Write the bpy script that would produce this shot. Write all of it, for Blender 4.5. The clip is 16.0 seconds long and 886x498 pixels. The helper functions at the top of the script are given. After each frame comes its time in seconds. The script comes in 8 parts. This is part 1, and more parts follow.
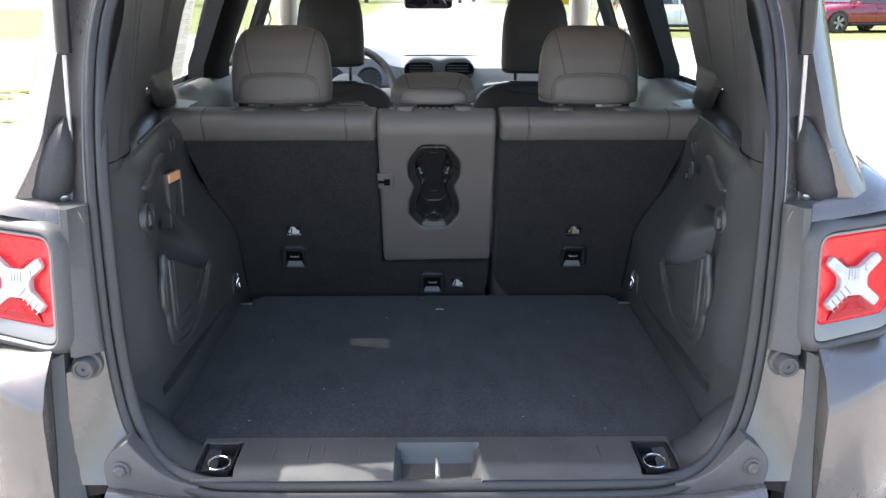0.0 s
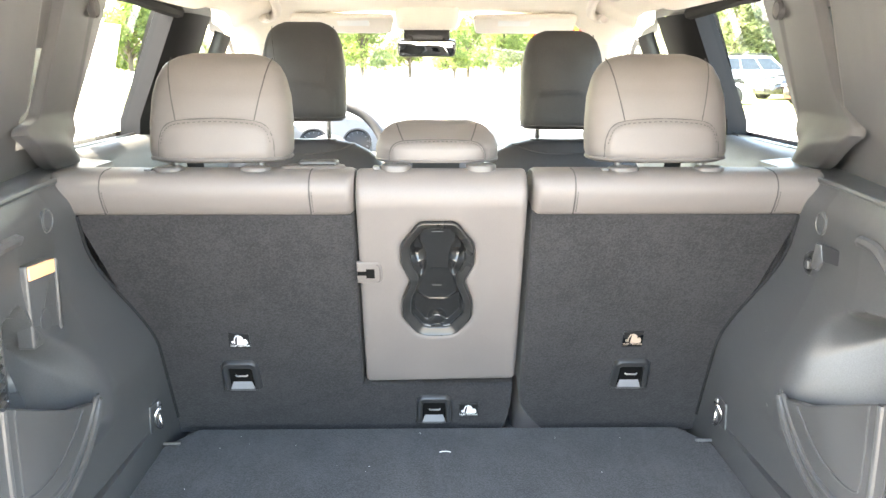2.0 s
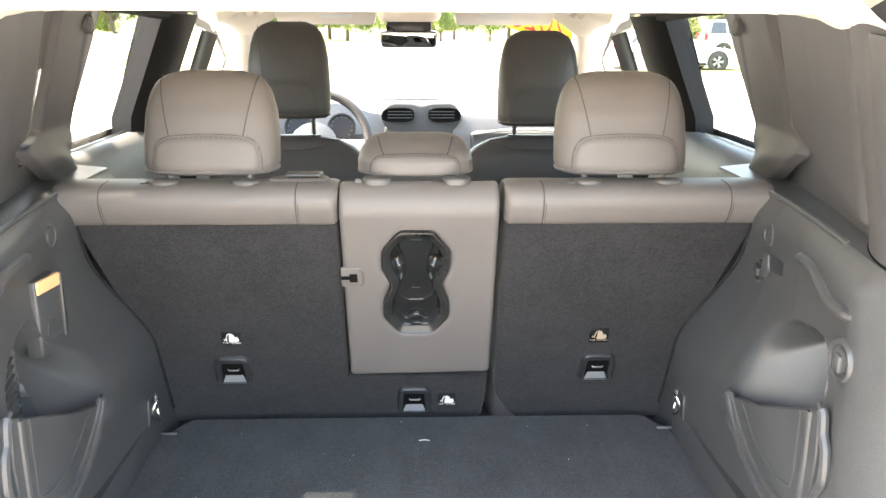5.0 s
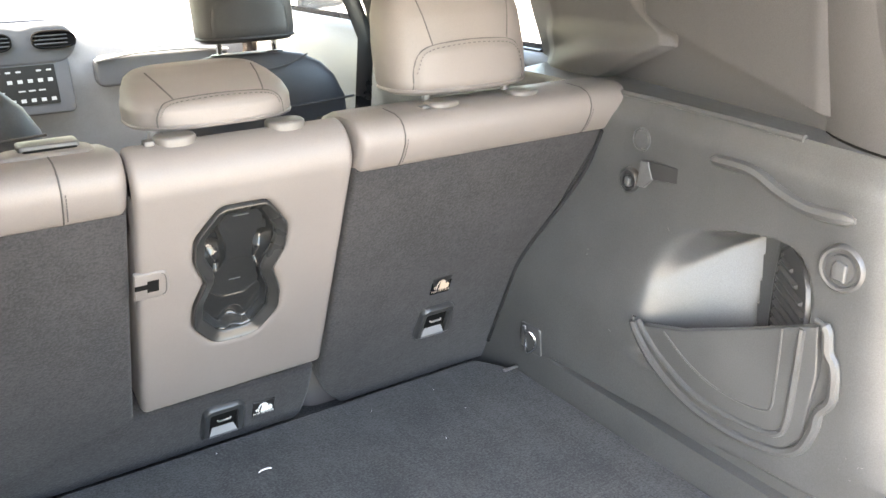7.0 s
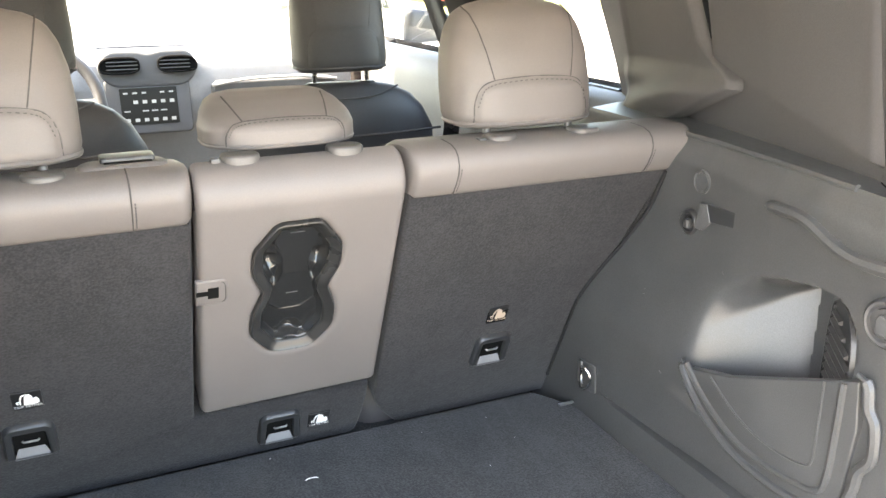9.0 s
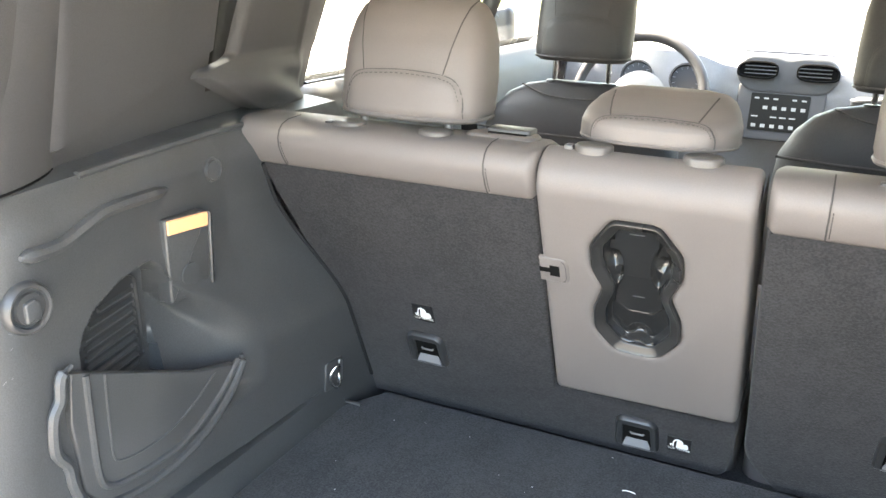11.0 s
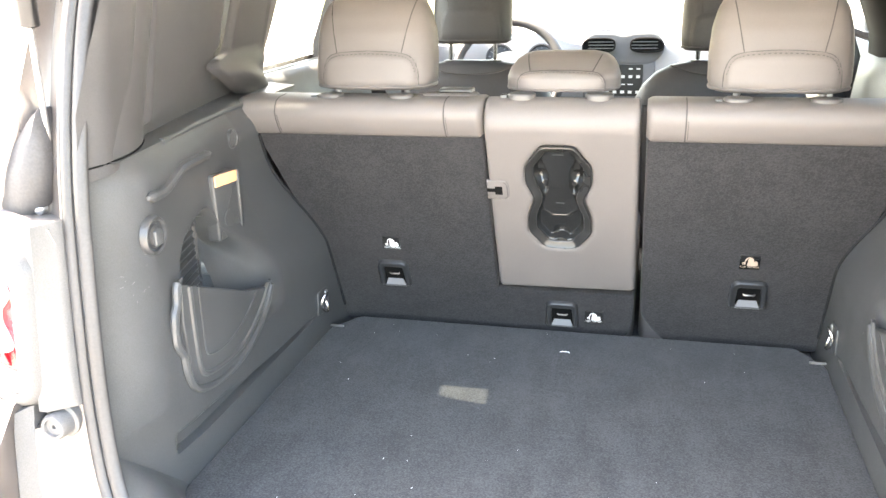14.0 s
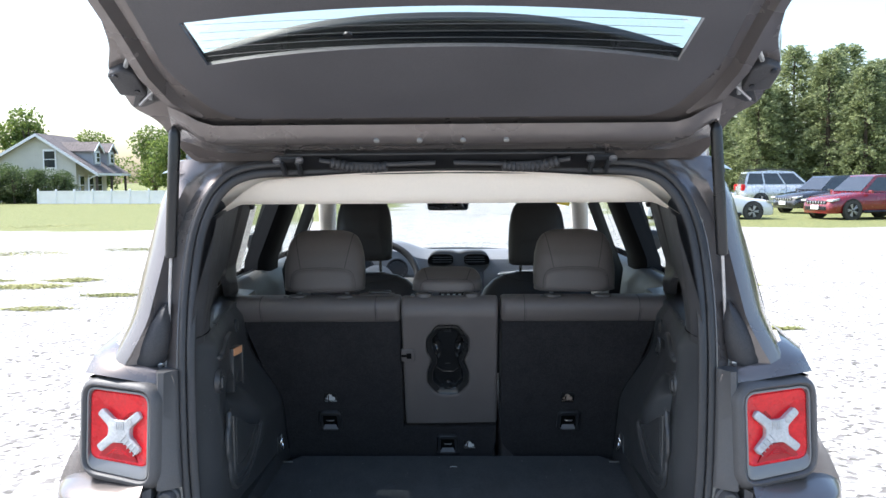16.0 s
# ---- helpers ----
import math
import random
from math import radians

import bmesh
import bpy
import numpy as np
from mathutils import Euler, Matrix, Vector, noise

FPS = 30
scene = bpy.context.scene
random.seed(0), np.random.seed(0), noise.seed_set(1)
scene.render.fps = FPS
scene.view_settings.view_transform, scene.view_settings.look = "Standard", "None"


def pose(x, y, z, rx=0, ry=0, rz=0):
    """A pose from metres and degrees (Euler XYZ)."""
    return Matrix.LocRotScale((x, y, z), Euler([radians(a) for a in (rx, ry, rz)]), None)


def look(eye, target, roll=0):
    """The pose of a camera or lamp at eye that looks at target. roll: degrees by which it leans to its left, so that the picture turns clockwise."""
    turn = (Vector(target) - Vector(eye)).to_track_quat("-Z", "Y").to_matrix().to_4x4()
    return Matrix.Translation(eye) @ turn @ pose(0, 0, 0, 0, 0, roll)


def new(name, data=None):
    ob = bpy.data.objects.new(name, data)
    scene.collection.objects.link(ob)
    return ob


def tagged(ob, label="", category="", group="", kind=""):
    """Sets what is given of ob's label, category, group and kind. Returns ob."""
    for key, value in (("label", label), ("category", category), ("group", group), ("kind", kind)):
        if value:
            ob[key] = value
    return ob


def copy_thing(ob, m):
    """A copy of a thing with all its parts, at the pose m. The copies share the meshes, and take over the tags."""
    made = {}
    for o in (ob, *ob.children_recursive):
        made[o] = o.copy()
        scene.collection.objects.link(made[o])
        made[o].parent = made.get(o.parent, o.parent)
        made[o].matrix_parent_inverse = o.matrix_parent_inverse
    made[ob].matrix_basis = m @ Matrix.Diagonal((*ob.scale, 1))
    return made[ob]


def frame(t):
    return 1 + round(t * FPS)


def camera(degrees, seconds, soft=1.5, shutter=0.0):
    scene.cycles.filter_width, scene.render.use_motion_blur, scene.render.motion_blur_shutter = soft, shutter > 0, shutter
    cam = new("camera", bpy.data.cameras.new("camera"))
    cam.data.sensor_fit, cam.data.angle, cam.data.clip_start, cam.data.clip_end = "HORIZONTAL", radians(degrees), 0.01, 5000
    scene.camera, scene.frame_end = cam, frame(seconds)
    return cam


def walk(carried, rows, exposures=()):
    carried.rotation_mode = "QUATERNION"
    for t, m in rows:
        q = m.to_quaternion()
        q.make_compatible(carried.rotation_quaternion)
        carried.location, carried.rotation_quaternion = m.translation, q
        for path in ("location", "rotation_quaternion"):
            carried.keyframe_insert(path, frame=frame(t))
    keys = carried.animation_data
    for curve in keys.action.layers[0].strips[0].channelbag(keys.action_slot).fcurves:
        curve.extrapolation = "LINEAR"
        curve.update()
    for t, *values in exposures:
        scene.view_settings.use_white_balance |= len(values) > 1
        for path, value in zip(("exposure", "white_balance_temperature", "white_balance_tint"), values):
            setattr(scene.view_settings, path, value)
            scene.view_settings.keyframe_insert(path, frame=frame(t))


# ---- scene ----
PATH = [
    (0, (-0.008, -1.235, 1.483), (0.017, 0.675, 0.891), 0.1),
    (0.5, (-0.022, -1.035, 1.477), (0.009, 0.855, 0.823), 0.1),
    (1, (-0.014, -0.881, 1.471), (0.01, 0.984, 0.747), 0.1),
    (1.5, (-0.019, -0.773, 1.438), (0.013, 1.111, 0.768), 0.0),
    (2, (-0.021, -0.632, 1.38), (0.016, 1.322, 0.954), 0.1),
    (2.5, (-0.001, -0.498, 1.286), (0.028, 1.496, 1.136), 0.1),
    (3, (0.009, -0.407, 1.206), (0.029, 1.593, 1.225), 0.3),
    (3.2, (0.01, -0.399, 1.198), (0.029, 1.6, 1.226), 0.3),
    (5.3, (-0.009, -0.73, 1.491), (0.088, 1.182, 0.912), 0.2),
    (5.5, (-0.007, -0.666, 1.484), (0.134, 1.235, 0.88), 0.4),
    (6, (-0.019, -0.487, 1.466), (0.377, 1.363, 0.817), 0.2),
    (6.5, (-0.174, -0.321, 1.446), (0.562, 1.41, 0.767), -0.5),
    (7, (-0.322, -0.256, 1.443), (0.679, 1.321, 0.729), -1.0),
    (7.5, (-0.379, -0.286, 1.433), (0.791, 1.157, 0.692), -0.6),
    (8, (-0.398, -0.322, 1.424), (0.846, 1.054, 0.676), -0.2),
    (8.5, (-0.373, -0.317, 1.427), (0.795, 1.14, 0.71), 0.2),
    (9, (-0.263, -0.328, 1.446), (0.517, 1.401, 0.809), -0.0),
    (9.5, (-0.139, -0.333, 1.454), (0.252, 1.54, 0.87), 1.0),
    (10, (-0.029, -0.331, 1.44), (-0.039, 1.588, 0.879), 1.1),
    (10.2, (0.018, -0.324, 1.44), (-0.168, 1.581, 0.862), 1.0),
    (12.3, (0.415, -0.337, 1.429), (-0.895, 0.996, 0.716), 1.2),
    (12.5, (0.425, -0.344, 1.432), (-0.902, 0.968, 0.712), 0.8),
    (13, (0.425, -0.392, 1.433), (-0.821, 1.003, 0.725), 0.3),
    (13.5, (0.295, -0.529, 1.415), (-0.584, 1.139, 0.747), -0.4),
    (14, (0.157, -0.78, 1.44), (-0.311, 1.058, 0.806), -1.5),
    (14.5, (0.106, -1.063, 1.452), (-0.127, 0.833, 0.86), -1.7),
    (15, (0.059, -1.33, 1.468), (-0.044, 0.595, 0.936), -1.2),
    (15.5, (0.037, -1.536, 1.49), (-0.011, 0.421, 1.08), -0.8),
    (16, (0.033, -1.654, 1.545), (-0.008, 0.339, 1.382), -0.4),
]
EXPOSURES = [(0, 2.25, 6450, 10), (0.5, 3.2, 7150, 10), (1.0, 4.18, 8000, 12), (1.5, 4.88, 8000, 10), (2.0, 4.78, 7600, 10), (2.5, 3.58, 6350, 10), (3.0, 3.20, 6150, 10), (3.2, 3.20, 6150, 10), (5.3, 4.38, 8000, 12), (6.0, 4.65, 8000, 12), (6.5, 4.72, 8000, 12), (7.0, 4.73, 8000, 12), (7.5, 4.78, 8000, 12), (8.0, 4.63, 8000, 12), (8.5, 4.38, 8000, 12), (9.5, 4.51, 7900, 12), (10.0, 4.38, 7500, 10), (10.2, 4.38, 7500, 10), (12.3, 4.39, 8000, 12), (12.6, 4.37, 8000, 12), (13.0, 4.2, 8000, 12), (13.5, 4.05, 8000, 12), (14.0, 4.83, 8000, 12), (14.5, 4.38, 7800, 11), (15.0, 3.58, 7400, 10), (15.5, 2.5, 6700, 10), (16.0, 1.45, 6030, 10)]
cam = camera(55.6, 16.0, soft=1.5)
walk(cam, [(t, look(eye, target, roll)) for t, eye, target, roll in PATH], EXPOSURES)

# ---- daylight: a bright hazy sky and a sun from ahead and the left ----
SUN = Vector((-0.575, 0.140, 0.806)).normalized()
world = bpy.data.worlds.new("world")
scene.world = world
world.use_nodes = True
wn = world.node_tree
sky = wn.nodes.new("ShaderNodeTexSky")
sky.sky_type = "NISHITA"
sky.sun_disc = False
sky.sun_elevation = math.asin(SUN.z)
sky.sun_rotation = math.atan2(SUN.x, SUN.y)
sky.dust_density = 3.0
sky.air_density = 1.2
wn.links.new(sky.outputs[0], wn.nodes["Background"].inputs[0])
wn.nodes["Background"].inputs[1].default_value = 0.15
sun_data = bpy.data.lights.new("sun", "SUN")
sun_data.energy, sun_data.angle, sun_data.color = 2.6, radians(0.6), (1.0, 0.95, 0.88)
sun = new("sun", sun_data)
sun.matrix_world = look((-8, 3, 9), Vector((-8, 3, 9)) - SUN)
# ---- materials ----
def node_mat(name):
    m = bpy.data.materials.new(name)
    m.use_nodes = True
    return m, m.node_tree.nodes, m.node_tree.links, m.node_tree.nodes["Principled BSDF"]


def mat(name, color, rough=0.5, metal=0.0, grain=0.0, scale=400.0, blotch=0.15, blotch_scale=6.0, coat=0.0, sheen=0.0, spec=0.5, bump_dist=0.001, rough_var=0.12, tint=None):
    """A surface with blotches at a large scale and grain with relief at a fine one."""
    m, n, l, p = node_mat(name)
    tc = n.new("ShaderNodeTexCoord")
    big = n.new("ShaderNodeTexNoise")
    big.inputs["Scale"].default_value, big.inputs["Detail"].default_value = blotch_scale, 6.0
    fine = n.new("ShaderNodeTexNoise")
    fine.inputs["Scale"].default_value, fine.inputs["Detail"].default_value = scale, 3.0
    for t in (big, fine):
        l.new(tc.outputs["Object"], t.inputs["Vector"])
    ramp = n.new("ShaderNodeValToRGB")
    c = Vector(color)
    low, high = c * (1 - blotch), c * (1 + blotch)
    if tint:
        high = Vector(tint)
    ramp.color_ramp.elements[0].color, ramp.color_ramp.elements[0].position = (*low, 1), 0.32
    ramp.color_ramp.elements[1].color, ramp.color_ramp.elements[1].position = (*high, 1), 0.70
    l.new(big.outputs["Fac"], ramp.inputs["Fac"])
    mix = n.new("ShaderNodeMix")
    mix.data_type, mix.blend_type = "RGBA", "MULTIPLY"
    mix.inputs[0].default_value = min(1.0, grain * 1.4)
    ramp2 = n.new("ShaderNodeValToRGB")
    ramp2.color_ramp.elements[0].color, ramp2.color_ramp.elements[0].position = (0.45, 0.45, 0.45, 1), 0.3
    ramp2.color_ramp.elements[1].color, ramp2.color_ramp.elements[1].position = (1.5, 1.5, 1.5, 1), 0.72
    l.new(fine.outputs["Fac"], ramp2.inputs["Fac"])
    l.new(ramp.outputs["Color"], mix.inputs[6])
    l.new(ramp2.outputs["Color"], mix.inputs[7])
    l.new(mix.outputs[2], p.inputs["Base Color"])
    mr = n.new("ShaderNodeMapRange")
    mr.inputs["To Min"].default_value, mr.inputs["To Max"].default_value = max(0.02, rough - rough_var), min(1.0, rough + rough_var)
    l.new(big.outputs["Fac"], mr.inputs["Value"])
    l.new(mr.outputs["Result"], p.inputs["Roughness"])
    if grain > 0:
        b = n.new("ShaderNodeBump")
        b.inputs["Strength"].default_value, b.inputs["Distance"].default_value = min(1.0, grain), bump_dist
        l.new(fine.outputs["Fac"], b.inputs["Height"])
        l.new(b.outputs["Normal"], p.inputs["Normal"])
    p.inputs["Metallic"].default_value = metal
    p.inputs["Coat Weight"].default_value, p.inputs["Coat Roughness"].default_value = coat, 0.04
    p.inputs["Sheen Weight"].default_value = sheen
    p.inputs["Specular IOR Level"].default_value = spec
    return m


def glass_mat(name, tint=(0.9, 0.95, 0.93), gloss=1.0):
    m, n, l, p = node_mat(name)
    tr, gl, mx, fr = (n.new("ShaderNodeBsdfTransparent"), n.new("ShaderNodeBsdfGlossy"), n.new("ShaderNodeMixShader"), n.new("ShaderNodeLayerWeight"))
    tr.inputs["Color"].default_value = (*tint, 1)
    gl.inputs["Roughness"].default_value = 0.02
    fr.inputs["Blend"].default_value = 0.25
    mul = n.new("ShaderNodeMath")
    mul.operation = "MULTIPLY_ADD"
    mul.inputs[1].default_value, mul.inputs[2].default_value = 0.45 * gloss, 0.03 * gloss
    l.new(fr.outputs["Facing"], mul.inputs[0])
    l.new(mul.outputs[0], mx.inputs[0])
    l.new(tr.outputs[0], mx.inputs[1])
    l.new(gl.outputs[0], mx.inputs[2])
    l.new(mx.outputs[0], n["Material Output"].inputs["Surface"])
    return m


def glow_mat(name, color, strength):
    m, n, l, p = node_mat(name)
    p.inputs["Base Color"].default_value = (*color, 1)
    p.inputs["Emission Color"].default_value = (*color, 1)
    p.inputs["Emission Strength"].default_value = strength
    p.inputs["Roughness"].default_value = 0.3
    return m


def carpet_mat(name, low, high):
    """Cut-pile carpet: brushed patches of nap, streaks and single fibres."""
    m, n, l, p = node_mat(name)
    tc = n.new("ShaderNodeTexCoord")

    def noise_at(scale, detail, stretch=None, rough=0.6):
        t = n.new("ShaderNodeTexNoise")
        t.inputs["Scale"].default_value, t.inputs["Detail"].default_value, t.inputs["Roughness"].default_value = scale, detail, rough
        if stretch:
            mp = n.new("ShaderNodeMapping")
            mp.inputs["Scale"].default_value, mp.inputs["Rotation"].default_value = stretch, (0, 0, 0.5)
            l.new(tc.outputs["Object"], mp.inputs["Vector"])
            l.new(mp.outputs[0], t.inputs["Vector"])
        else:
            l.new(tc.outputs["Object"], t.inputs["Vector"])
        return t.outputs["Fac"]

    def mixed(a, b, k):
        x = n.new("ShaderNodeMix")
        x.inputs[0].default_value = k
        l.new(a, x.inputs[2])
        l.new(b, x.inputs[3])
        return x.outputs[0]

    fibre = noise_at(290, 2.0)
    nap = mixed(mixed(noise_at(9, 5.0), noise_at(26, 4.0, (1.0, 0.35, 1.0)), 0.5), noise_at(90, 3.0), 0.35)
    both = mixed(nap, fibre, 0.48)
    ramp = n.new("ShaderNodeValToRGB")
    ramp.color_ramp.elements[0].color, ramp.color_ramp.elements[0].position = (*low, 1), 0.425
    ramp.color_ramp.elements[1].color, ramp.color_ramp.elements[1].position = (*high, 1), 0.585
    l.new(both, ramp.inputs["Fac"])
    l.new(ramp.outputs[0], p.inputs["Base Color"])
    b = n.new("ShaderNodeBump")
    b.inputs["Strength"].default_value, b.inputs["Distance"].default_value = 0.9, 0.0012
    l.new(mixed(fibre, nap, 0.3), b.inputs["Height"])
    l.new(b.outputs["Normal"], p.inputs["Normal"])
    p.inputs["Roughness"].default_value, p.inputs["Sheen Weight"].default_value, p.inputs["Specular IOR Level"].default_value = 0.95, 0.12, 0.3
    return m


TRIM = mat("grained_plastic", (0.060, 0.062, 0.064), 0.36, grain=0.26, scale=650, blotch=0.12, blotch_scale=9, spec=0.5, bump_dist=0.0006)
SILL = mat("sill_plastic", (0.088, 0.087, 0.086), 0.36, grain=0.3, scale=900, blotch=0.15, blotch_scale=9, bump_dist=0.0006)
TRIM_UP = mat("pillar_plastic", (0.060, 0.059, 0.061), 0.5, grain=0.3, scale=900, blotch=0.1, bump_dist=0.0006)
GRILLE = mat("grille_plastic", (0.030, 0.031, 0.033), 0.36, grain=0.1, scale=600, blotch=0.15, bump_dist=0.0003)
SMOOTH = mat("smooth_plastic", (0.055, 0.056, 0.058), 0.34, grain=0.1, scale=600, blotch=0.15, bump_dist=0.0003)
CUP_PLASTIC = mat("cup_plastic", (0.016, 0.0165, 0.017), 0.17, spec=0.7, rough_var=0.05, grain=0.05, scale=500, blotch=0.15, bump_dist=0.0003)
CUP_RIM = mat("cup_rim_plastic", (0.024, 0.024, 0.024), 0.30, grain=0.06, scale=500, blotch=0.12, bump_dist=0.0003)
BLACK = mat("black_plastic", (0.014, 0.014, 0.015), 0.3, grain=0.08, scale=500, blotch=0.2, bump_dist=0.0003)
MATT_BLACK = mat("matt_black_plastic", (0.012, 0.012, 0.013), 0.75, blotch=0.15, spec=0.15)
# near-black painted in for the shade inside pockets, slots and joints
HOLE = mat("recess_shade", (0.005, 0.005, 0.005), 0.9, blotch=0.1, spec=0.1)
CARPET = carpet_mat("carpet", (0.0168, 0.0182, 0.0200), (0.0530, 0.0556, 0.0580))
SEAT_CARPET = carpet_mat("seat_back_carpet", (0.0142, 0.0138, 0.0151), (0.0300, 0.0290, 0.0311))
LEATHER = mat("leather", (0.132, 0.120, 0.115), 0.50, grain=0.10, scale=900, blotch=0.05, blotch_scale=10, spec=0.4, bump_dist=0.0008)
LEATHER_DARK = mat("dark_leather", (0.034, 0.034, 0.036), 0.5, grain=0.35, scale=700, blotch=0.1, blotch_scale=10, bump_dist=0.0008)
GUIDE = mat("guide_plastic", (0.085, 0.080, 0.077), 0.4, grain=0.15, scale=700, blotch=0.1, bump_dist=0.0004)
STITCH = mat("stitching", (0.048, 0.046, 0.045), 0.8, blotch=0.2, blotch_scale=300)
LINER = mat("headliner_fabric", (0.87, 0.80, 0.70), 0.95, grain=0.15, scale=900, blotch=0.04, blotch_scale=3, bump_dist=0.0008, rough_var=0.03)
LINER_PLASTIC = mat("headliner_plastic", (0.76, 0.69, 0.61), 0.45, grain=0.15, scale=700, blotch=0.04, bump_dist=0.0004)
PAINT = mat("granite_paint", (0.150, 0.132, 0.124), 0.27, metal=0.50, grain=0.25, scale=1500, blotch=0.08, blotch_scale=4, coat=0.6, bump_dist=0.0001)
CLADDING = mat("grey_cladding", (0.085, 0.083, 0.083), 0.5, grain=0.3, scale=700, blotch=0.1, bump_dist=0.0005)
RUBBER = mat("rubber", (0.034, 0.033, 0.034), 0.45, grain=0.2, scale=300, blotch=0.2, bump_dist=0.0004)
SILVER = mat("silver_plastic", (0.36, 0.36, 0.35), 0.36, metal=0.25, blotch=0.06, coat=0.3)
LAMP_SILVER = mat("lamp_surround_plastic", (0.20, 0.20, 0.20), 0.4, metal=0.3, blotch=0.08)
CHROME = mat("chrome", (0.75, 0.75, 0.76), 0.14, metal=1.0, blotch=0.05)
STEEL = mat("steel", (0.42, 0.42, 0.43), 0.35, metal=0.9, blotch=0.15, blotch_scale=60)
RED_LENS = mat("red_lens", (0.66, 0.010, 0.016), 0.28, grain=0.15, scale=160, blotch=0.15, blotch_scale=25, coat=0.25, spec=0.3, bump_dist=0.0006)
RED_DEEP = mat("deep_red_lens", (0.36, 0.006, 0.012), 0.3, blotch=0.15, blotch_scale=25, coat=0.2, spec=0.3)
CLEAR_LENS = mat("clear_lens", (0.47, 0.48, 0.48), 0.2, grain=0.2, scale=200, blotch=0.15, blotch_scale=40, coat=1.0, bump_dist=0.0006)
WHITE_PRINT = mat("white_print", (0.78, 0.78, 0.76), 0.5, blotch=0.05)
PAPER = mat("paper", (0.76, 0.76, 0.74), 0.7, blotch=0.04)
YELLOW = mat("yellow_banner", (0.78, 0.60, 0.03), 0.6, blotch=0.05)
RED_INK = mat("red_ink", (0.55, 0.03, 0.02), 0.6, blotch=0.05)
DOOR_TRIM = mat("door_trim_plastic", (0.075, 0.078, 0.076), 0.5, grain=0.3, scale=700, blotch=0.1, bump_dist=0.0006)
DASH = mat("dash_plastic", (0.21, 0.215, 0.22), 0.5, grain=0.3, scale=700, blotch=0.1, bump_dist=0.0006)
GLASS = glass_mat("window_glass")
GATE_GLASS = glass_mat("liftgate_glass", (0.90, 0.93, 0.90))
MIRROR = mat("mirror_glass", (0.85, 0.87, 0.88), 0.03, metal=1.0, blotch=0.01, rough_var=0.01)
SCREEN = glow_mat("display", (0.010, 0.011, 0.011), 0.08)
SCREEN.node_tree.nodes["Principled BSDF"].inputs["Roughness"].default_value = 0.4
SCREEN.node_tree.nodes["Principled BSDF"].inputs["Specular IOR Level"].default_value = 0.15
BEZEL = mat("bezel_plastic", (0.075, 0.078, 0.080), 0.5, grain=0.1, scale=600, blotch=0.1, spec=0.25, bump_dist=0.0003)
SCREEN_TEXT = glow_mat("display_marks", (0.22, 0.24, 0.24), 0.05)
LAMP_GLOW = glow_mat("cargo_lamp_lens", (0.60, 0.31, 0.16), 0.06)
PRIVACY = glass_mat("quarter_glass", (0.20, 0.22, 0.21))
GATE_TRIM = mat("gate_trim_plastic", (0.076, 0.073, 0.078), 0.5, grain=0.3, scale=800, blotch=0.1, bump_dist=0.0005)
FOAM = mat("foam_rubber", (0.040, 0.039, 0.041), 0.6, grain=0.3, scale=300, blotch=0.2, bump_dist=0.0006)

PAPER_THIN, _n, _l, _p = node_mat("thin_paper")
_p.inputs["Base Color"].default_value, _p.inputs["Roughness"].default_value = (0.80, 0.80, 0.78, 1), 0.7
_t, _x = _n.new("ShaderNodeBsdfTranslucent"), _n.new("ShaderNodeMixShader")
_t.inputs["Color"].default_value, _x.inputs[0].default_value = (0.75, 0.75, 0.72, 1), 0.16
_l.new(_p.outputs[0], _x.inputs[1])
_l.new(_t.outputs[0], _x.inputs[2])
_l.new(_x.outputs[0], _n["Material Output"].inputs["Surface"])
FAINT_INK = mat("faint_ink", (0.40, 0.40, 0.405), 0.7, blotch=0.2)
# near-black colour that draws the shaded gap beside the seat backs
GAP_SHADE = mat("gap_line", (0.016, 0.0165, 0.018), 0.95, blotch=0.2, blotch_scale=80, spec=0.2)
SCUFF = mat("scuff", (0.19, 0.19, 0.185), 0.7, blotch=0.2)
# ---- mesh helpers ----
ORIGIN = {}


def thing(name, at=(0, 0, 0), label="", category="", group="", kind=""):
    ob = new(name)
    ob.location = at
    ob.empty_display_size = 0.1
    ORIGIN[ob.name] = Vector(at)
    return tagged(ob, label, category, group, kind)


def finish(bm, name, material, sharp=38.0, smooth=True):
    bmesh.ops.remove_doubles(bm, verts=bm.verts, dist=1e-5)
    bmesh.ops.recalc_face_normals(bm, faces=bm.faces)
    limit = radians(sharp)
    for f in bm.faces:
        f.smooth = smooth
    for e in bm.edges:
        e.smooth = len(e.link_faces) == 2 and e.calc_face_angle(0.0) < limit
    me = bpy.data.meshes.new(name)
    bm.to_mesh(me)
    bm.free()
    for one in (material if isinstance(material, (list, tuple)) else [material]):
        me.materials.append(one)
    return me


def part(name, bm, material, parent=None, label="", sharp=38.0, category="", kind="", group="", smooth=True):
    """One mesh object; its places are in the world, or in its thing's own space where that stands at the origin."""
    base = ORIGIN.get(parent.name, Vector((0, 0, 0))) if parent else Vector((0, 0, 0))
    if base.length > 0:
        bmesh.ops.translate(bm, verts=bm.verts, vec=-base)
    ob = new(name, finish(bm, name, material, sharp, smooth))
    if parent:
        ob.parent = parent
    ORIGIN[ob.name] = base
    return tagged(ob, label, category, group, kind)


def V(*a):
    return Vector(a)


def moved(bm, verts, m):
    for v in verts:
        v.co = m @ v.co


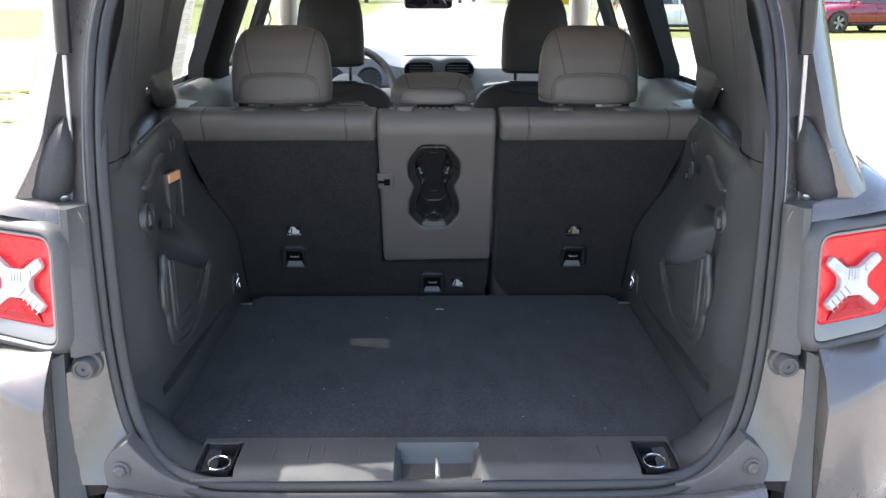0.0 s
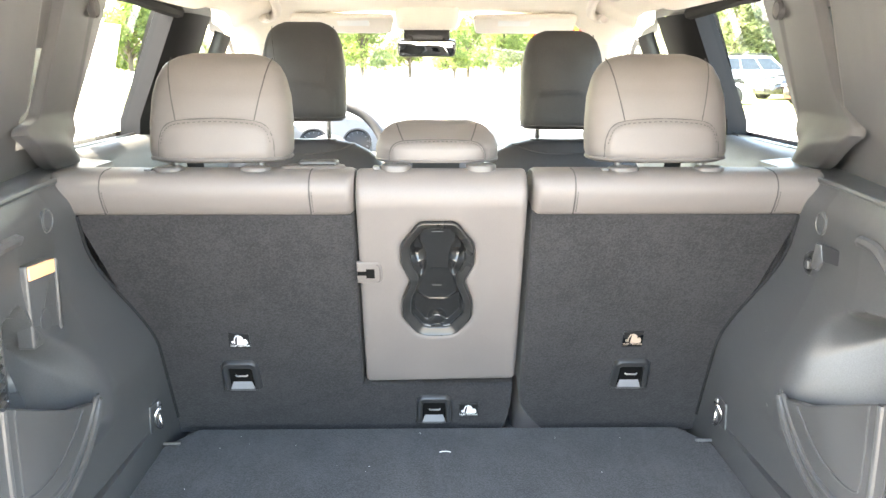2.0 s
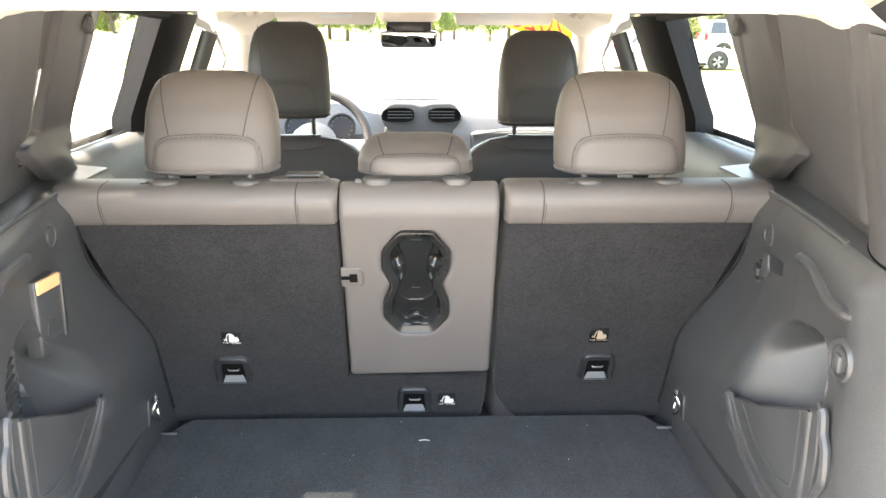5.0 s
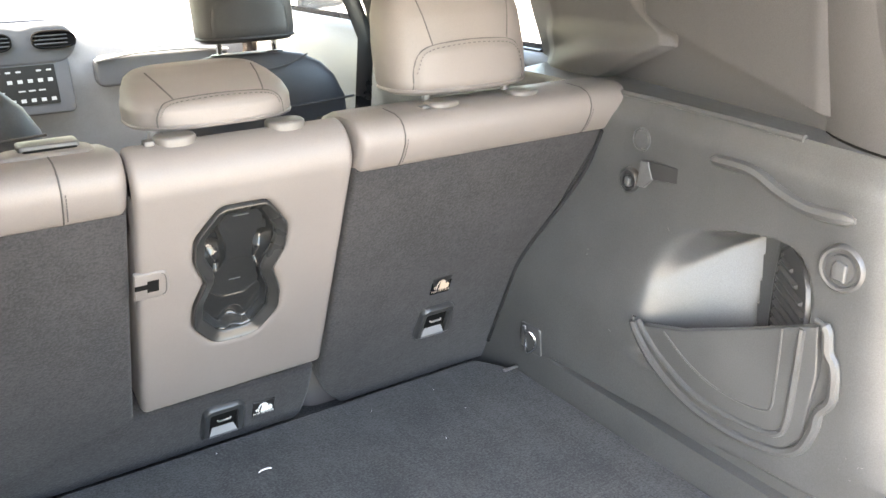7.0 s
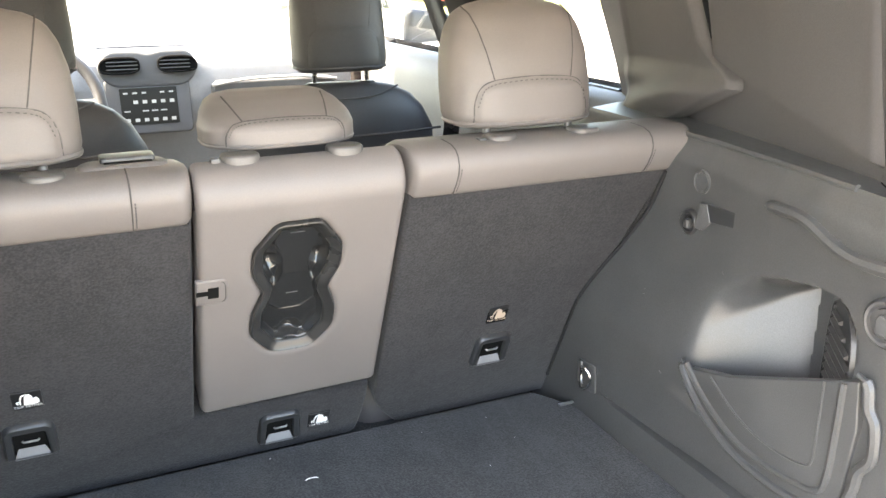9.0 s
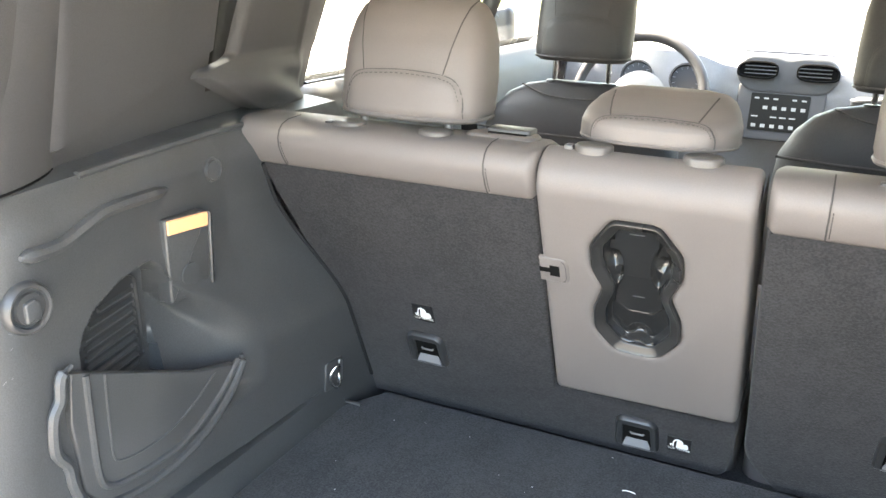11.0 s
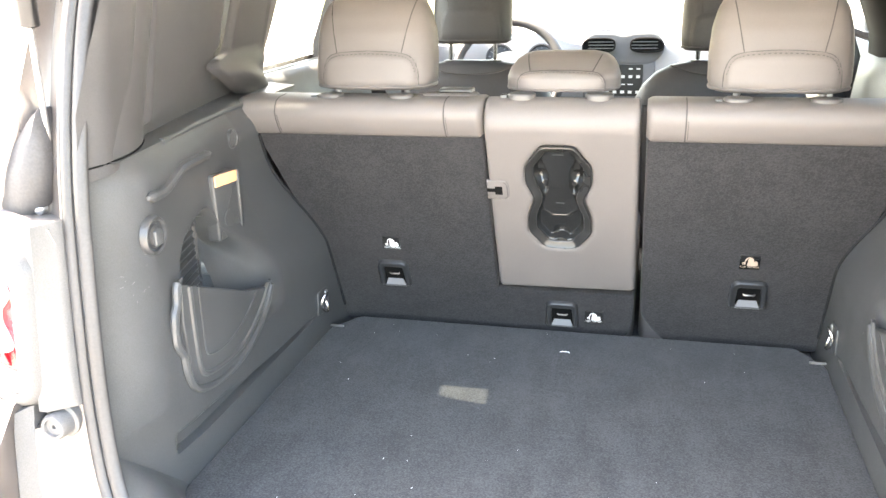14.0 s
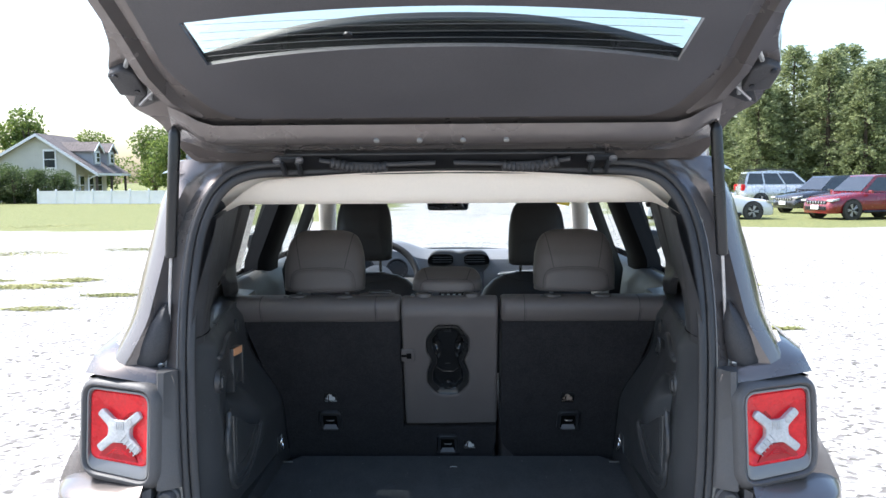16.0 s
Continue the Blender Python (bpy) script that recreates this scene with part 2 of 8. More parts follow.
def loft(bm, rings, closed=True, cap0=True, cap1=True, material=0):
    rows = [[bm.verts.new(p) for p in ring] for ring in rings]
    n = len(rows[0])
    for a, b in zip(rows, rows[1:]):
        for i in range(n if closed else n - 1):
            j = (i + 1) % n
            f = bm.faces.new((a[i], a[j], b[j], b[i]))
            f.material_index = material
    if closed and cap0:
        bm.faces.new(rows[0][::-1]).material_index = material
    if closed and cap1:
        bm.faces.new(rows[-1]).material_index = material
    return rows


def grid(bm, fn, nu, nv, keep=None):
    rows = [[bm.verts.new(fn(i / nu, j / nv)) for j in range(nv + 1)] for i in range(nu + 1)]
    for i in range(nu):
        for j in range(nv):
            if keep is None or keep((i + 0.5) / nu, (j + 0.5) / nv):
                bm.faces.new((rows[i][j], rows[i + 1][j], rows[i + 1][j + 1], rows[i][j + 1]))
    for row in rows:
        for v in row:
            if not v.link_faces:
                bm.verts.remove(v)


def tube(bm, pts, r, seg=8, closed=False, squash=1.0):
    pts = [Vector(p) for p in pts]
    n = len(pts)
    rings, up = [], None
    for i, p in enumerate(pts):
        a = pts[i - 1] if (closed or i > 0) else p
        b = pts[(i + 1) % n] if (closed or i < n - 1) else p
        t = (b - a).normalized()
        if up is None:
            up = Vector((0, 0, 1)) if abs(t.z) < 0.9 else Vector((0, 1, 0))
        side = t.cross(up).normalized()
        up = side.cross(t).normalized()
        rad = r[i] if isinstance(r, (list, tuple)) else r
        rings.append([p + rad * (math.cos(k) * side + squash * math.sin(k) * up) for k in [2 * math.pi * q / seg for q in range(seg)]])
    if closed:
        rings.append(rings[0])
        loft(bm, rings, cap0=False, cap1=False)
    else:
        loft(bm, rings)


def curve_pts(ctrl, steps=6, closed=False):
    """A smooth (Catmull-Rom) line through the points."""
    c = [Vector(p) for p in ctrl]
    n, out = len(c), []
    for i in range(n if closed else n - 1):
        p0 = c[i - 1] if (closed or i > 0) else c[0] * 2 - c[1]
        p1, p2 = c[i], c[(i + 1) % n]
        p3 = c[(i + 2) % n] if (closed or i + 2 < n) else p2 * 2 - p1
        for k in range(steps):
            t = k / steps
            out.append(0.5 * (2 * p1 + (p2 - p0) * t + (2 * p0 - 5 * p1 + 4 * p2 - p3) * t * t + (3 * p1 - p0 - 3 * p2 + p3) * t ** 3))
    if not closed:
        out.append(c[-1])
    return out


def area2(pts):
    return sum(a[0] * b[1] - b[0] * a[1] for a, b in zip(pts, pts[1:] + pts[:1]))


def inset(pts, d):
    """An outline moved inwards by d."""
    if area2(pts) < 0:
        pts = pts[::-1]
    out, n = [], len(pts)
    for i in range(n):
        p0, p1, p2 = Vector(pts[i - 1]), Vector(pts[i]), Vector(pts[(i + 1) % n])
        e0, e1 = (p1 - p0).normalized(), (p2 - p1).normalized()
        n0, n1 = Vector((-e0.y, e0.x)), Vector((-e1.y, e1.x))
        m = n0 + n1
        m = m / max(0.35, 1 + n0.dot(n1))
        q = p1 + m * d
        out.append((q.x, q.y))
    return out


def rounded(pts, r, seg=5):
    """An outline with rounded corners; r is one radius or one for each corner."""
    if area2(pts) < 0:
        pts = pts[::-1]
        r = r[::-1] if isinstance(r, (list, tuple)) else r
    out, n = [], len(pts)
    for i in range(n):
        p0, p1, p2 = Vector(pts[i - 1]), Vector(pts[i]), Vector(pts[(i + 1) % n])
        rad = r[i] if isinstance(r, (list, tuple)) else r
        a, b = (p0 - p1), (p2 - p1)
        d = min(rad, a.length * 0.48, b.length * 0.48)
        a, b = p1 + a.normalized() * d, p1 + b.normalized() * d
        for k in range(seg + 1):
            t = k / seg
            q = a * (1 - t) ** 2 + p1 * 2 * t * (1 - t) + b * t * t
            out.append((q.x, q.y))
    return out


def box2(x0, y0, x1, y1):
    return [(x0, y0), (x1, y0), (x1, y1), (x0, y1)]


def slab(bm, outline, d0, d1, bevel=0.0, m=None, back=False):
    """An outline (x, y) as a plate from height d0 to d1, its upper edge rounded."""
    if area2(outline) < 0:
        outline = outline[::-1]
    s = 1 if d1 > d0 else -1
    rings = []
    if back and bevel:
        for k in (0.0, 0.3, 1.0):
            rings.append((inset(outline, bevel * (1 - k) ** 1.6), d0 + s * bevel * k))
    else:
        rings.append((outline, d0))
    if bevel:
        for k in (1.0, 0.62, 0.3, 0.1, 0.0):
            rings.append((inset(outline, bevel * (1 - math.sqrt(max(0, 1 - (1 - k) ** 2)))), d1 - s * bevel * k))
    else:
        rings.append((outline, d1))
    m = m or Matrix.Identity(4)
    loft(bm, [[m @ Vector((x, y, d)) for x, y in ring] for ring, d in rings])


def rbox(bm, centre, size, bevel=0.004, m=None):
    """A box with rounded edges."""
    r = bmesh.ops.create_cube(bm, size=1.0, matrix=Matrix.LocRotScale(Vector(centre), None, Vector(size)))
    if bevel:
        es = list({e for v in r["verts"] for e in v.link_edges})
        out = bmesh.ops.bevel(bm, geom=es, offset=bevel, segments=2, affect="EDGES", profile=0.6)
        vs = list({v for f in out["faces"] for v in f.verts} | {v for v in r["verts"] if v.is_valid})
    else:
        vs = r["verts"]
    if m:
        moved(bm, vs, m)


def lathe(bm, prof, m=None, seg=24):
    """A profile of (radius, height) turned round the z axis."""
    m = m or Matrix.Identity(4)
    loft(bm, [[m @ Vector((max(r, 1e-4) * math.cos(a), max(r, 1e-4) * math.sin(a), h)) for a in [2 * math.pi * k / seg for k in range(seg)]] for r, h in prof])


SEAT = Matrix(((1, 0, 0, 0), (0, -0.418, -0.908, 0.903), (0, 0.908, -0.418, 0.70), (0, 0, 0, 1)))


def ring3(outline, n, m=SEAT):
    """An outline (x, u) at a height n over a plane, by default the rear seat's back."""
    return [m @ V(x, u, n) for x, u in outline]


def interp(x, xs, ys):
    return float(np.interp(x, xs, ys))


def ease(t):
    t = min(1.0, max(0.0, t))
    return t * t * (3 - 2 * t)


def inside(p, poly):
    x, y = p
    hit = False
    for (x0, y0), (x1, y1) in zip(poly, poly[1:] + poly[:1]):
        if (y0 > y) != (y1 > y) and x < (x1 - x0) * (y - y0) / (y1 - y0) + x0:
            hit = not hit
    return hit


def edge_dist(p, poly):
    best = 9.0
    q = Vector(p)
    for a, b in zip(poly, poly[1:] + poly[:1]):
        a, b = Vector(a), Vector(b)
        t = max(0.0, min(1.0, (q - a).dot(b - a) / max(1e-9, (b - a).length_squared)))
        best = min(best, (a + (b - a) * t - q).length)
    return best


def flip(bm):
    """The same, mirrored to the other side of the car."""
    for v in bm.verts:
        v.co.x = -v.co.x
    return bm
# ---- the cargo room: floor, side walls, headliner ----
FLOOR_Z = 0.70
SIDES = (-1, 1)

# the edge of the rear opening, right half, from the sill's middle up and round to the roof's middle
HALF_EDGE = [(0, -0.008, 0.672), (0.30, -0.007, 0.673), (0.40, -0.002, 0.680), (0.475, 0.018, 0.710), (0.52, 0.044, 0.778), (0.543, 0.066, 0.88), (0.555, 0.090, 1.02),
             (0.562, 0.120, 1.19), (0.560, 0.155, 1.335), (0.546, 0.185, 1.447), (0.508, 0.205, 1.530), (0.44, 0.213, 1.572), (0.30, 0.216, 1.581), (0, 0.218, 1.585)]
EDGE = curve_pts([V(*p) for p in HALF_EDGE], 8)


def edge_at(z):
    """Place of the opening's right edge at a height."""
    for a, b in zip(EDGE, EDGE[1:]):
        if a.z <= z <= b.z and b.z > a.z and a.x > 0.38:
            t = (z - a.z) / (b.z - a.z)
            return a.lerp(b, t)
    return EDGE[-1].copy()


bm = bmesh.new()
outline = rounded([(-0.385, 0.108), (0.385, 0.108), (0.455, 0.117), (0.505, 0.178), (0.505, 0.80), (0.46, 0.875), (-0.46, 0.875), (-0.505, 0.80), (-0.505, 0.178), (-0.455, 0.117)], [0.002, 0.002, 0.03, 0.03, 0.01, 0.01, 0.01, 0.01, 0.03, 0.03])
slab(bm, outline, FLOOR_Z - 0.03, FLOOR_Z, 0.006)
part("floor", bm, CARPET, None, "dark blue-black carpeted cargo floor panel with lint specks", kind="structure", category="floor")

bm = bmesh.new()
slab(bm, box2(-0.60, 0.10, 0.60, 2.75), 0.42, 0.655)
part("floor_base", bm, CARPET, None, "dark carpet over the car's floor pan", kind="structure", category="floor")

def wall_x(y, z):
    """Inner face of the lower side trim (right side), without the pocket."""
    a = interp(y, [0.1, 0.2, 0.45, 0.6, 0.9], [0.0, 0.010, 0.052, 0.072, 0.085])
    x = 0.504 + a * ease((z - 0.88) / 0.22)
    if z > 1.15:
        x += 0.02 * ease((z - 1.15) / 0.055) ** 2
    return x


def bay(side, x, y, z):
    """The hollow above the storage pocket: a ramp that faces the opening, its rear wall carries the grille."""
    if not (0.255 < y < 0.60 and 0.82 < z < 1.10):
        return x
    y1, depth, reach = (0.402, 0.118, 0.128) if side > 0 else (0.436, 0.058, 0.128)
    if y < y1:
        deep = interp(y, [0.258, 0.2675, 0.376, y1], [0.500, 0.522, 0.603, 0.608]) if side > 0 else interp(y, [0.268, 0.279, 0.425, y1], [0.500, 0.546, 0.580, 0.581])
        deep = max(deep, x)
    else:
        f = (depth * (1.0 - 1.1 * max(0.0, 1.03 - z))) * (1 - ((y - y1) / reach) ** (1.35 if side > 0 else 2.0))
        deep = x + (0.5 * (f + math.sqrt(f * f + 0.0003)) - 0.001) * ease((0.60 - y) / 0.03)
    if side > 0:
        top = interp(y, [0.256, 0.266, 0.278, 0.295, 0.315, 0.34, 0.40, 0.46, 0.52, 0.58], [1.00, 1.035, 1.056, 1.074, 1.081, 1.081, 1.071, 1.056, 1.025, 1.00])
        soft = interp(y, [0.36, 0.42, 0.575], [0.010, 0.025, 0.09])
    else:
        top = interp(y, [0.265, 0.285, 0.31, 0.36, 0.42, 0.435, 0.452, 0.48, 0.52, 0.58], [1.0, 1.035, 1.055, 1.072, 1.078, 1.068, 1.035, 1.015, 0.995, 0.97])
        soft = interp(y, [0.43, 0.46, 0.575], [0.010, 0.025, 0.09])
    return x + max(0.0, deep - x) * ease((top - z) / soft) * ease((z - 0.84) / 0.02)


def trough_top(y):
    return interp(y, [0.20, 0.28, 0.53, 0.70], [0.7885, 0.7845, 0.7665, 0.7620])


def wall_level(u, v):
    """Heights of the wall's rows, which follow the ledge over the floor."""
    zt = trough_top(0.15 + 0.80 * u)
    return interp(v, [0, 0.20, 0.2055, 0.2111, 0.2167, 0.2500, 0.2556, 0.2611, 0.2667, 0.30, 1], [0.655, 0.7525, 0.7535, 0.7550, 0.7566, zt - 0.0031, zt - 0.0015, zt, zt + 0.001, 0.812, 1.205])


def wall_point(u, z, side):
    if z < 0.92:
        k = min(1.0, max(0.0, (z - 0.70) / 0.14))
        e = edge_at(max(z, 0.84))
        yr, xr = 0.20 + (e.y - 0.004 - 0.20) * k, 0.504 + (e.x - 0.006 - 0.504) * k
    else:
        e = edge_at(z)
        yr, xr = e.y - 0.004, e.x - 0.006
    y = yr + (0.95 - yr) * u
    x = wall_x(y, z)
    x += (xr - x) * ease((yr + 0.13 - y) / 0.13)
    if side:
        x = bay(side, x, y, z)
    if 0.19 < y < 0.735:
        zt = trough_top(y)
        x += 0.016 * ease((z - 0.7535) / 0.003) * ease((zt - z) / 0.003) * ease((y - 0.192) / 0.014) * ease((0.735 - y) / 0.12)
    return V(x, y, z)


def upper_x(y, z):
    b = interp(y, [0.12, 0.17, 0.24, 0.34, 0.52, 0.70, 0.92, 1.04, 1.5, 2.4], [0.550, 0.535, 0.548, 0.590, 0.628, 0.660, 0.690, 0.735, 0.74, 0.74])
    lean = interp(y, [0.12, 0.3, 0.90, 1.04], [0.12, 0.20, 0.27, 0.40])
    x = b - lean * max(0.0, z - 1.22)
    return x


def belt_z(y):
    return interp(y, [0.12, 0.34, 0.70, 0.95], [1.19, 1.212, 1.20, 1.20])


def liner_z(x, y):
    ya = y - 0.22 * ease((abs(x) - 0.30) / 0.16) * ease((y - 1.40) / 0.15) * ease((2.1 - y) / 0.2)
    h = interp(ya, [0.20, 0.30, 0.55, 1.1, 1.52, 1.575, 1.588, 1.602, 1.64, 1.9, 2.12], [1.566, 1.575, 1.600, 1.626, 1.622, 1.614, 1.606, 1.588, 1.583, 1.568, 1.545])
    w = interp(y, [0.20, 0.95, 2.12], [0.545, 0.60, 0.55])
    k = min(1.0, abs(x) / w)
    drop = 0.035 * k * k + 0.075 * ease((k - 0.72) / 0.28)
    if y > 1.5:
        drop *= 0.9
    return h - drop


for s in SIDES:
    name = "wall_left" if s < 0 else "wall_right"
    wall = thing(name, (s * 0.52, 0.5, 0.70), "charcoal grained plastic side trim of the cargo room with a pocket", "side trim", kind="structure")
    bm = bmesh.new()
    grid(bm, lambda u, v: wall_point(u, wall_level(u, v), s), 230, 180)
    part("trim_panel", bm if s > 0 else flip(bm), TRIM, wall, sharp=30)
    # rounded corner between the wall and the sill
    bm = bmesh.new()
    A = curve_pts([(0.504, 0.20, 0.70), (0.499, 0.180, 0.697), (0.474, 0.151, 0.697), (0.43, 0.124, 0.697), (0.385, 0.112, 0.698)], 5)
    B = curve_pts([(0.5295, 0.055, 0.84), (0.524, 0.050, 0.815), (0.508, 0.042, 0.768), (0.465, 0.018, 0.705), (0.385, 0.002, 0.684)], 5)

    def corner(u, v):
        i = u * (len(A) - 1)
        k = min(int(i), len(A) - 2)
        a, b = A[k].lerp(A[k + 1], i - k), B[k].lerp(B[k + 1], i - k)
        p = a.lerp(b, v)
        bulge = math.sin(math.pi * v) * 0.020 * math.sin(math.pi * (0.02 + 0.9 * u))
        return p + V(-0.7, 0.1, 0.7) * bulge

    grid(bm, corner, 24, 10)
    part("corner_fairing", bm if s > 0 else flip(bm), TRIM, wall)
    # ledge along the belt line
    bm = bmesh.new()
    grid(bm, lambda u, v: V(wall_x(0.17 + 0.78 * u, 1.205) * (1 - v) + (upper_x(0.17 + 0.78 * u, 1.21) + 0.02) * v, 0.17 + 0.78 * u, 1.205 + 0.008 * math.sin(v * math.pi * 0.5)), 30, 4)
    part("belt_ledge", bm if s > 0 else flip(bm), TRIM, wall)
    # upper panel with the window openings
    bm = bmesh.new()

    def upper(u, v):
        y = interp(u, [0, 0.5, 1], [0.125, 0.95, 2.45])
        e0 = edge_at(min(1.5, 1.2 + 0.3 * v)).y
        y = max(y, 0.0) + (max(0, e0 - 0.02 - 0.125) * (1 - ease((y - 0.125) / 0.3)))
        top = liner_z(0.55, min(y, 2.1)) + 0.01 if y < 2.1 else interp(y, [2.1, 2.45], [1.47, 1.36])
        z = (belt_z(y) - 0.004) * (1 - v) + top * v
        return V(upper_x(y, z), y, z)

    def solid(u, v):
        y = interp(u, [0, 0.5, 1], [0.125, 0.95, 2.45])
        if 1.025 < y < 1.48 and 0.05 < v < 0.95:
            return False
        if 1.71 < y < 2.40 and 0.05 < v < 0.93:
            return False
        if 0.645 < y < 0.77 and (0.17 if s < 0 else 0.22) < v < (0.66 if s < 0 else 0.86):
            return False
        return True

    grid(bm, upper, 132, 40, solid)
    part("pillar_panel", bm if s > 0 else flip(bm), TRIM_UP, wall, "dark grey pillar trim")
    # trim of the pillar behind the rear door, with a curled lower lip and a slit for the small window
    bm = bmesh.new()

    def cp(u, v):
        z = 1.198 + 0.305 * v
        yb = interp(z, [1.198, 1.220, 1.243, 1.262, 1.279, 1.292, 1.310, 1.325, 1.345, 1.40, 1.51], [0.80, 0.735, 0.68, 0.632, 0.592, 0.594, 0.628, 0.655, 0.675, 0.690, 0.715]) if s > 0 else interp(z, [1.198, 1.220, 1.243, 1.262, 1.279, 1.288, 1.297, 1.305, 1.43, 1.51], [0.80, 0.735, 0.68, 0.632, 0.594, 0.604, 0.676, 0.692, 0.718, 0.73])
        y = yb + (1.052 - (0.018 if s < 0 else 0.008) * v - yb) * u
        low = ease((1.305 - z) / 0.05)
        x = upper_x(y, z) - 0.012 * (1 - u) - 0.006 * math.sin(math.pi * min(1, u * 1.1)) - 0.026 * low * math.sin(math.pi * min(1, 0.2 + u))
        x -= low * 0.004 * math.sin(9 * u + 75 * z) * math.sin(math.pi * u)
        x += 0.012 * (1 - ease(u / 0.07)) + 0.012 * ease((u - 0.93) / 0.07)
        return V(x, y, z)

    grid(bm, cp, 90, 90)
    part("pillar_trim", bm if s > 0 else flip(bm), TRIM_UP, wall, "smooth dark pillar trim with a curled lip")
    # column beside the opening
    bm = bmesh.new()

    def column(u, v):
        z = 1.202 + 0.35 * v
        e = edge_at(z)
        a, b = V(e.x - 0.008, e.y + 0.0, z), V(upper_x(0.325, z) - 0.002, 0.320 + 0.03 * v, z + 0.006 * (1 - v))
        p = a.lerp(b, u)
        return p + V(-0.030, -0.004, 0) * math.sin(math.pi * min(1, u * 1.0)) ** 0.8 * (1 - 0.4 * v)

    grid(bm, column, 16, 14)
    part("rear_pillar_trim", bm if s > 0 else flip(bm), TRIM_UP, wall)
    bm = bmesh.new()
    y1 = 0.668 if s > 0 else 0.652

    def cover(u, v):
        y = 0.288 + (y1 - 0.288) * u
        zc = interp(y, [0.318, 0.467, 0.586, 0.664], [1.222, 1.258, 1.290, 1.318])
        z = zc + (1.53 - zc) * v
        return V(upper_x(y, z) + 0.006 - 0.020 * ease(v / 0.035) * ease((1 - u) / 0.03) * ease((y - 0.292) / 0.045), y, z)

    grid(bm, cover, 50, 60)
    part("quarter_cover", bm if s > 0 else flip(bm), TRIM_UP, wall, "dark grey cover panel with a slanting lower edge")
    bm = bmesh.new()
    tube(bm, [(wall_x(y, 1.204) + 0.001, y, 1.204) for y in [0.33 + 0.03 * k for k in range(15)]], 0.005, 8)
    part("belt_bead", bm if s > 0 else flip(bm), TRIM, wall)
    # gasket line round the column's foot
    bm = bmesh.new()
    tube(bm, [column(u / 12, 0.0) + V(-0.001, -0.001, 0.003) for u in range(13)], 0.0014, 6)
    part("seam", bm if s > 0 else flip(bm), HOLE, wall)

    def on_wall(y, z, out=0.0):
        return V(wall_x(y, z) - out, y, z)

    def face_m(y, z, out=0.0):
        """Axes on the wall: x forwards, y up, z into the room."""
        n = Matrix(((0, 0, -1), (1, 0, 0), (0, 1, 0))).to_4x4()
        return Matrix.Translation(on_wall(y, z, out)) @ n

    fl = (lambda b: b) if s > 0 else flip
    # storage pocket: door plate, line, raised ridge
    bm = bmesh.new()
    door = [(0.243, 1.010), (0.262, 1.003), (0.34, 0.968), (0.44, 0.925), (0.512, 0.905), (0.522, 0.895), (0.500, 0.868), (0.46, 0.842), (0.40, 0.824), (0.315, 0.818), (0.268, 0.828), (0.243, 0.86), (0.236, 0.95)]
    slab(bm, door, -0.512, -0.5, 0.003, Matrix(((0, 0, -1, 0), (1, 0, 0, 0), (0, 1, 0, 0), (0, 0, 0, 1))))
    pocket = part("storage_pocket", fl(bm), TRIM, wall, "moulded pocket door with a curved raised rim")
    bm = bmesh.new()
    ridge = [(0.247, 1.018), (0.232, 1.010), (0.227, 0.985), (0.217, 0.970), (0.213, 0.945), (0.214, 0.925), (0.226, 0.905), (0.229, 0.880), (0.240, 0.850), (0.258, 0.833), (0.285, 0.823), (0.335, 0.816), (0.40, 0.821), (0.455, 0.840), (0.500, 0.870), (0.525, 0.900), (0.526, 0.913)]
    tube(bm, curve_pts([(0.501, y, z) for y, z in ridge], 4), [0.003] * 3 + [0.0068] * 59 + [0.003] * 3, 8)
    part("rim", fl(bm), TRIM, pocket)
    bm = bmesh.new()
    tube(bm, curve_pts([(0.5005, y, z) for y, z in [(0.518, 0.909), (0.473, 0.873), (0.413, 0.844), (0.359, 0.838), (0.309, 0.841), (0.279, 0.848), (0.265, 0.868), (0.262, 0.93), (0.262, 1.000)]], 5), 0.0050, 8)
    part("inner_ridge", fl(bm), TRIM, pocket)
    bm = bmesh.new()
    tube(bm, curve_pts([(0.4995, y, z) for y, z in [(0.287, 0.990), (0.286, 0.95), (0.286, 0.905), (0.287, 0.884), (0.296, 0.873), (0.33, 0.867), (0.38, 0.870), (0.425, 0.886), (0.468, 0.912)]], 4), 0.0015, 6)
    part("groove", fl(bm), TRIM, pocket)
    # louvred grille on the rear wall of the hollow
    MX = Matrix(((0, 0, -1, 0), (1, 0, 0, 0), (0, 1, 0, 0), (0, 0, 0, 1)))
    (ax0, ay0), (ax1, ay1) = ((0.546, 0.283), (0.580, 0.428)) if s < 0 else ((0.5200, 0.2675), (0.6010, 0.3745))
    run = math.hypot(ax1 - ax0, ay1 - ay0)
    dx, dy = (ax1 - ax0) / run, (ay1 - ay0) / run
    MG = Matrix(((dx, 0, -dy, ax0), (dy, 0, dx, ay0), (0, 1, 0, 0), (0, 0, 0, 1)))
    gout = [(0.006, 0.94), (0.008, 1.015), (0.03, 1.038), (0.078, 1.060), (0.122, 1.065), (0.139, 1.052), (0.145, 0.94)] if s < 0 else [(0.004, 0.92), (0.004, 1.015), (0.014, 1.042), (0.040, 1.062), (0.085, 1.068), (0.120, 1.050), (0.131, 1.000), (0.131, 0.92)]
    gout = rounded(gout, 0.010)
    bm = bmesh.new()
    loft(bm, [ring3(gout, -0.012, MG), ring3(gout, 0.0025, MG), ring3(inset(gout, 0.0012), 0.0042, MG), ring3(inset(gout, 0.0032), 0.0042, MG), ring3(inset(gout, 0.0045), 0.0010, MG)])
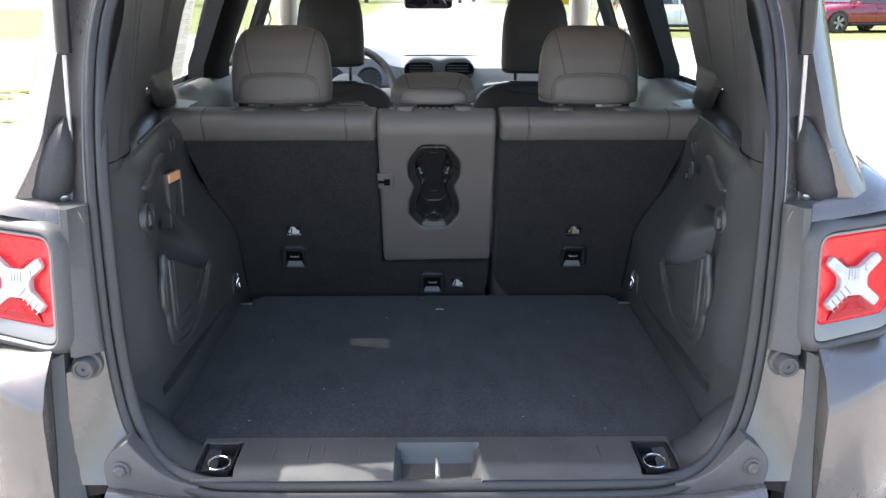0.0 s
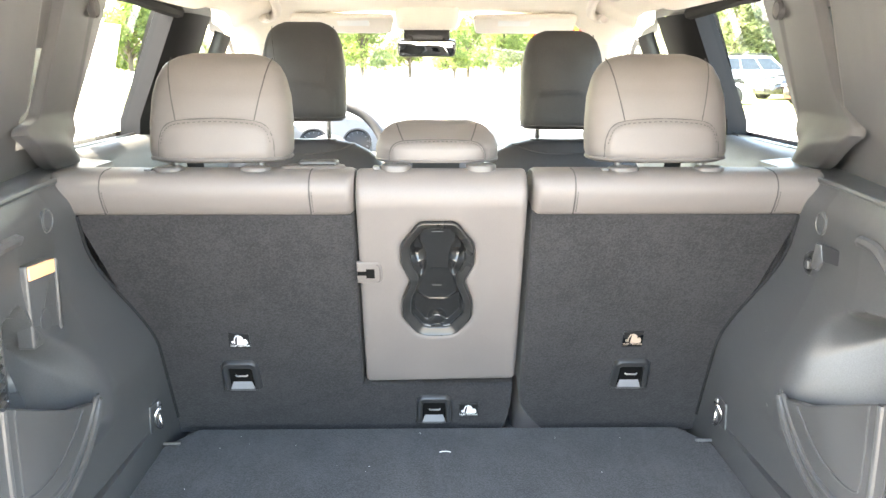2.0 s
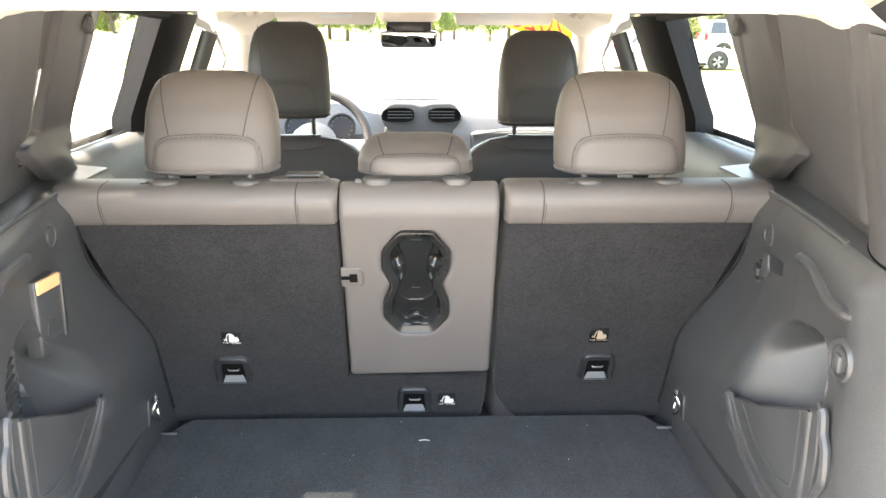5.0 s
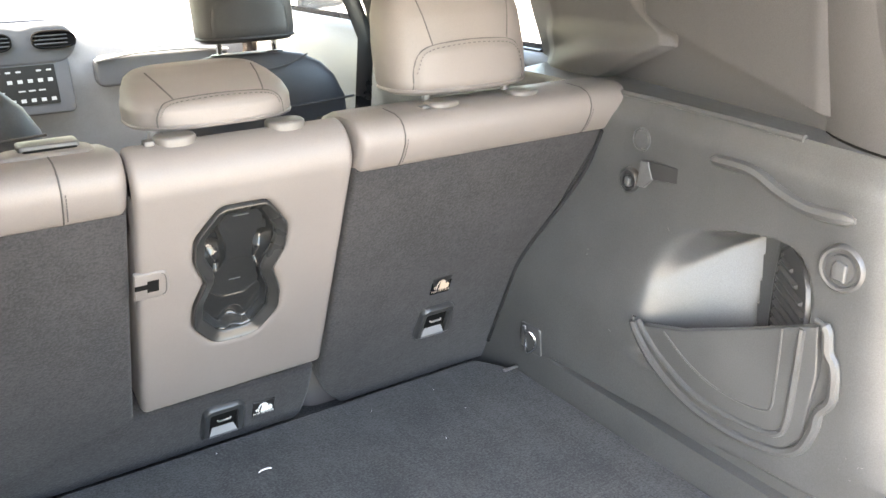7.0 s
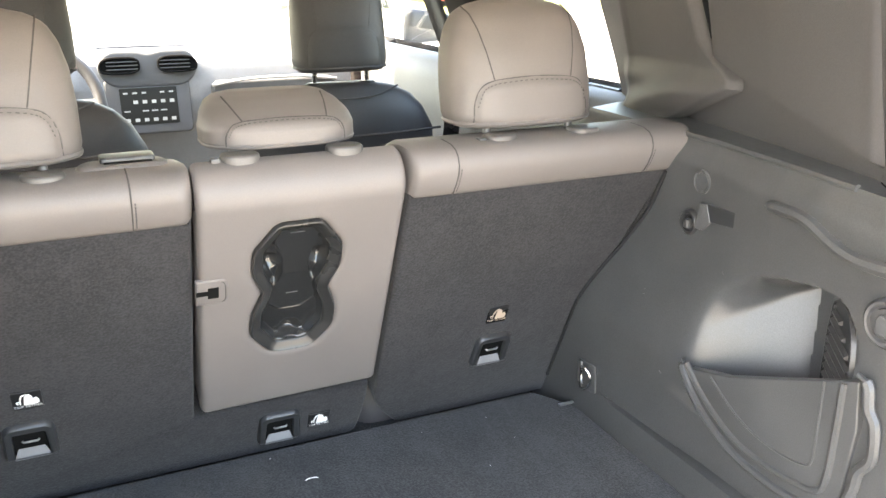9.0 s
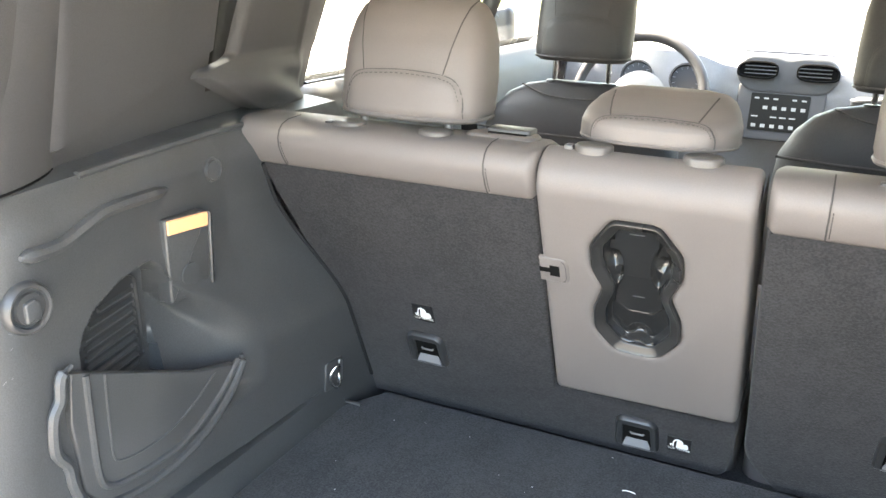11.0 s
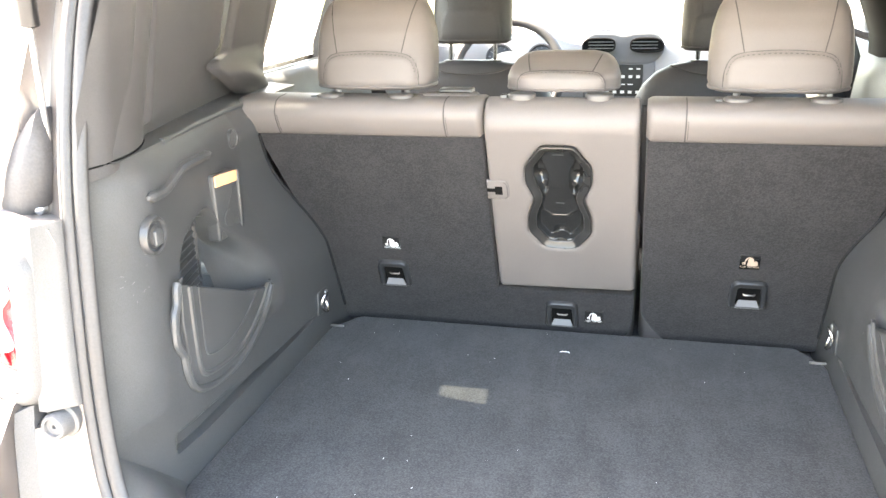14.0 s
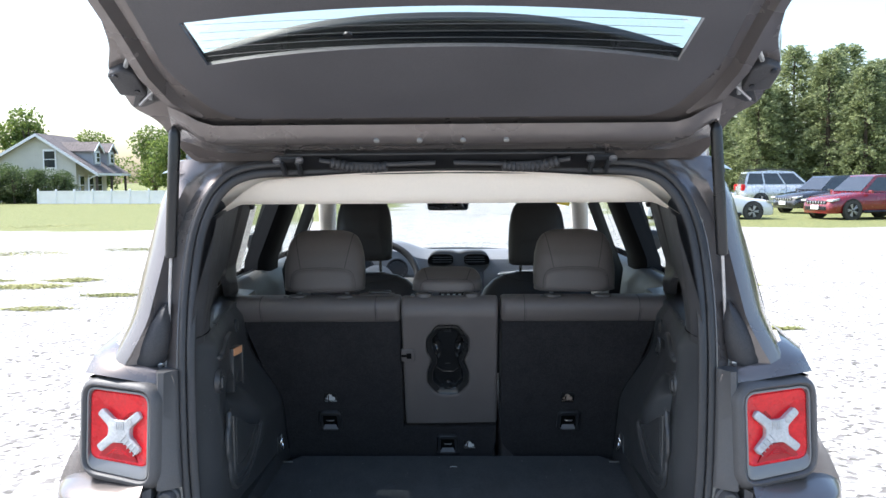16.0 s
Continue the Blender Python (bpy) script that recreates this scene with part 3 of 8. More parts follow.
    grille = part("speaker_grille", fl(bm), GRILLE, wall, "black louvred grille")
    # small boxes, paler than the grille, stand for light caught on slat ends
    ends = bmesh.new()
    for k in range(10):
        z = 0.938 + 0.0125 * k
        a, b = (0.022 if s < 0 else 0.010) + max(0.0, z - (1.02 if s < 0 else 1.005)) * 1.8, (0.124 if s < 0 else 0.116 - max(0.0, z - 1.02) * 0.5)
        if b - a < 0.02 or z > 1.05:
            continue
        bm = bmesh.new()
        loft(bm, [[MG @ V(q, z + dz, dn) for dz, dn in ((-0.0035, 0.0015), (-0.0025, 0.0060), (0.0005, 0.0068), (0.0030, 0.0015))] for q in (a, a + 0.002, b - 0.002, b)])
        part("louvre", fl(bm), TRIM, grille)
        rbox(ends, (b + 0.006, z + 0.004, 0.002), (0.0018, 0.0050, 0.003), 0.0, MG)
    part("louvre_glints", fl(ends), SMOOTH, grille)
    # round hooks and caps
    for y, z, r in ([(0.215, 1.094, 0.021)] if s < 0 else [(0.236, 1.080, 0.021), (0.624, 1.082, 0.0125)]):
        bm = bmesh.new()
        lathe(bm, [(r + 0.008, -0.004), (r + 0.0065, 0.004), (r + 0.004, 0.0062), (r + 0.001, 0.005), (r - 0.0005, 0.0012), (r - 0.0035, 0.0012), (r - 0.0045, 0.0048), (0.001, 0.0052)], face_m(y, z, 0.001), 32)
        hook = part("bag_hook", fl(bm), SMOOTH if r > 0.02 else GRILLE, wall, "round bag hook")
        bm = bmesh.new()
        slab(bm, rounded([(a * r / 0.021, b * r / 0.021) for a, b in ((-0.009, -0.014), (0.009, -0.014), (0.009, 0.005), (0.004, 0.011), (-0.009, 0.008))], 0.0025), 0.003, 0.0098, 0.0025, face_m(y, z, 0.001))
        part("hook_tab", fl(bm), TRIM, hook)
    y, z = (0.573, 1.160) if s < 0 else (0.606, 1.148)
    bm = bmesh.new()
    lathe(bm, [(0.018, -0.002), (0.0175, 0.0026), (0.0160, 0.0034), (0.0150, 0.0010), (0.0138, 0.0010), (0.0130, 0.0028), (0.001, 0.0030)], face_m(y, z, 0.0005), 28)
    part("screw_cap", fl(bm), TRIM, wall)
    # moulded rib below the belt line
    bm = bmesh.new()
    line = [(0.215, 1.147), (0.267, 1.144), (0.314, 1.154), (0.353, 1.161), (0.467, 1.157)] if s < 0 else [(0.230, 1.137), (0.293, 1.132), (0.34, 1.140), (0.389, 1.154), (0.463, 1.152)]
    tube(bm, curve_pts([on_wall(y, z, 0.0005) for y, z in line], 6), [0.003] + [0.0085] * 23 + [0.003], 8)
    part("moulded_rib", fl(bm), TRIM, wall)
    if s < 0:
        # cargo lamp in a wedge housing
        bm = bmesh.new()
        m = face_m(0.49, 1.062, 0.0)
        slab(bm, rounded([(-0.040, -0.056), (0.036, -0.056), (0.041, 0.054), (-0.042, 0.060)], 0.004, 3), -0.012, 0.010, 0.004, m)
        lamp = part("cargo_lamp", flip(bm), TRIM, wall, "small lit cargo lamp in a wedge housing")
        bm = bmesh.new()
        slab(bm, rounded([(-0.039, 0.039), (0.036, 0.034), (0.037, 0.053), (-0.039, 0.058)], 0.002, 2), 0.006, 0.0125, 0.002, m)
        part("lamp_lens", flip(bm), LAMP_GLOW, lamp, "glowing warm lamp lens")
        bm = bmesh.new()
        lathe(bm, [(0.017, 0.009), (0.0165, 0.0115), (0.001, 0.0118)], m @ Matrix.Translation((-0.002, -0.025, 0)), 24)
        part("cap", flip(bm), TRIM, lamp)
        bm = bmesh.new()
        slab(bm, rounded([(0.036, -0.052), (0.043, -0.048), (0.045, 0.05), (0.038, 0.054)], 0.003, 2), 0.0, 0.014, 0.003, m)
        part("housing_edge", flip(bm), SMOOTH, lamp)
    else:
        # moulded finger recess: a flat dark plate stands for its shaded hollow
        bm = bmesh.new()
        m = face_m(0.535, 1.102, 0.0)
        slab(bm, [(-0.029, 0.000), (0.040, -0.006), (0.047, 0.0195), (-0.028, 0.0205)], -0.002, 0.0012, 0.0006, m)
        pull = part("finger_recess_shade", bm, GRILLE, wall)
        bm = bmesh.new()
        loft(bm, [[m @ V(a, b, c) for a, b, c in ((0.036, -0.006, 0.0), (0.050, -0.022, 0.0), (0.066, -0.023, 0.0), (0.060, 0.019, 0.0), (0.046, 0.019, 0.0))], [m @ V(a, b, c) for a, b, c in ((0.038, -0.006, 0.002), (0.050, -0.020, 0.005), (0.0635, -0.021, 0.006), (0.058, 0.0175, 0.005), (0.047, 0.0175, 0.003))]])
        part("facet", bm, TRIM, pull)
    # scuffs on the plastic
    bm = bmesh.new()
    rs = random.Random(7 + s)
    for y0, z0, count in ((0.150, 1.058, 2), (0.159, 1.030, 3), (0.171, 1.019, 3), (0.178, 1.059, 2), (0.62, 0.90, 1)) if s < 0 else ((0.182, 0.845, 3), (0.163, 0.859, 2), (0.508, 1.031, 1), (0.647, 0.965, 2), (0.564, 0.872, 1)):
        for k in range(count):
            y, z, a = y0 + rs.gauss(0, 0.010), z0 + rs.gauss(0, 0.007), rs.gauss(0.3, 0.7)
            l = rs.uniform(0.001, 0.006)
            tube(bm, [wall_point((y - (edge_at(z).y - 0.004)) / (0.95 - (edge_at(z).y - 0.004)), z, 0) + V(-0.0003, 0, 0), wall_point((y + l * math.cos(a) - (edge_at(z).y - 0.004)) / (0.95 - (edge_at(z).y - 0.004)), z + l * math.sin(a), 0) + V(-0.0003, 0, 0)], 0.00035, 4)
    part("scuff_marks", fl(bm), SCUFF, wall, "pale scuff marks on the plastic")
    # dark tube in place of the shade where the seat back meets the wall
    bm = bmesh.new()
    gap_line = []
    for k in range(25):
        u = 0.02 + 0.47 * k / 24
        y, z = 0.903 - 0.418 * u, 0.70 + 0.908 * u
        gap_line.append(V(wall_x(y, z) - 0.001, y - 0.003, z))
    tube(bm, gap_line, 0.0035, 6)
    part("gap_shade", fl(bm), GAP_SHADE, wall)
    # tie-down ring and its bracket
    bm = bmesh.new()
    slab(bm, rounded([(0.735, 0.752), (0.785, 0.748), (0.79, 0.80), (0.74, 0.802)], 0.006), -0.506, -0.501, 0.002, MX)
    tie = part("tie_down", fl(bm), SMOOTH, wall, "chromed tie-down ring on a small plate")
    bm = bmesh.new()
    tube(bm, [(0.4965 - 0.007 * math.sin(a) ** 2, 0.757 + 0.014 * math.cos(a), 0.777 + 0.0205 * math.sin(a)) for a in [2 * math.pi * k / 20 for k in range(20)]], 0.0023, 8, True)
    part("ring", fl(bm), CHROME, tie)
    bm = bmesh.new()
    slab(bm, rounded([(0.772, 0.754), (0.786, 0.757), (0.787, 0.794), (0.776, 0.797)], 0.003), -0.503, -0.4985, 0.0015, MX)
    part("bracket", fl(bm), STEEL, tie)

# metal clips at the floor's front corners
for s in SIDES:
    bm = bmesh.new()
    rbox(bm, (s * 0.491, 0.803, FLOOR_Z + 0.004), (0.034, 0.006, 0.004), 0.001)
    part("floor_clip", bm, STEEL, None, "thin metal clip at the edge of the cargo floor", category="clip", group="floor clips")

# ---- sill plate ----
bm = bmesh.new()


def sill_z(x, y):
    z = 0.708 - 0.012 * ease((0.03 - y) / 0.04)
    if abs(x) < 0.074 and y < 0.097:
        d = min(0.074 - abs(x), 0.097 - y)
        z -= 0.034 * ease(d / 0.012)
    if 0.345 < abs(x) < 0.412 and 0.004 < y < 0.10:
        d = min(abs(x) - 0.345, 0.412 - abs(x), y - 0.004, 0.10 - y)
        z -= 0.026 * ease(d / 0.008)
    return z


grid(bm, lambda u, v: V(-0.415 + 0.83 * u, -0.006 + 0.122 * v, sill_z(-0.415 + 0.83 * u, -0.006 + 0.122 * v)), 166, 26)
sill = part("sill_plate", bm, SILL, None, "grey plastic loading sill plate with shallow ribs", kind="structure", category="sill", sharp=30)
for x in (-0.285, -0.225, -0.20, -0.135, 0.135, 0.20, 0.225, 0.285):
    bm = bmesh.new()
    tube(bm, [(x, 0.022, 0.704), (x, 0.03, 0.7065), (x, 0.082, 0.7085), (x, 0.09, 0.706)], 0.0018, 6)
    part("rib", bm, SILL, sill)
bm = bmesh.new()
tube(bm, [(0.0, 0.004, 0.668), (0.0, 0.010, 0.698), (0.0, 0.03, 0.708), (0.0, 0.05, 0.703), (0.0, 0.056, 0.670)], 0.0042, 10)
part("latch_striker", bm, STEEL, sill, "steel latch striker loop")
for s in SIDES:
    well = rounded(box2(s * 0.3785 - 0.031, 0.006, s * 0.3785 + 0.031, 0.098), 0.008)
    bm = bmesh.new()
    loft(bm, [ring3(well, 0.7095, Matrix()), ring3(inset(well, 0.002), 0.7100, Matrix()), ring3(inset(well, 0.0045), 0.7085, Matrix()), ring3(inset(well, 0.008), 0.6860, Matrix())], cap0=False)
    tie = part("tie_down", bm, BLACK, sill, "black moulded well with a steel tie-down ring")
    bm = bmesh.new()
    tube(bm, [(s * 0.3785 + 0.019 * math.cos(a), 0.050 + 0.016 * math.sin(a), 0.697 + 0.004 * math.sin(a)) for a in [2 * math.pi * k / 20 for k in range(20)]], 0.0024, 8, True)
    part("ring", bm, CHROME, tie)
    bm = bmesh.new()
    rbox(bm, (s * 0.3785, 0.070, 0.692), (0.030, 0.012, 0.010), 0.003)
    part("ring_base", bm, BLACK, tie)

# ---- headliner ----
bm = bmesh.new()
grid(bm, lambda u, v: V((v - 0.5) * 2 * interp(0.20 + 1.92 * u, [0.20, 0.95, 2.12], [0.545, 0.605, 0.56]), 0.20 + 1.92 * u, liner_z((v - 0.5) * 2 * interp(0.20 + 1.92 * u, [0.20, 0.95, 2.12], [0.545, 0.605, 0.56]), 0.20 + 1.92 * u)), 190, 56)
for v in bm.verts:
    w = ease((v.co.y - 0.20) / 0.09) * ease((0.46 - v.co.y) / 0.14)
    v.co.z += (1.493 - 0.026 * ease((abs(v.co.x) - 0.47) / 0.08) - v.co.z) * w
# rear edge of the headliner, from the opening's seal to the lip
rim = [p for p in EDGE if p.z > 1.455 and p.x > 0.001]
rim = rim + [V(0, 0.218, 1.585)] + [V(-p.x, p.y, p.z) for p in rim[::-1]]


def rear_edge(u, v):
    i = u * (len(rim) - 1)
    k = min(int(i), len(rim) - 2)
    a = rim[k].lerp(rim[k + 1], i - k)
    a = V(a.x * 0.985, a.y - 0.002, a.z - 0.004)
    x = a.x * 0.975
    b = V(x, 0.295, 1.492 - 0.026 * ease((abs(x) - 0.47) / 0.08))
    p = a.lerp(b, v)
    return p + V(0, -0.012, 0.004) * math.sin(math.pi * v)


grid(bm, rear_edge, 70, 8)
# raised rib across the headliner in front of the grab handles
arch = []
for k in range(41):
    x = -0.44 + 0.022 * k
    y = 1.588 + 0.22 * ease((abs(x) - 0.30) / 0.16)
    arch.append(V(x, y, liner_z(x, y) - 0.001))
tube(bm, arch, 0.0055, 8)
part("ceiling", bm, LINER, None, "pale beige fabric headliner", kind="structure", category="ceiling")
# ---- rear seat backs, seen from behind ----
CUP = [(0.0295, 0.4850), (0.0600, 0.4400), (0.0605, 0.4010), (0.0445, 0.3640), (0.0595, 0.3220), (0.0600, 0.2830), (0.0340, 0.2470), (0.0180, 0.2415)]
CUP_X = -0.0045
CUP_OUT = rounded([(x + CUP_X, u) for x, u in CUP] + [(-x + CUP_X, u) for x, u in CUP[::-1]], 0.010, 4)


def headrest(parent, cx, cy, z0, w, h, d, leather, name="headrest"):
    """A padded headrest with seams, its rear face to the cargo room."""
    low = h < 0.12
    levels = [(0.0, 0.90, 0.80), (0.03, 0.97, 0.92), (0.10, 1.0, 1.0), (0.35, 1.0, 1.02), (0.6, 0.97, 0.97), (0.78, 0.90, 0.84), (0.90, 0.80, 0.64), (0.965, 0.64, 0.42), (1.0, 0.42, 0.18)]
    if low:
        levels = [(0.0, 0.93, 0.85), (0.05, 1.0, 1.0), (0.35, 1.0, 1.02), (0.6, 0.95, 0.96), (0.8, 0.86, 0.8), (0.93, 0.74, 0.55), (1.0, 0.55, 0.25)]
    P = 3.0

    def lev(t):
        return interp(t, [a for a, _, _ in levels], [b for _, b, _ in levels]), interp(t, [a for a, _, _ in levels], [c for _, _, c in levels])

    ta = 0.39 if not low else 0.55

    def puff(x, t):
        """The stitched lower panel stands a little proud."""
        q = abs(x) / w
        rise = ta * interp(q, [0, 0.3, 0.58, 0.72, 0.79, 0.80], [1.05, 1.03, 0.97, 0.82, 0.5, 0.05])
        return 0.0038 * ease((0.80 - q) / 0.07) * ease((rise - t) / 0.05)

    def section(t, k):
        a, b = lev(t)
        lean = 0.03 * t if not low else 0.008 * t + 0.034 * ease((t - 0.42) / 0.58)
        out = []
        for q in range(k):
            an = 2 * math.pi * q / k
            c, s_ = math.cos(an), math.sin(an)
            x = w * a * math.copysign(abs(c) ** (2 / P), c)
            out.append(V(cx + x, cy + lean + d * b * math.copysign(abs(s_) ** (2 / P), s_) - (puff(x, t) if s_ < 0 else 0), z0 + h * t))
        return out

    def rear(x, t, off=0.0):
        a, b = lev(t)
        lean = 0.03 * t if not low else 0.008 * t + 0.034 * ease((t - 0.42) / 0.58)
        q = min(0.999, abs(x / (w * a)))
        return V(cx + x, cy + lean - d * b * (1 - q ** P) ** (1 / P) - off - puff(x, t), z0 + h * t)

    bm = bmesh.new()
    ts = [0, 0.015, 0.04, 0.07] + [0.10 + 0.03 * k for k in range(23)] + [0.80, 0.84, 0.88, 0.915, 0.945, 0.97, 0.988, 1.0]
    loft(bm, [section(t, 96) for t in ts])
    head = part(name, bm, leather, parent, "padded leather headrest with stitched seams", sharp=60)
    bm = bmesh.new()
    arc = [(-0.80, 0.05), (-0.79, ta * 0.5), (-0.72, ta * 0.82), (-0.58, ta * 0.97), (-0.3, ta * 1.03), (0, ta * 1.05), (0.3, ta * 1.03), (0.58, ta * 0.97), (0.72, ta * 0.82), (0.79, ta * 0.5), (0.80, 0.05)]
    tube(bm, [rear(x * w * (1 if not low else 0.95), t, -0.0006) for x, t in [(p.x, p.y) for p in curve_pts([V(a, b, 0) for a, b in arc], 5)]], 0.0011, 6)
    part("seam", bm, STITCH, head)
    for s in SIDES:
        bm = bmesh.new()
        top = 0.955 if not low else 0.93
        tube(bm, [rear(s * w * (0.54 + (0.18 if not low else 0.12) * k / 10), ta + (top - ta) * k / 10, -0.0004) for k in range(11)], 0.0011, 6)
        part("seam", bm, STITCH, head)
    bm = bmesh.new()
    tube(bm, [p for p in section(0.035, 40)], 0.0035, 6, True)
    part("piping", bm, leather, head)
    # stitches along the arc
    bm = bmesh.new()
    dash = curve_pts([V(a * 0.965, b * 0.965 - 0.012, 0) for a, b in arc[1:-1]], 8)
    for a, b in list(zip(dash, dash[1:]))[::2]:
        tube(bm, [rear(a.x * w * (1 if not low else 0.95), a.y, 0.0004), rear(b.x * w * (1 if not low else 0.95), b.y, 0.0002)], 0.0006, 5)
    part("stitching", bm, STITCH, head)
    return head


def guide(parent, x, y, z, button=False):
    bm = bmesh.new()
    ring = [(0.0245 * math.copysign(abs(math.cos(a)) ** 0.75, math.cos(a)), 0.020 * math.copysign(abs(math.sin(a)) ** 0.85, math.sin(a))) for a in [2 * math.pi * k / 24 for k in range(24)]]
    slab(bm, ring, -0.012, 0.0165, 0.004, Matrix.Translation((x, y, z)))
    g = part("headrest_guide", bm, GUIDE, parent, "grey plastic headrest guide")
    if button:
        bm = bmesh.new()
        rbox(bm, (x - 0.031, y - 0.004, z + 0.009), (0.012, 0.016, 0.010), 0.003)
        part("button", bm, SMOOTH, g)
    bm = bmesh.new()
    lathe(bm, [(0.006, 0.0), (0.006, 0.03)], Matrix.Translation((x, y + 0.040, z)), 12)
    part("headrest_post", bm, STEEL, parent)


def tether(parent, x, u):
    """A child-seat tether anchor: black frame, near-black plate for the pocket's shade, metal bar and sloped lip."""
    m = SEAT @ Matrix.Translation((x, u, 0.0))
    bm = bmesh.new()
    out = rounded([(-0.036, -0.034), (0.036, -0.034), (0.034, 0.030), (0.024, 0.040), (-0.024, 0.040), (-0.034, 0.030)], 0.008)
    hole = rounded([(-0.024, -0.030), (0.024, -0.030), (0.022, 0.024), (-0.022, 0.024)], 0.005)
    k = len(hole)
    out = [out[round(i * len(out) / k) % len(out)] for i in range(k)]
    best = min(range(k), key=lambda j: sum((Vector(out[(i + j) % k]) - Vector(hole[i])).length for i in range(k)))
    out = [out[(i + best) % k] for i in range(k)]
    loft(bm, [ring3(out, -0.001, m), ring3(inset(out, 0.001), 0.005, m), ring3(inset(out, 0.004), 0.0085, m), ring3(inset(out, 0.007), 0.009, m), ring3(hole, 0.007, m), ring3(inset(hole, 0.001), 0.0015, m)], cap0=False, cap1=False)
    a = part("tether_anchor", bm, GRILLE, parent, "black child-seat tether anchor with a metal bar")
    # flat plate whose near-black colour stands for the pocket's shade
    bm = bmesh.new()
    slab(bm, hole, -0.0005, 0.0012, 0.0, m)
    part("pocket", bm, HOLE, a)
    bm = bmesh.new()
    loft(bm, [[m @ V(-0.0235, -0.031, 0.0085), m @ V(0.0235, -0.031, 0.0085), m @ V(0.017, -0.014, 0.0022), m @ V(-0.017, -0.014, 0.0022)], [m @ V(-0.0235, -0.033, 0.004), m @ V(0.0235, -0.033, 0.004), m @ V(0.017, -0.015, 0.0012), m @ V(-0.017, -0.015, 0.0012)]])
    part("lip", bm, LIP, a, "pale grey sloped lip")
    bm = bmesh.new()
    tube(bm, [m @ V(-0.010, 0.004, 0.003), m @ V(-0.008, 0.003, 0.005), m @ V(0.010, 0.003, 0.005), m @ V(0.012, 0.004, 0.003)], 0.0016, 8)
    part("bar", bm, STEEL, a)


LIP = mat("lip_plastic", (0.20, 0.20, 0.21), 0.3, blotch=0.1)


def anchor_label(parent, x, u, w=0.036, h=0.036, faded=False):
    """Dark label with a small pictogram of a strap and a child seat over two words."""
    m = SEAT @ Matrix.Translation((x, u, 0.0))
    bm = bmesh.new()
    slab(bm, rounded(box2(-w / 2, -h / 2, w / 2, h / 2), 0.002, 2), -0.001, 0.0025, 0.0008, m)
    tag = part("tether_label", bm, BLACK, parent, "small black label with a white child-seat pictogram")
    ink = mat("label_print", (0.42, 0.33, 0.26), 0.5, blotch=0.1) if faded else WHITE_PRINT
    bm = bmesh.new()
    strap = [(-0.012, -0.005), (-0.0135, -0.001), (-0.0105, 0.0), (-0.009, -0.006), (-0.0085, 0.004), (-0.006, 0.011), (-0.001, 0.0135), (0.002, 0.010)]
    tube(bm, [m @ V(a, b, 0.0027) for a, b in strap], 0.0011, 5)
    slab(bm, [(-0.005, -0.008), (-0.003, 0.010), (0.003, 0.013), (0.0065, 0.008), (0.007, 0.003), (0.011, 0.005), (0.014, 0.001), (0.0145, -0.006), (0.010, -0.0085)], 0.002, 0.003, 0.0, m)
    part("pictogram", bm, ink, tag)
    t = bpy.data.curves.new("words", "FONT")
    t.body, t.size, t.align_x, t.extrude = "TOP TETHER", 0.0062, "CENTER", 0.0001
    tmp = bpy.data.objects.new("words", t)
    scene.collection.objects.link(tmp)
    me = bpy.data.meshes.new_from_object(tmp.evaluated_get(bpy.context.evaluated_depsgraph_get()))
    bpy.data.objects.remove(tmp)
    bm = bmesh.new()
    bm.from_mesh(me)
    bpy.data.meshes.remove(me)
    moved(bm, bm.verts, m @ Matrix.Translation((0.0, -0.0135, 0.0028)))
    part("lettering", bm, ink, tag)


def seam_line(parent, pts, r=0.0014):
    bm = bmesh.new()
    tube(bm, pts, r, 6)
    part("seam", bm, STITCH, parent)


def bolster(parent, x0, x1, cut):
    """Leather roll along the top of a seat back."""
    prof = [(0.492, -0.02), (0.492, -0.002), (0.494, 0.0022), (0.499, 0.0048), (0.515, 0.0078), (0.533, 0.0082), (0.545, 0.0045), (0.5535, -0.004), (0.557, -0.014), (0.555, -0.030), (0.543, -0.06), (0.523, -0.095), (0.50, -0.118), (0.46, -0.122)]
    rings = []
    steps = [0, 0.002, 0.005, 0.009, 0.014, 0.02, 0.03]
    wide_x = abs(x1 - x0)
    for t in sorted([q / wide_x for q in steps] + [1 - q / wide_x for q in steps] + [0.1 * q for q in range(1, 10)]):
        x = x0 + (x1 - x0) * t
        e = min(t, 1 - t) * abs(x1 - x0)
        k = ease(e / 0.011)
        g = 0.80 + 0.20 * math.sqrt(k)
        rings.append([SEAT @ V(x, 0.52 + (u - 0.52) * (0.93 + 0.07 * math.sqrt(k)), -0.05 + (q + 0.05) * g) for u, q in prof])
    bm = bmesh.new()
    loft(bm, rings)
    b = part("bolster", bm, LEATHER, parent, "leather roll along the seat top", sharp=60)
    for x in cut:
        seam_line(b, [SEAT @ V(x, u, q + 0.0004) for u, q in prof[1:11]], 0.0010)
        bm = bmesh.new()
        for k in range(9):
            u = 0.501 + 0.0045 * k
            q = interp(u, [p[0] for p in prof[1:8]], [p[1] for p in prof[1:8]])
            tube(bm, [SEAT @ V(x + 0.004, u, q + 0.0006), SEAT @ V(x + 0.004, u + 0.0028, q + 0.0006)], 0.0007, 5)
        part("stitching", bm, STITCH, b)
    return b


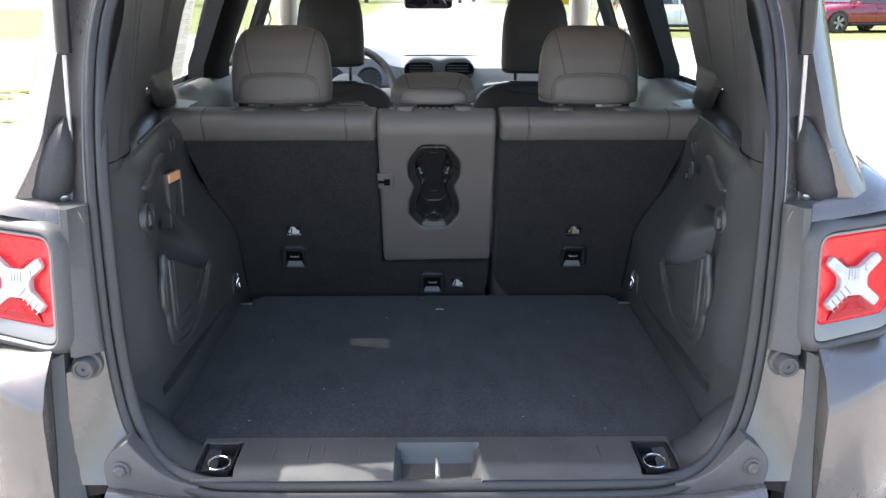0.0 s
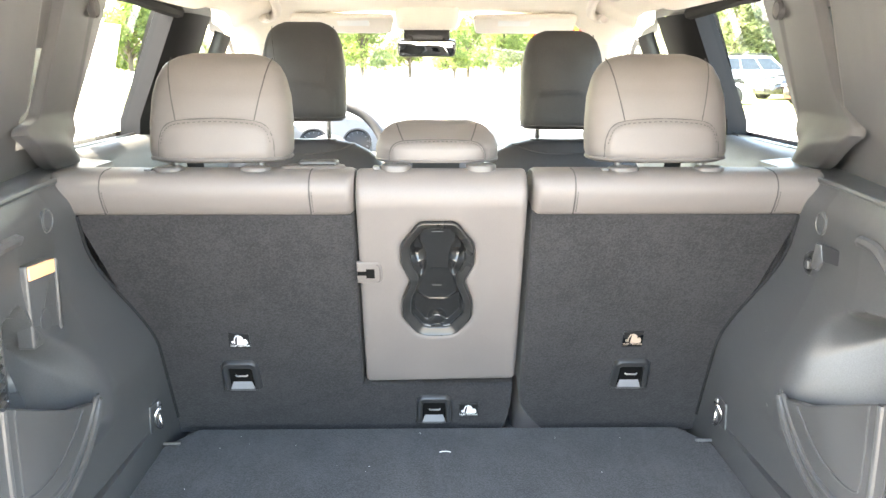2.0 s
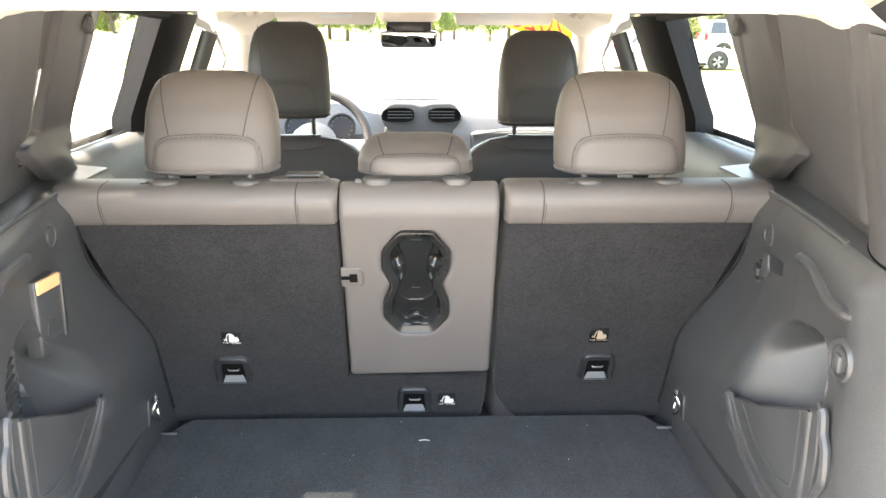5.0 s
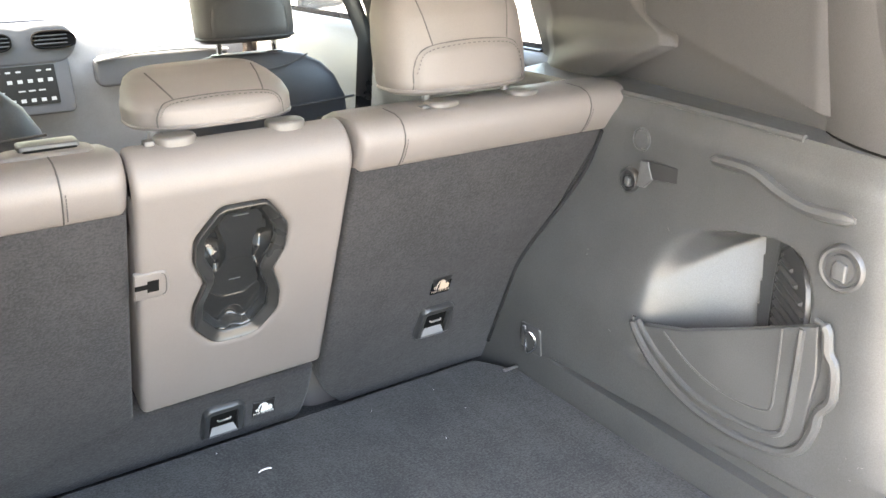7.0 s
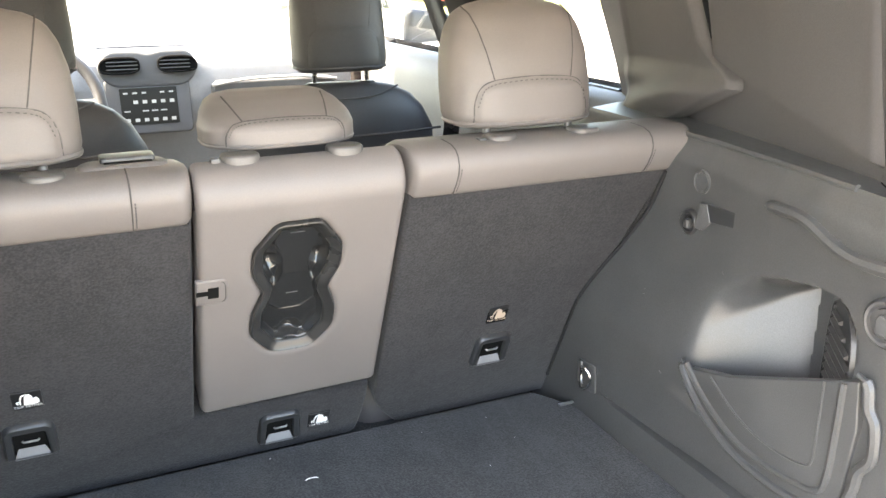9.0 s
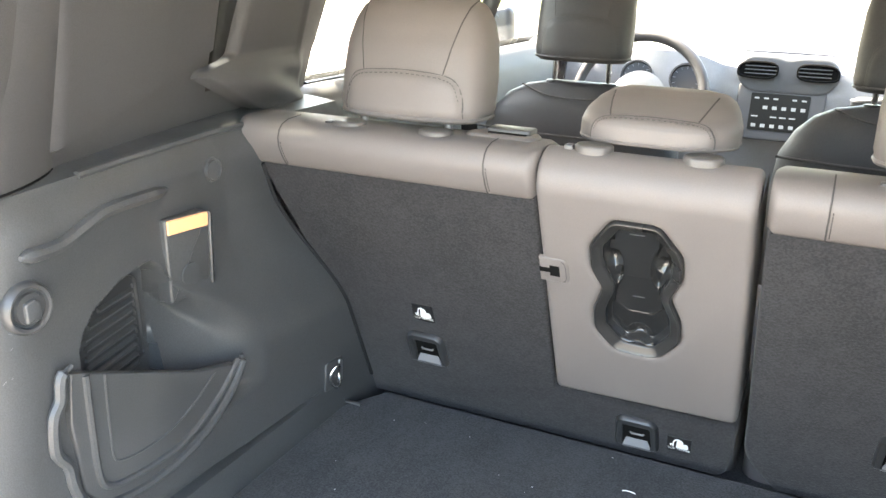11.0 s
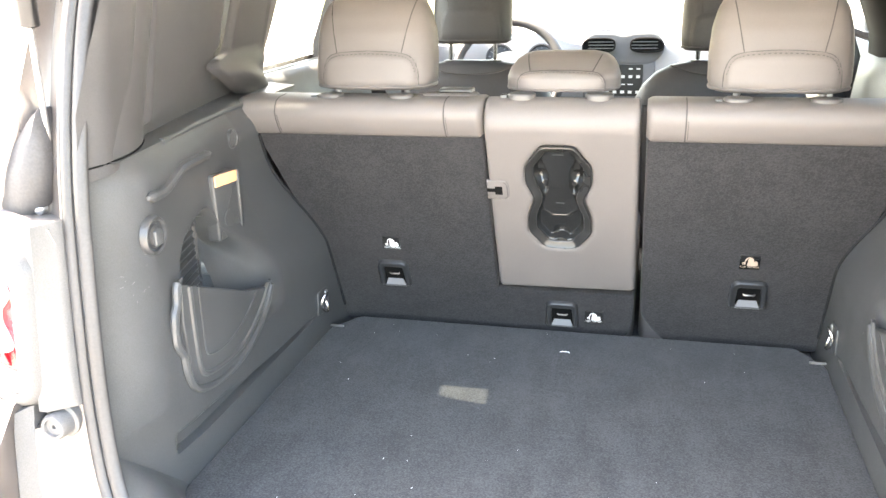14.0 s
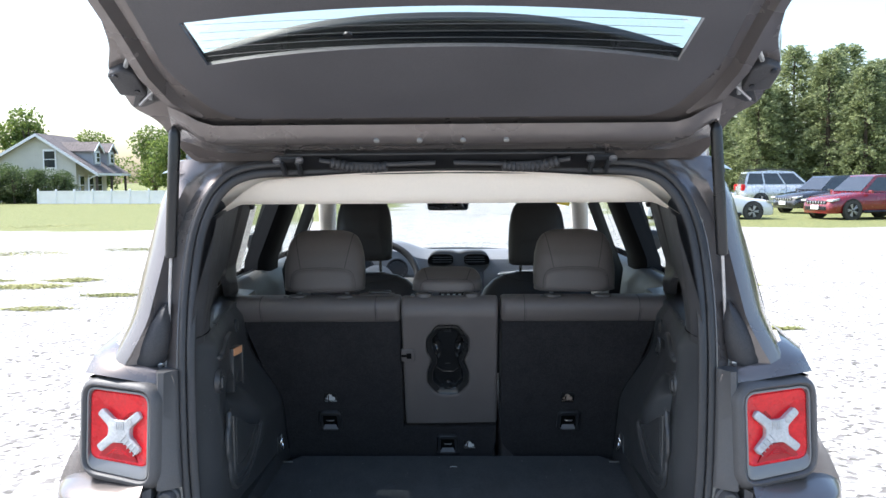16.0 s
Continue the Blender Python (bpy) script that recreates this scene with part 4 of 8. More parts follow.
# the wider section, with the folding armrest
wide = thing("rear_seat", (-0.2, 0.9, 0.655), "wide grey leather and carpet rear seat back with armrest panel", "car seat", "rear seat backs")
bm = bmesh.new()
slab(bm, rounded([(-0.520, -0.03), (0.128, -0.03), (0.138, 0.03), (0.140, 0.104), (-0.142, 0.104), (-0.138, 0.499), (-0.592, 0.499), (-0.584, 0.41), (-0.540, 0.285), (-0.524, 0.19)], [0.004, 0.02, 0.02, 0.01, 0.003, 0.003, 0.004, 0.05, 0.05, 0.05]), -0.12, 0.0, 0.007, SEAT)
part("backrest", bm, SEAT_CARPET, wide, "carpeted seat back")
bolster(wide, -0.610, -0.137, (-0.531, -0.206))
# leather armrest panel in one sheet: rounded edges, a dip round the cup tray, its top rolled forwards
EDGE_DROP = ((0.0, 0.110), (0.0, 0.0110), (0.0006, 0.0070), (0.0020, 0.0036), (0.0045, 0.0012), (0.0080, 0.0002), (0.0110, 0.0))
ARM_COLS = [(e, d) for e, d in EDGE_DROP] + [(0.0110 + (0.2500) * k / 100, 0.0) for k in range(1, 101)] + [(0.272 - e, d) for e, d in EDGE_DROP[::-1]]
ARM_ROWS = [(e, d) for e, d in EDGE_DROP] + [(0.0110 + 0.3790 * k / 152, 0.0) for k in range(1, 153)]
CUP_MID = inset(CUP_OUT, 0.0035)


def arm_point(e, side_drop, u, end_drop):
    """A place on the sheet, by the distance from its edge and its height."""
    low = max(0.0, 0.010 - (u - 0.1235))
    k = (e - 0.136) / 0.136
    x = -0.1345 + e + 0.0030 * max(0.0, k) * (0.53 - u) / 0.4 - k * (0.010 - math.sqrt(max(0.0, 1e-4 - low * low)))
    n = 0.0141 - side_drop - end_drop
    if abs(x - CUP_X) < 0.075 and 0.225 < u < 0.500:
        d = edge_dist((x, u), CUP_OUT) * (1 if inside((x, u), CUP_OUT) else -1)
        n -= interp(d, [-0.011, -0.006, -0.003, -0.0005, 0.001], [0.0, 0.0008, 0.0026, 0.0062, 0.0090])
    return V(x, u + 0.0065 * (x + 0.1345) / 0.274 * max(0.0, 0.16 - u) / 0.0365, n)


rows = [[SEAT @ arm_point(e, d, 0.1235 + eu, du) for e, d in ARM_COLS] for eu, du in ARM_ROWS]
for k in range(1, 25):
    q = 1.95 * k / 24
    rows.append([])
    for e, d in ARM_COLS:
        p = arm_point(e, d, 0.5135, 0.0)
        rows[-1].append(SEAT @ V(p.x, 0.5135 + (0.0279 + p.z) * math.sin(q), -0.0279 + (0.0279 + p.z) * math.cos(q)))
bm = bmesh.new()
loft(bm, rows, closed=False)
holes = []
for f in bm.faces:
    p = SEAT.inverted() @ f.calc_center_median()
    if abs(p.x - CUP_X) < 0.07 and 0.23 < p.y < 0.495 and inside((p.x, p.y), CUP_MID):
        holes.append(f)
bmesh.ops.delete(bm, geom=holes, context="FACES")
arm = part("armrest_panel", bm, LEATHER, wide, "grey leather armrest panel", sharp=70)
# cup holder tray: a satin rim that slopes in, two bowls with dimples, a raised bridge between side hollows
bm = bmesh.new()
loft(bm, [ring3(inset(CUP_OUT, d), n) for d, n in ((-0.0006, 0.002), (-0.0008, 0.0125), (0.0004, 0.0152), (0.0020, 0.0158), (0.0034, 0.0146), (0.0046, 0.0130), (0.0125, 0.0098), (0.0140, 0.0086), (0.0150, 0.0062), (0.0154, -0.002))], cap0=False, cap1=False)
tray = part("cup_holder", bm, CUP_RIM, arm, "satin black double cup holder tray", sharp=40)
CUP_IN = inset(CUP_OUT, 0.0148)
CUP_HIDE = inset(CUP_OUT, 0.0100)
half = [(0.024, 0.478), (0.030, 0.446), (0.0235, 0.430), (0.0190, 0.416), (0.0185, 0.392), (0.0225, 0.374), (0.0330, 0.360), (0.0330, 0.328), (0.0150, 0.3120)]
BRIDGE = [(x + CUP_X, u) for x, u in half] + [(-x + CUP_X, u) for x, u in half[::-1]]


def cup_depth(x, u):
    d = edge_dist((x, u), CUP_IN) * (1 if inside((x, u), CUP_IN) else -1)
    n = 0.006 - 0.013 * ease(d / 0.0075)
    e = edge_dist((x, u), BRIDGE) * (1 if inside((x, u), BRIDGE) else -1)
    top = 0.0030 - 0.004 * ease((0.400 - u) / 0.06) - 0.0018 * ease((0.3865 - u - 0.25 * max(0.0, abs(x - CUP_X) - 0.008)) / 0.002)
    k = ease((e + 0.0040) / 0.0050)
    n = n + (max(n, top) - n) * k + 0.0016 * math.exp(-((e - 0.0015) / 0.0016) ** 2)
    for cx, cu, r, h in ((CUP_X, 0.2690, 0.0150, 0.011), (CUP_X - 0.0345, 0.4060, 0.0130, 0.010), (CUP_X + 0.0345, 0.4060, 0.0130, 0.010)):
        q = math.hypot(x - cx, (u - cu) * 0.92) / r
        if q < 1.15:
            n -= h * (1 - (q / 1.15) ** 2) ** 1.5 * (1 - k)
    return n


bm = bmesh.new()
grid(bm, lambda a, b: (lambda x, u: SEAT @ V(x, u, cup_depth(x, u)))(CUP_X - 0.056 + 0.112 * a, 0.248 + 0.230 * b), 112, 200, lambda a, b: inside((CUP_X - 0.056 + 0.112 * a, 0.248 + 0.230 * b), CUP_HIDE))
part("bowl", bm, CUP_PLASTIC, tray, sharp=80)
for u0, u1, w, n in ((0.4600, 0.4613, 0.010, 0.0030), (0.3430, 0.3443, 0.008, -0.0030)):
    bm = bmesh.new()
    slab(bm, box2(CUP_X - w, u0, CUP_X + w, u1), n - 0.003, n + 0.0008, 0.0004, SEAT)
    part("rib", bm, SMOOTH, tray)
# strap slot at the panel's edge
bm = bmesh.new()
tab = rounded([(-0.1385, 0.362), (-0.100, 0.362), (-0.096, 0.370), (-0.096, 0.394), (-0.100, 0.406), (-0.1385, 0.406)], [0.002, 0.016, 0.016, 0.016, 0.016, 0.002], 6)
slab(bm, tab, 0.010, 0.0160, 0.0025, SEAT)
slot = part("strap_slot", bm, LEATHER, arm)
# no slot is cut: a thin near-black plate draws its dark inside
bm = bmesh.new()
slab(bm, [(-0.1378, 0.380), (-0.123, 0.380), (-0.123, 0.374), (-0.109, 0.374), (-0.109, 0.393), (-0.123, 0.393), (-0.123, 0.388), (-0.1378, 0.388)], 0.0145, 0.0166, 0.0, SEAT)
part("opening", bm, HOLE, slot)
bm = bmesh.new()
run = [p for p in inset(tab, 0.004) if p[0] > -0.134]
for a, b in zip(run, run[1:]):
    if math.hypot(a[0] - b[0], a[1] - b[1]) < 0.045:
        tube(bm, [SEAT @ V(*a, 0.0162), SEAT @ V(*b, 0.0162)], 0.0006, 4)
part("stitching", bm, STITCH, slot)
tether(wide, -0.366, 0.130)
tether(wide, -0.009, 0.036)
anchor_label(wide, -0.358, 0.219)
anchor_label(wide, 0.058, 0.034)
# the narrower section
slim = thing("rear_seat", (0.36, 0.9, 0.655), "dark grey leather and carpet rear seat back, narrower section", "car seat", "rear seat backs")
bm = bmesh.new()
slab(bm, rounded([(0.205, -0.03), (0.520, -0.03), (0.524, 0.19), (0.540, 0.285), (0.584, 0.41), (0.592, 0.499), (0.1485, 0.499), (0.153, 0.05), (0.170, 0.015)], [0.004, 0.004, 0.05, 0.05, 0.05, 0.004, 0.004, 0.02, 0.02]), -0.12, 0.0, 0.007, SEAT)
part("backrest", bm, SEAT_CARPET, slim, "carpeted seat back")
bolster(slim, 0.1475, 0.610, (0.212, 0.532))
tether(slim, 0.357, 0.130)
anchor_label(slim, 0.350, 0.219, faded=True)
for x, parent in ((-0.364, wide), (0.364, slim)):
    headrest(parent, x, 0.790, 1.225, 0.117, 0.175, 0.062, LEATHER)
    for s in SIDES:
        guide(parent, x + s * 0.069, 0.714, 1.206, s < 0)
headrest(wide, -0.005, 0.790, 1.228, 0.102, 0.060, 0.066, LEATHER)
for s in SIDES:
    guide(wide, -0.003 + s * 0.068, 0.714, 1.210, s < 0)
# release handle on the wide section
bm = bmesh.new()
slab(bm, rounded([(-0.258, 0.722), (-0.156, 0.722), (-0.152, 0.748), (-0.162, 0.772), (-0.246, 0.772), (-0.262, 0.748)], 0.014), 1.195, 1.2215, 0.007)
release = part("release_handle", bm, LEATHER, wide, "grey plastic seat release surround")
bm = bmesh.new()
slab(bm, rounded(box2(-0.232, 0.742, -0.168, 0.776), 0.006), 1.218, 1.2275, 0.003)
part("release_lever", bm, SMOOTH, release)
# shade of the finger slot, as a near-black plate on the surround
bm = bmesh.new()
slab(bm, rounded(box2(-0.228, 0.736, -0.172, 0.743), 0.003), 1.218, 1.2228, 0.001)
part("finger_slot_shade", bm, HOLE, release)
# cushions hidden behind the backs
for x0, x1, parent in ((-0.60, 0.14, wide), (0.15, 0.60, slim)):
    bm = bmesh.new()
    slab(bm, rounded(box2(x0, 0.96, x1, 1.42), 0.04), 0.655, 0.84, 0.03)
    part("cushion", bm, LEATHER, parent)


# ---- front seats, dashboard, steering wheel ----
def front_seat(x, dz=0.0):
    st = thing("front_seat", (x, 1.5, 0.655), "black leather front seat seen from behind", "car seat", "front seats")
    bm = bmesh.new()
    rings = []
    for t in [0, 0.15, 0.4, 0.6, 0.75, 0.86, 0.93, 0.975, 1.0]:
        z = 0.74 + 0.455 * t
        w = interp(t, [0, 0.4, 0.75, 0.9, 0.97, 1.0], [0.225, 0.240, 0.225, 0.190, 0.140, 0.07])
        d = interp(t, [0, 0.5, 0.9, 1.0], [0.085, 0.08, 0.055, 0.02])
        yc = 1.58 - 0.03 * t
        rings.append([V(x + w * math.copysign(abs(math.cos(a)) ** 0.6, math.cos(a)), yc + d * math.copysign(abs(math.sin(a)) ** 0.6, math.sin(a)), z) for a in [2 * math.pi * k / 32 for k in range(32)]])
    loft(bm, rings)
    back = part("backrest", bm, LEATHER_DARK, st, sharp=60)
    bm = bmesh.new()
    tube(bm, [(x - 0.225, 1.49, 1.085), (x - 0.12, 1.478, 1.082), (x, 1.474, 1.081), (x + 0.12, 1.478, 1.082), (x + 0.225, 1.49, 1.085)], 0.003, 6)
    part("seam", bm, STITCH, back)
    bm = bmesh.new()
    tube(bm, curve_pts([(x - 0.13, 1.522, 1.185), (x - 0.07, 1.500, 1.168), (x, 1.496, 1.163), (x + 0.07, 1.500, 1.168), (x + 0.13, 1.522, 1.185)], 4), 0.002, 6)
    part("seam", bm, STITCH, back)
    bm = bmesh.new()
    slab(bm, rounded(box2(x - 0.24, 1.60, x + 0.24, 2.08), 0.05), 0.655, 0.80, 0.03)
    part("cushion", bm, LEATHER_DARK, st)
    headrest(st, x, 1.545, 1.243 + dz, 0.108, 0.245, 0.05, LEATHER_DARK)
    for s in SIDES:
        bm = bmesh.new()
        lathe(bm, [(0.006, 0), (0.006, 0.09)], Matrix.Translation((x + s * 0.062, 1.545, 1.165)), 12)
        part("headrest_post", bm, CHROME, st)
        bm = bmesh.new()
        slab(bm, [(0.02 * math.cos(a), 0.014 * math.sin(a)) for a in [2 * math.pi * k / 16 for k in range(16)]], 0, 0.012, 0.004, Matrix.Translation((x + s * 0.062, 1.545, 1.185)))
        part("headrest_guide", bm, BLACK, st)
    return st


front_seat(-0.335)
front_seat(0.325, -0.02)

dash = thing("dashboard", (0, 2.5, 0.655), "dark grey dashboard with twin round-cornered vents and a screen", "dashboard")
bm = bmesh.new()
prof = [(2.42, 0.66), (2.40, 0.85), (2.36, 1.00), (2.33, 1.10), (2.35, 1.165), (2.42, 1.198), (2.48, 1.204), (2.545, 1.198), (2.555, 1.10), (2.555, 0.66)]
rings = []
for k in range(25):
    x = -0.66 + 1.32 * k / 24
    hood = 0.045 * math.exp(-((x + 0.335) / 0.15) ** 4)
    rings.append([V(x, y - (0.05 * hood / 0.045 if 1.05 < z < 1.2 else 0), z + (hood if z > 1.15 and y < 2.6 else 0)) for y, z in prof])
loft(bm, rings)
part("dash_body", bm, DASH, dash)
bm = bmesh.new()
slab(bm, rounded([(-0.110, -0.060), (0.110, -0.060), (0.152, -0.006), (0.122, 0.050), (0.035, 0.050), (0.0, 0.040), (-0.035, 0.050), (-0.122, 0.050), (-0.152, -0.006)], 0.03, 6), -0.04, 0.012, 0.01, Matrix.Translation((0.021, 2.335, 1.160)) @ Matrix(((1, 0, 0, 0), (0, 0, -1, 0), (0, 1, 0, 0), (0, 0, 0, 1))))
part("vent_pod", bm, BEZEL, dash)
for s in SIDES:
    m = Matrix.Translation((0.021 + s * 0.074, 2.319, 1.168)) @ Matrix(((1, 0, 0, 0), (0, 0, -1, 0), (0, 1, 0, 0), (0, 0, 0, 1)))
    o = [(0.004 * s + 0.056 * math.copysign(abs(math.cos(a)) ** 0.65, math.cos(a)) * (1.15 if s * math.cos(a) > 0 else 0.95), 0.026 * math.copysign(abs(math.sin(a)) ** 0.7, math.sin(a)) - 0.05 * max(0.0, s * math.cos(a) - 0.3) ** 2 * 0.2) for a in [2 * math.pi * k / 40 for k in range(40)]]
    bm = bmesh.new()
    loft(bm, [ring3(o, 0.0, m), ring3(o, 0.008, m), ring3(inset(o, 0.003), 0.0095, m), ring3(inset(o, 0.0055), 0.006, m), ring3(inset(o, 0.006), 0.0020, m)], cap0=False)
    vent = part("air_vent", bm, HOLE, dash, "black air vent with slats")
    for k in range(3):
        bm = bmesh.new()
        z = -0.011 + 0.011 * k
        w = 0.046
        rbox(bm, (0, z, 0.0045), (2 * w, 0.0028, 0.005), 0.0008, m)
        part("slat", bm, BEZEL, vent)
bm = bmesh.new()
ms = Matrix.Translation((0.012, 2.318, 1.045)) @ Matrix.Rotation(radians(-8), 4, "X") @ Matrix(((1, 0, 0, 0), (0, 0, -1, 0), (0, 1, 0, 0), (0, 0, 0, 1)))
slab(bm, rounded(box2(-0.125, -0.085, 0.125, 0.085), 0.02), -0.05, 0.0, 0.008, ms)
unit = part("display_unit", bm, BEZEL, dash, "display in a grey surround")
bm = bmesh.new()
slab(bm, rounded(box2(-0.083, -0.055, 0.083, 0.055), 0.004), -0.002, 0.0025, 0.001, ms)
part("screen", bm, SCREEN, unit)
for r in range(4):
    for c in range(6):
        if (r, c) in ((0, 3), (1, 0), (2, 1), (2, 5)):
            continue
        bm = bmesh.new()
        rbox(bm, (-0.066 + 0.0265 * c, 0.040 - 0.027 * r, 0.003), (0.013 if r != 2 else 0.018, (0.005, 0.010, 0.004, 0.010)[r], 0.001), 0.0, ms)
        part("screen_mark", bm, SCREEN_TEXT, unit)
bm = bmesh.new()
slab(bm, rounded(box2(0.20, 1.02, 0.60, 1.11), 0.03), -2.335, -2.30, 0.01, Matrix(((1, 0, 0, 0), (0, 0, -1, 0), (0, 1, 0, 0), (0, 0, 0, 1))))
part("glovebox_trim", bm, BEZEL, dash)
bm = bmesh.new()
tube(bm, curve_pts([(0.20, 2.295, 1.10), (0.32, 2.29, 1.115), (0.48, 2.29, 1.115), (0.60, 2.30, 1.10)], 5), 0.005, 8)
part("trim_strip", bm, SILVER, dash)
for s in SIDES:
    bm = bmesh.new()
    mg = Matrix.Translation((-0.335 + s * 0.075, 2.262, 1.13)) @ Matrix.Rotation(radians(-20), 4, "X") @ Matrix(((1, 0, 0, 0), (0, 0, -1, 0), (0, 1, 0, 0), (0, 0, 0, 1)))
    lathe(bm, [(0.05, -0.02), (0.05, 0.004), (0.045, 0.004), (0.044, -0.004), (0.001, -0.004)], mg, 28)
    dial = part("gauge", bm, BLACK, dash, "round instrument dial")
    bm = bmesh.new()
    for k in range(11):
        a = radians(225 - 27 * k)
        tube(bm, [mg @ V(0.033 * math.cos(a), 0.033 * math.sin(a), -0.003), mg @ V(0.041 * math.cos(a), 0.041 * math.sin(a), -0.003)], 0.0007, 4)
    part("dial_marks", bm, LIP, dial)

wheel = thing("steering_wheel", (-0.335, 2.1, 1.08), "black leather steering wheel with silver spokes", "steering wheel")
mw = Matrix.Translation((-0.335, 2.06, 1.095)) @ Matrix.Rotation(radians(66), 4, "X")
bm = bmesh.new()
tube(bm, [mw @ V(0.182 * math.cos(a), 0.182 * math.sin(a), 0) for a in [2 * math.pi * k / 40 for k in range(40)]], 0.0155, 10, True)
part("rim", bm, LEATHER_DARK, wheel)
bm = bmesh.new()
lathe(bm, [(0.075, -0.02), (0.078, 0.005), (0.06, 0.022), (0.02, 0.028), (0.001, 0.028)], mw, 28)
part("hub", bm, DASH, wheel)
for a in (0, 180, 270):
    bm = bmesh.new()
    rbox(bm, (0.125, 0, 0.0), (0.11, 0.04, 0.014), 0.005, mw @ Matrix.Rotation(radians(a), 4, "Z"))
    part("spoke", bm, SILVER, wheel)
bm = bmesh.new()
tube(bm, [(-0.335, 2.07, 1.08), (-0.335, 2.36, 1.0)], 0.035, 12)
part("column", bm, BLACK, wheel)

# the cabin's front end lies a little further off
for fore, reach in ((dash, 1.148), (wheel, 1.065)):
    c = V(0, -0.8, 1.45) - ORIGIN[fore.name]
    m = Matrix.Translation(c) @ Matrix.Scale(reach, 4) @ Matrix.Translation(-c)
    for ob in fore.children_recursive:
        ob.data.transform(m)
# ---- the car's body round the opening ----
suv = thing("suv", (0, 1.6, 0.0), "granite grey compact SUV with its liftgate open", "car")


def side_x(y, z):
    """Outer face of the right side."""
    x = interp(z, [0.30, 0.5, 0.75, 0.88, 0.94, 1.0, 1.12, 1.2, 1.27, 1.4, 1.5, 1.6], [0.84, 0.87, 0.900, 0.900, 0.885, 0.862, 0.825, 0.795, 0.775, 0.735, 0.700, 0.645])
    taper = interp(z, [0.3, 0.88, 1.0, 1.15, 1.25, 1.4, 1.6], [0.05, 0.05, 0.085, 0.088, 0.115, 0.110, 0.085])
    return x - taper * ease((0.50 - y) / 0.48) - 0.05 * ease((y - 2.6) / 1.4)


for s in SIDES:
    fl = (lambda b: b) if s > 0 else flip
    # painted rear corner from the opening's flange round to the side
    bm = bmesh.new()
    rings = []
    for k in range(40):
        z = 0.66 + 0.935 * k / 39
        e = edge_at(z) if z < 1.58 else V(0.36, 0.217, 1.583)
        yc = interp(z, [0.66, 0.86, 0.90, 1.10, 1.14, 1.20, 1.4, 1.6], [0.10, 0.10, 0.19, 0.19, 0.125, 0.135, 0.20, 0.255])
        xc = side_x(yc, z) if z > 0.88 else 0.70
        chan = ease((z - 1.10) / 0.06) * ease((1.56 - z) / 0.06)
        row = [V(e.x + 0.004, e.y + 0.004, z), V(e.x + 0.016, e.y - 0.002, z), V(e.x + 0.03, e.y + 0.004 + 0.006 * chan, z), V(e.x + 0.045, e.y + 0.008 + 0.014 * chan, z)]
        a = V(xc - 0.05, yc - 0.028 - 0.006 * chan, z)
        box = ease((z - 0.885) / 0.02) * ease((1.125 - z) / 0.02)
        if z < 0.88:
            ys = interp(z, [0.56, 0.66, 0.74, 0.876, 0.905], [-0.020, 0.0, 0.018, 0.037, 0.045])
            tip = V(0.613, ys, z)
            row = [row[0], row[1], row[2].lerp(tip, 0.15), row[2].lerp(tip, 0.6), tip, V(0.619, ys + 0.03, z), V(0.65, 0.11, z), V(0.70, 0.13, z)]
        elif box > 0.5:
            row += [V(0.66, 0.17, z), V(0.72, 0.17, z), V(0.772, 0.168, z), V(0.782, 0.128, z)]
            yc = 0.12
        else:
            row += [row[-1].lerp(a, 0.5) + V(0, 0.006 * chan, 0), a, V(xc - 0.02, yc - 0.018, z), V(xc - 0.005, yc + 0.004, z)]
        for y in (0.19, 0.27, 0.36, 0.45):
            y = max(y, yc + 0.02 + 0.01 * y)
            row.append(V(side_x(y, z) if z > 0.88 else 0.70, y, z))
        rings.append(row)
    loft(bm, rings, closed=False)
    part("corner_panel", fl(bm), PAINT, suv, "glossy granite-grey rear corner panel", sharp=50)
    # side of the body below the windows
    bm = bmesh.new()

    def low(u, v):
        y, z = 0.21 + 3.78 * u, 0.30 + 0.91 * v
        x = side_x(y, z)
        for cy in (0.86, 3.43):
            d = math.hypot(y - cy, z - 0.36)
            if d < 0.40:
                x -= 0.12 * ease((0.40 - d) / 0.03)
        return V(x, y, z)

    grid(bm, low, 90, 36)
    part("side_panel", fl(bm), PAINT, suv)
    # pillars and roof rail outside
    bm = bmesh.new()

    def green(u, v):
        y = 0.36 + 2.3 * u
        z = 1.205 + 0.42 * v
        return V(side_x(max(y, 0.5), z) - (0.108 * ease((0.50 - y) / 0.48) if y < 0.5 else 0), y, z)

    def green_keep(u, v):
        y, z = 0.36 + 2.3 * u, 1.205 + 0.42 * v
        if z < 1.225 or (z > 1.535 and not 0.58 < y < 0.80):
            return True
        return not (0.58 < y < 0.80 and z > 1.25 and z < 1.565 or 1.00 < y < 1.50 or 1.59 < y < 2.62)

    grid(bm, green, 92, 30, green_keep)
    part("pillar_skin", fl(bm), PAINT, suv)
    for y0, y1, z0, z1, slant in ((0.58, 0.82, 1.26, 1.53, 0.0), (0.99, 1.51, 1.21, 1.545, 0.0), (1.58, 2.64, 1.21, 1.545, 0.0)):
        bm = bmesh.new()
        xg = lambda y, z: upper_x(min(y, 2.4), z) + 0.035
        grid(bm, lambda u, v: V(xg(y0 + (y1 - y0) * u, z0 + (z1 - z0) * v), y0 + slant * (z0 + (z1 - z0) * v - 1.22) * (1 - u) + (y1 - y0) * u, z0 + (z1 - z0) * v), 6, 6)
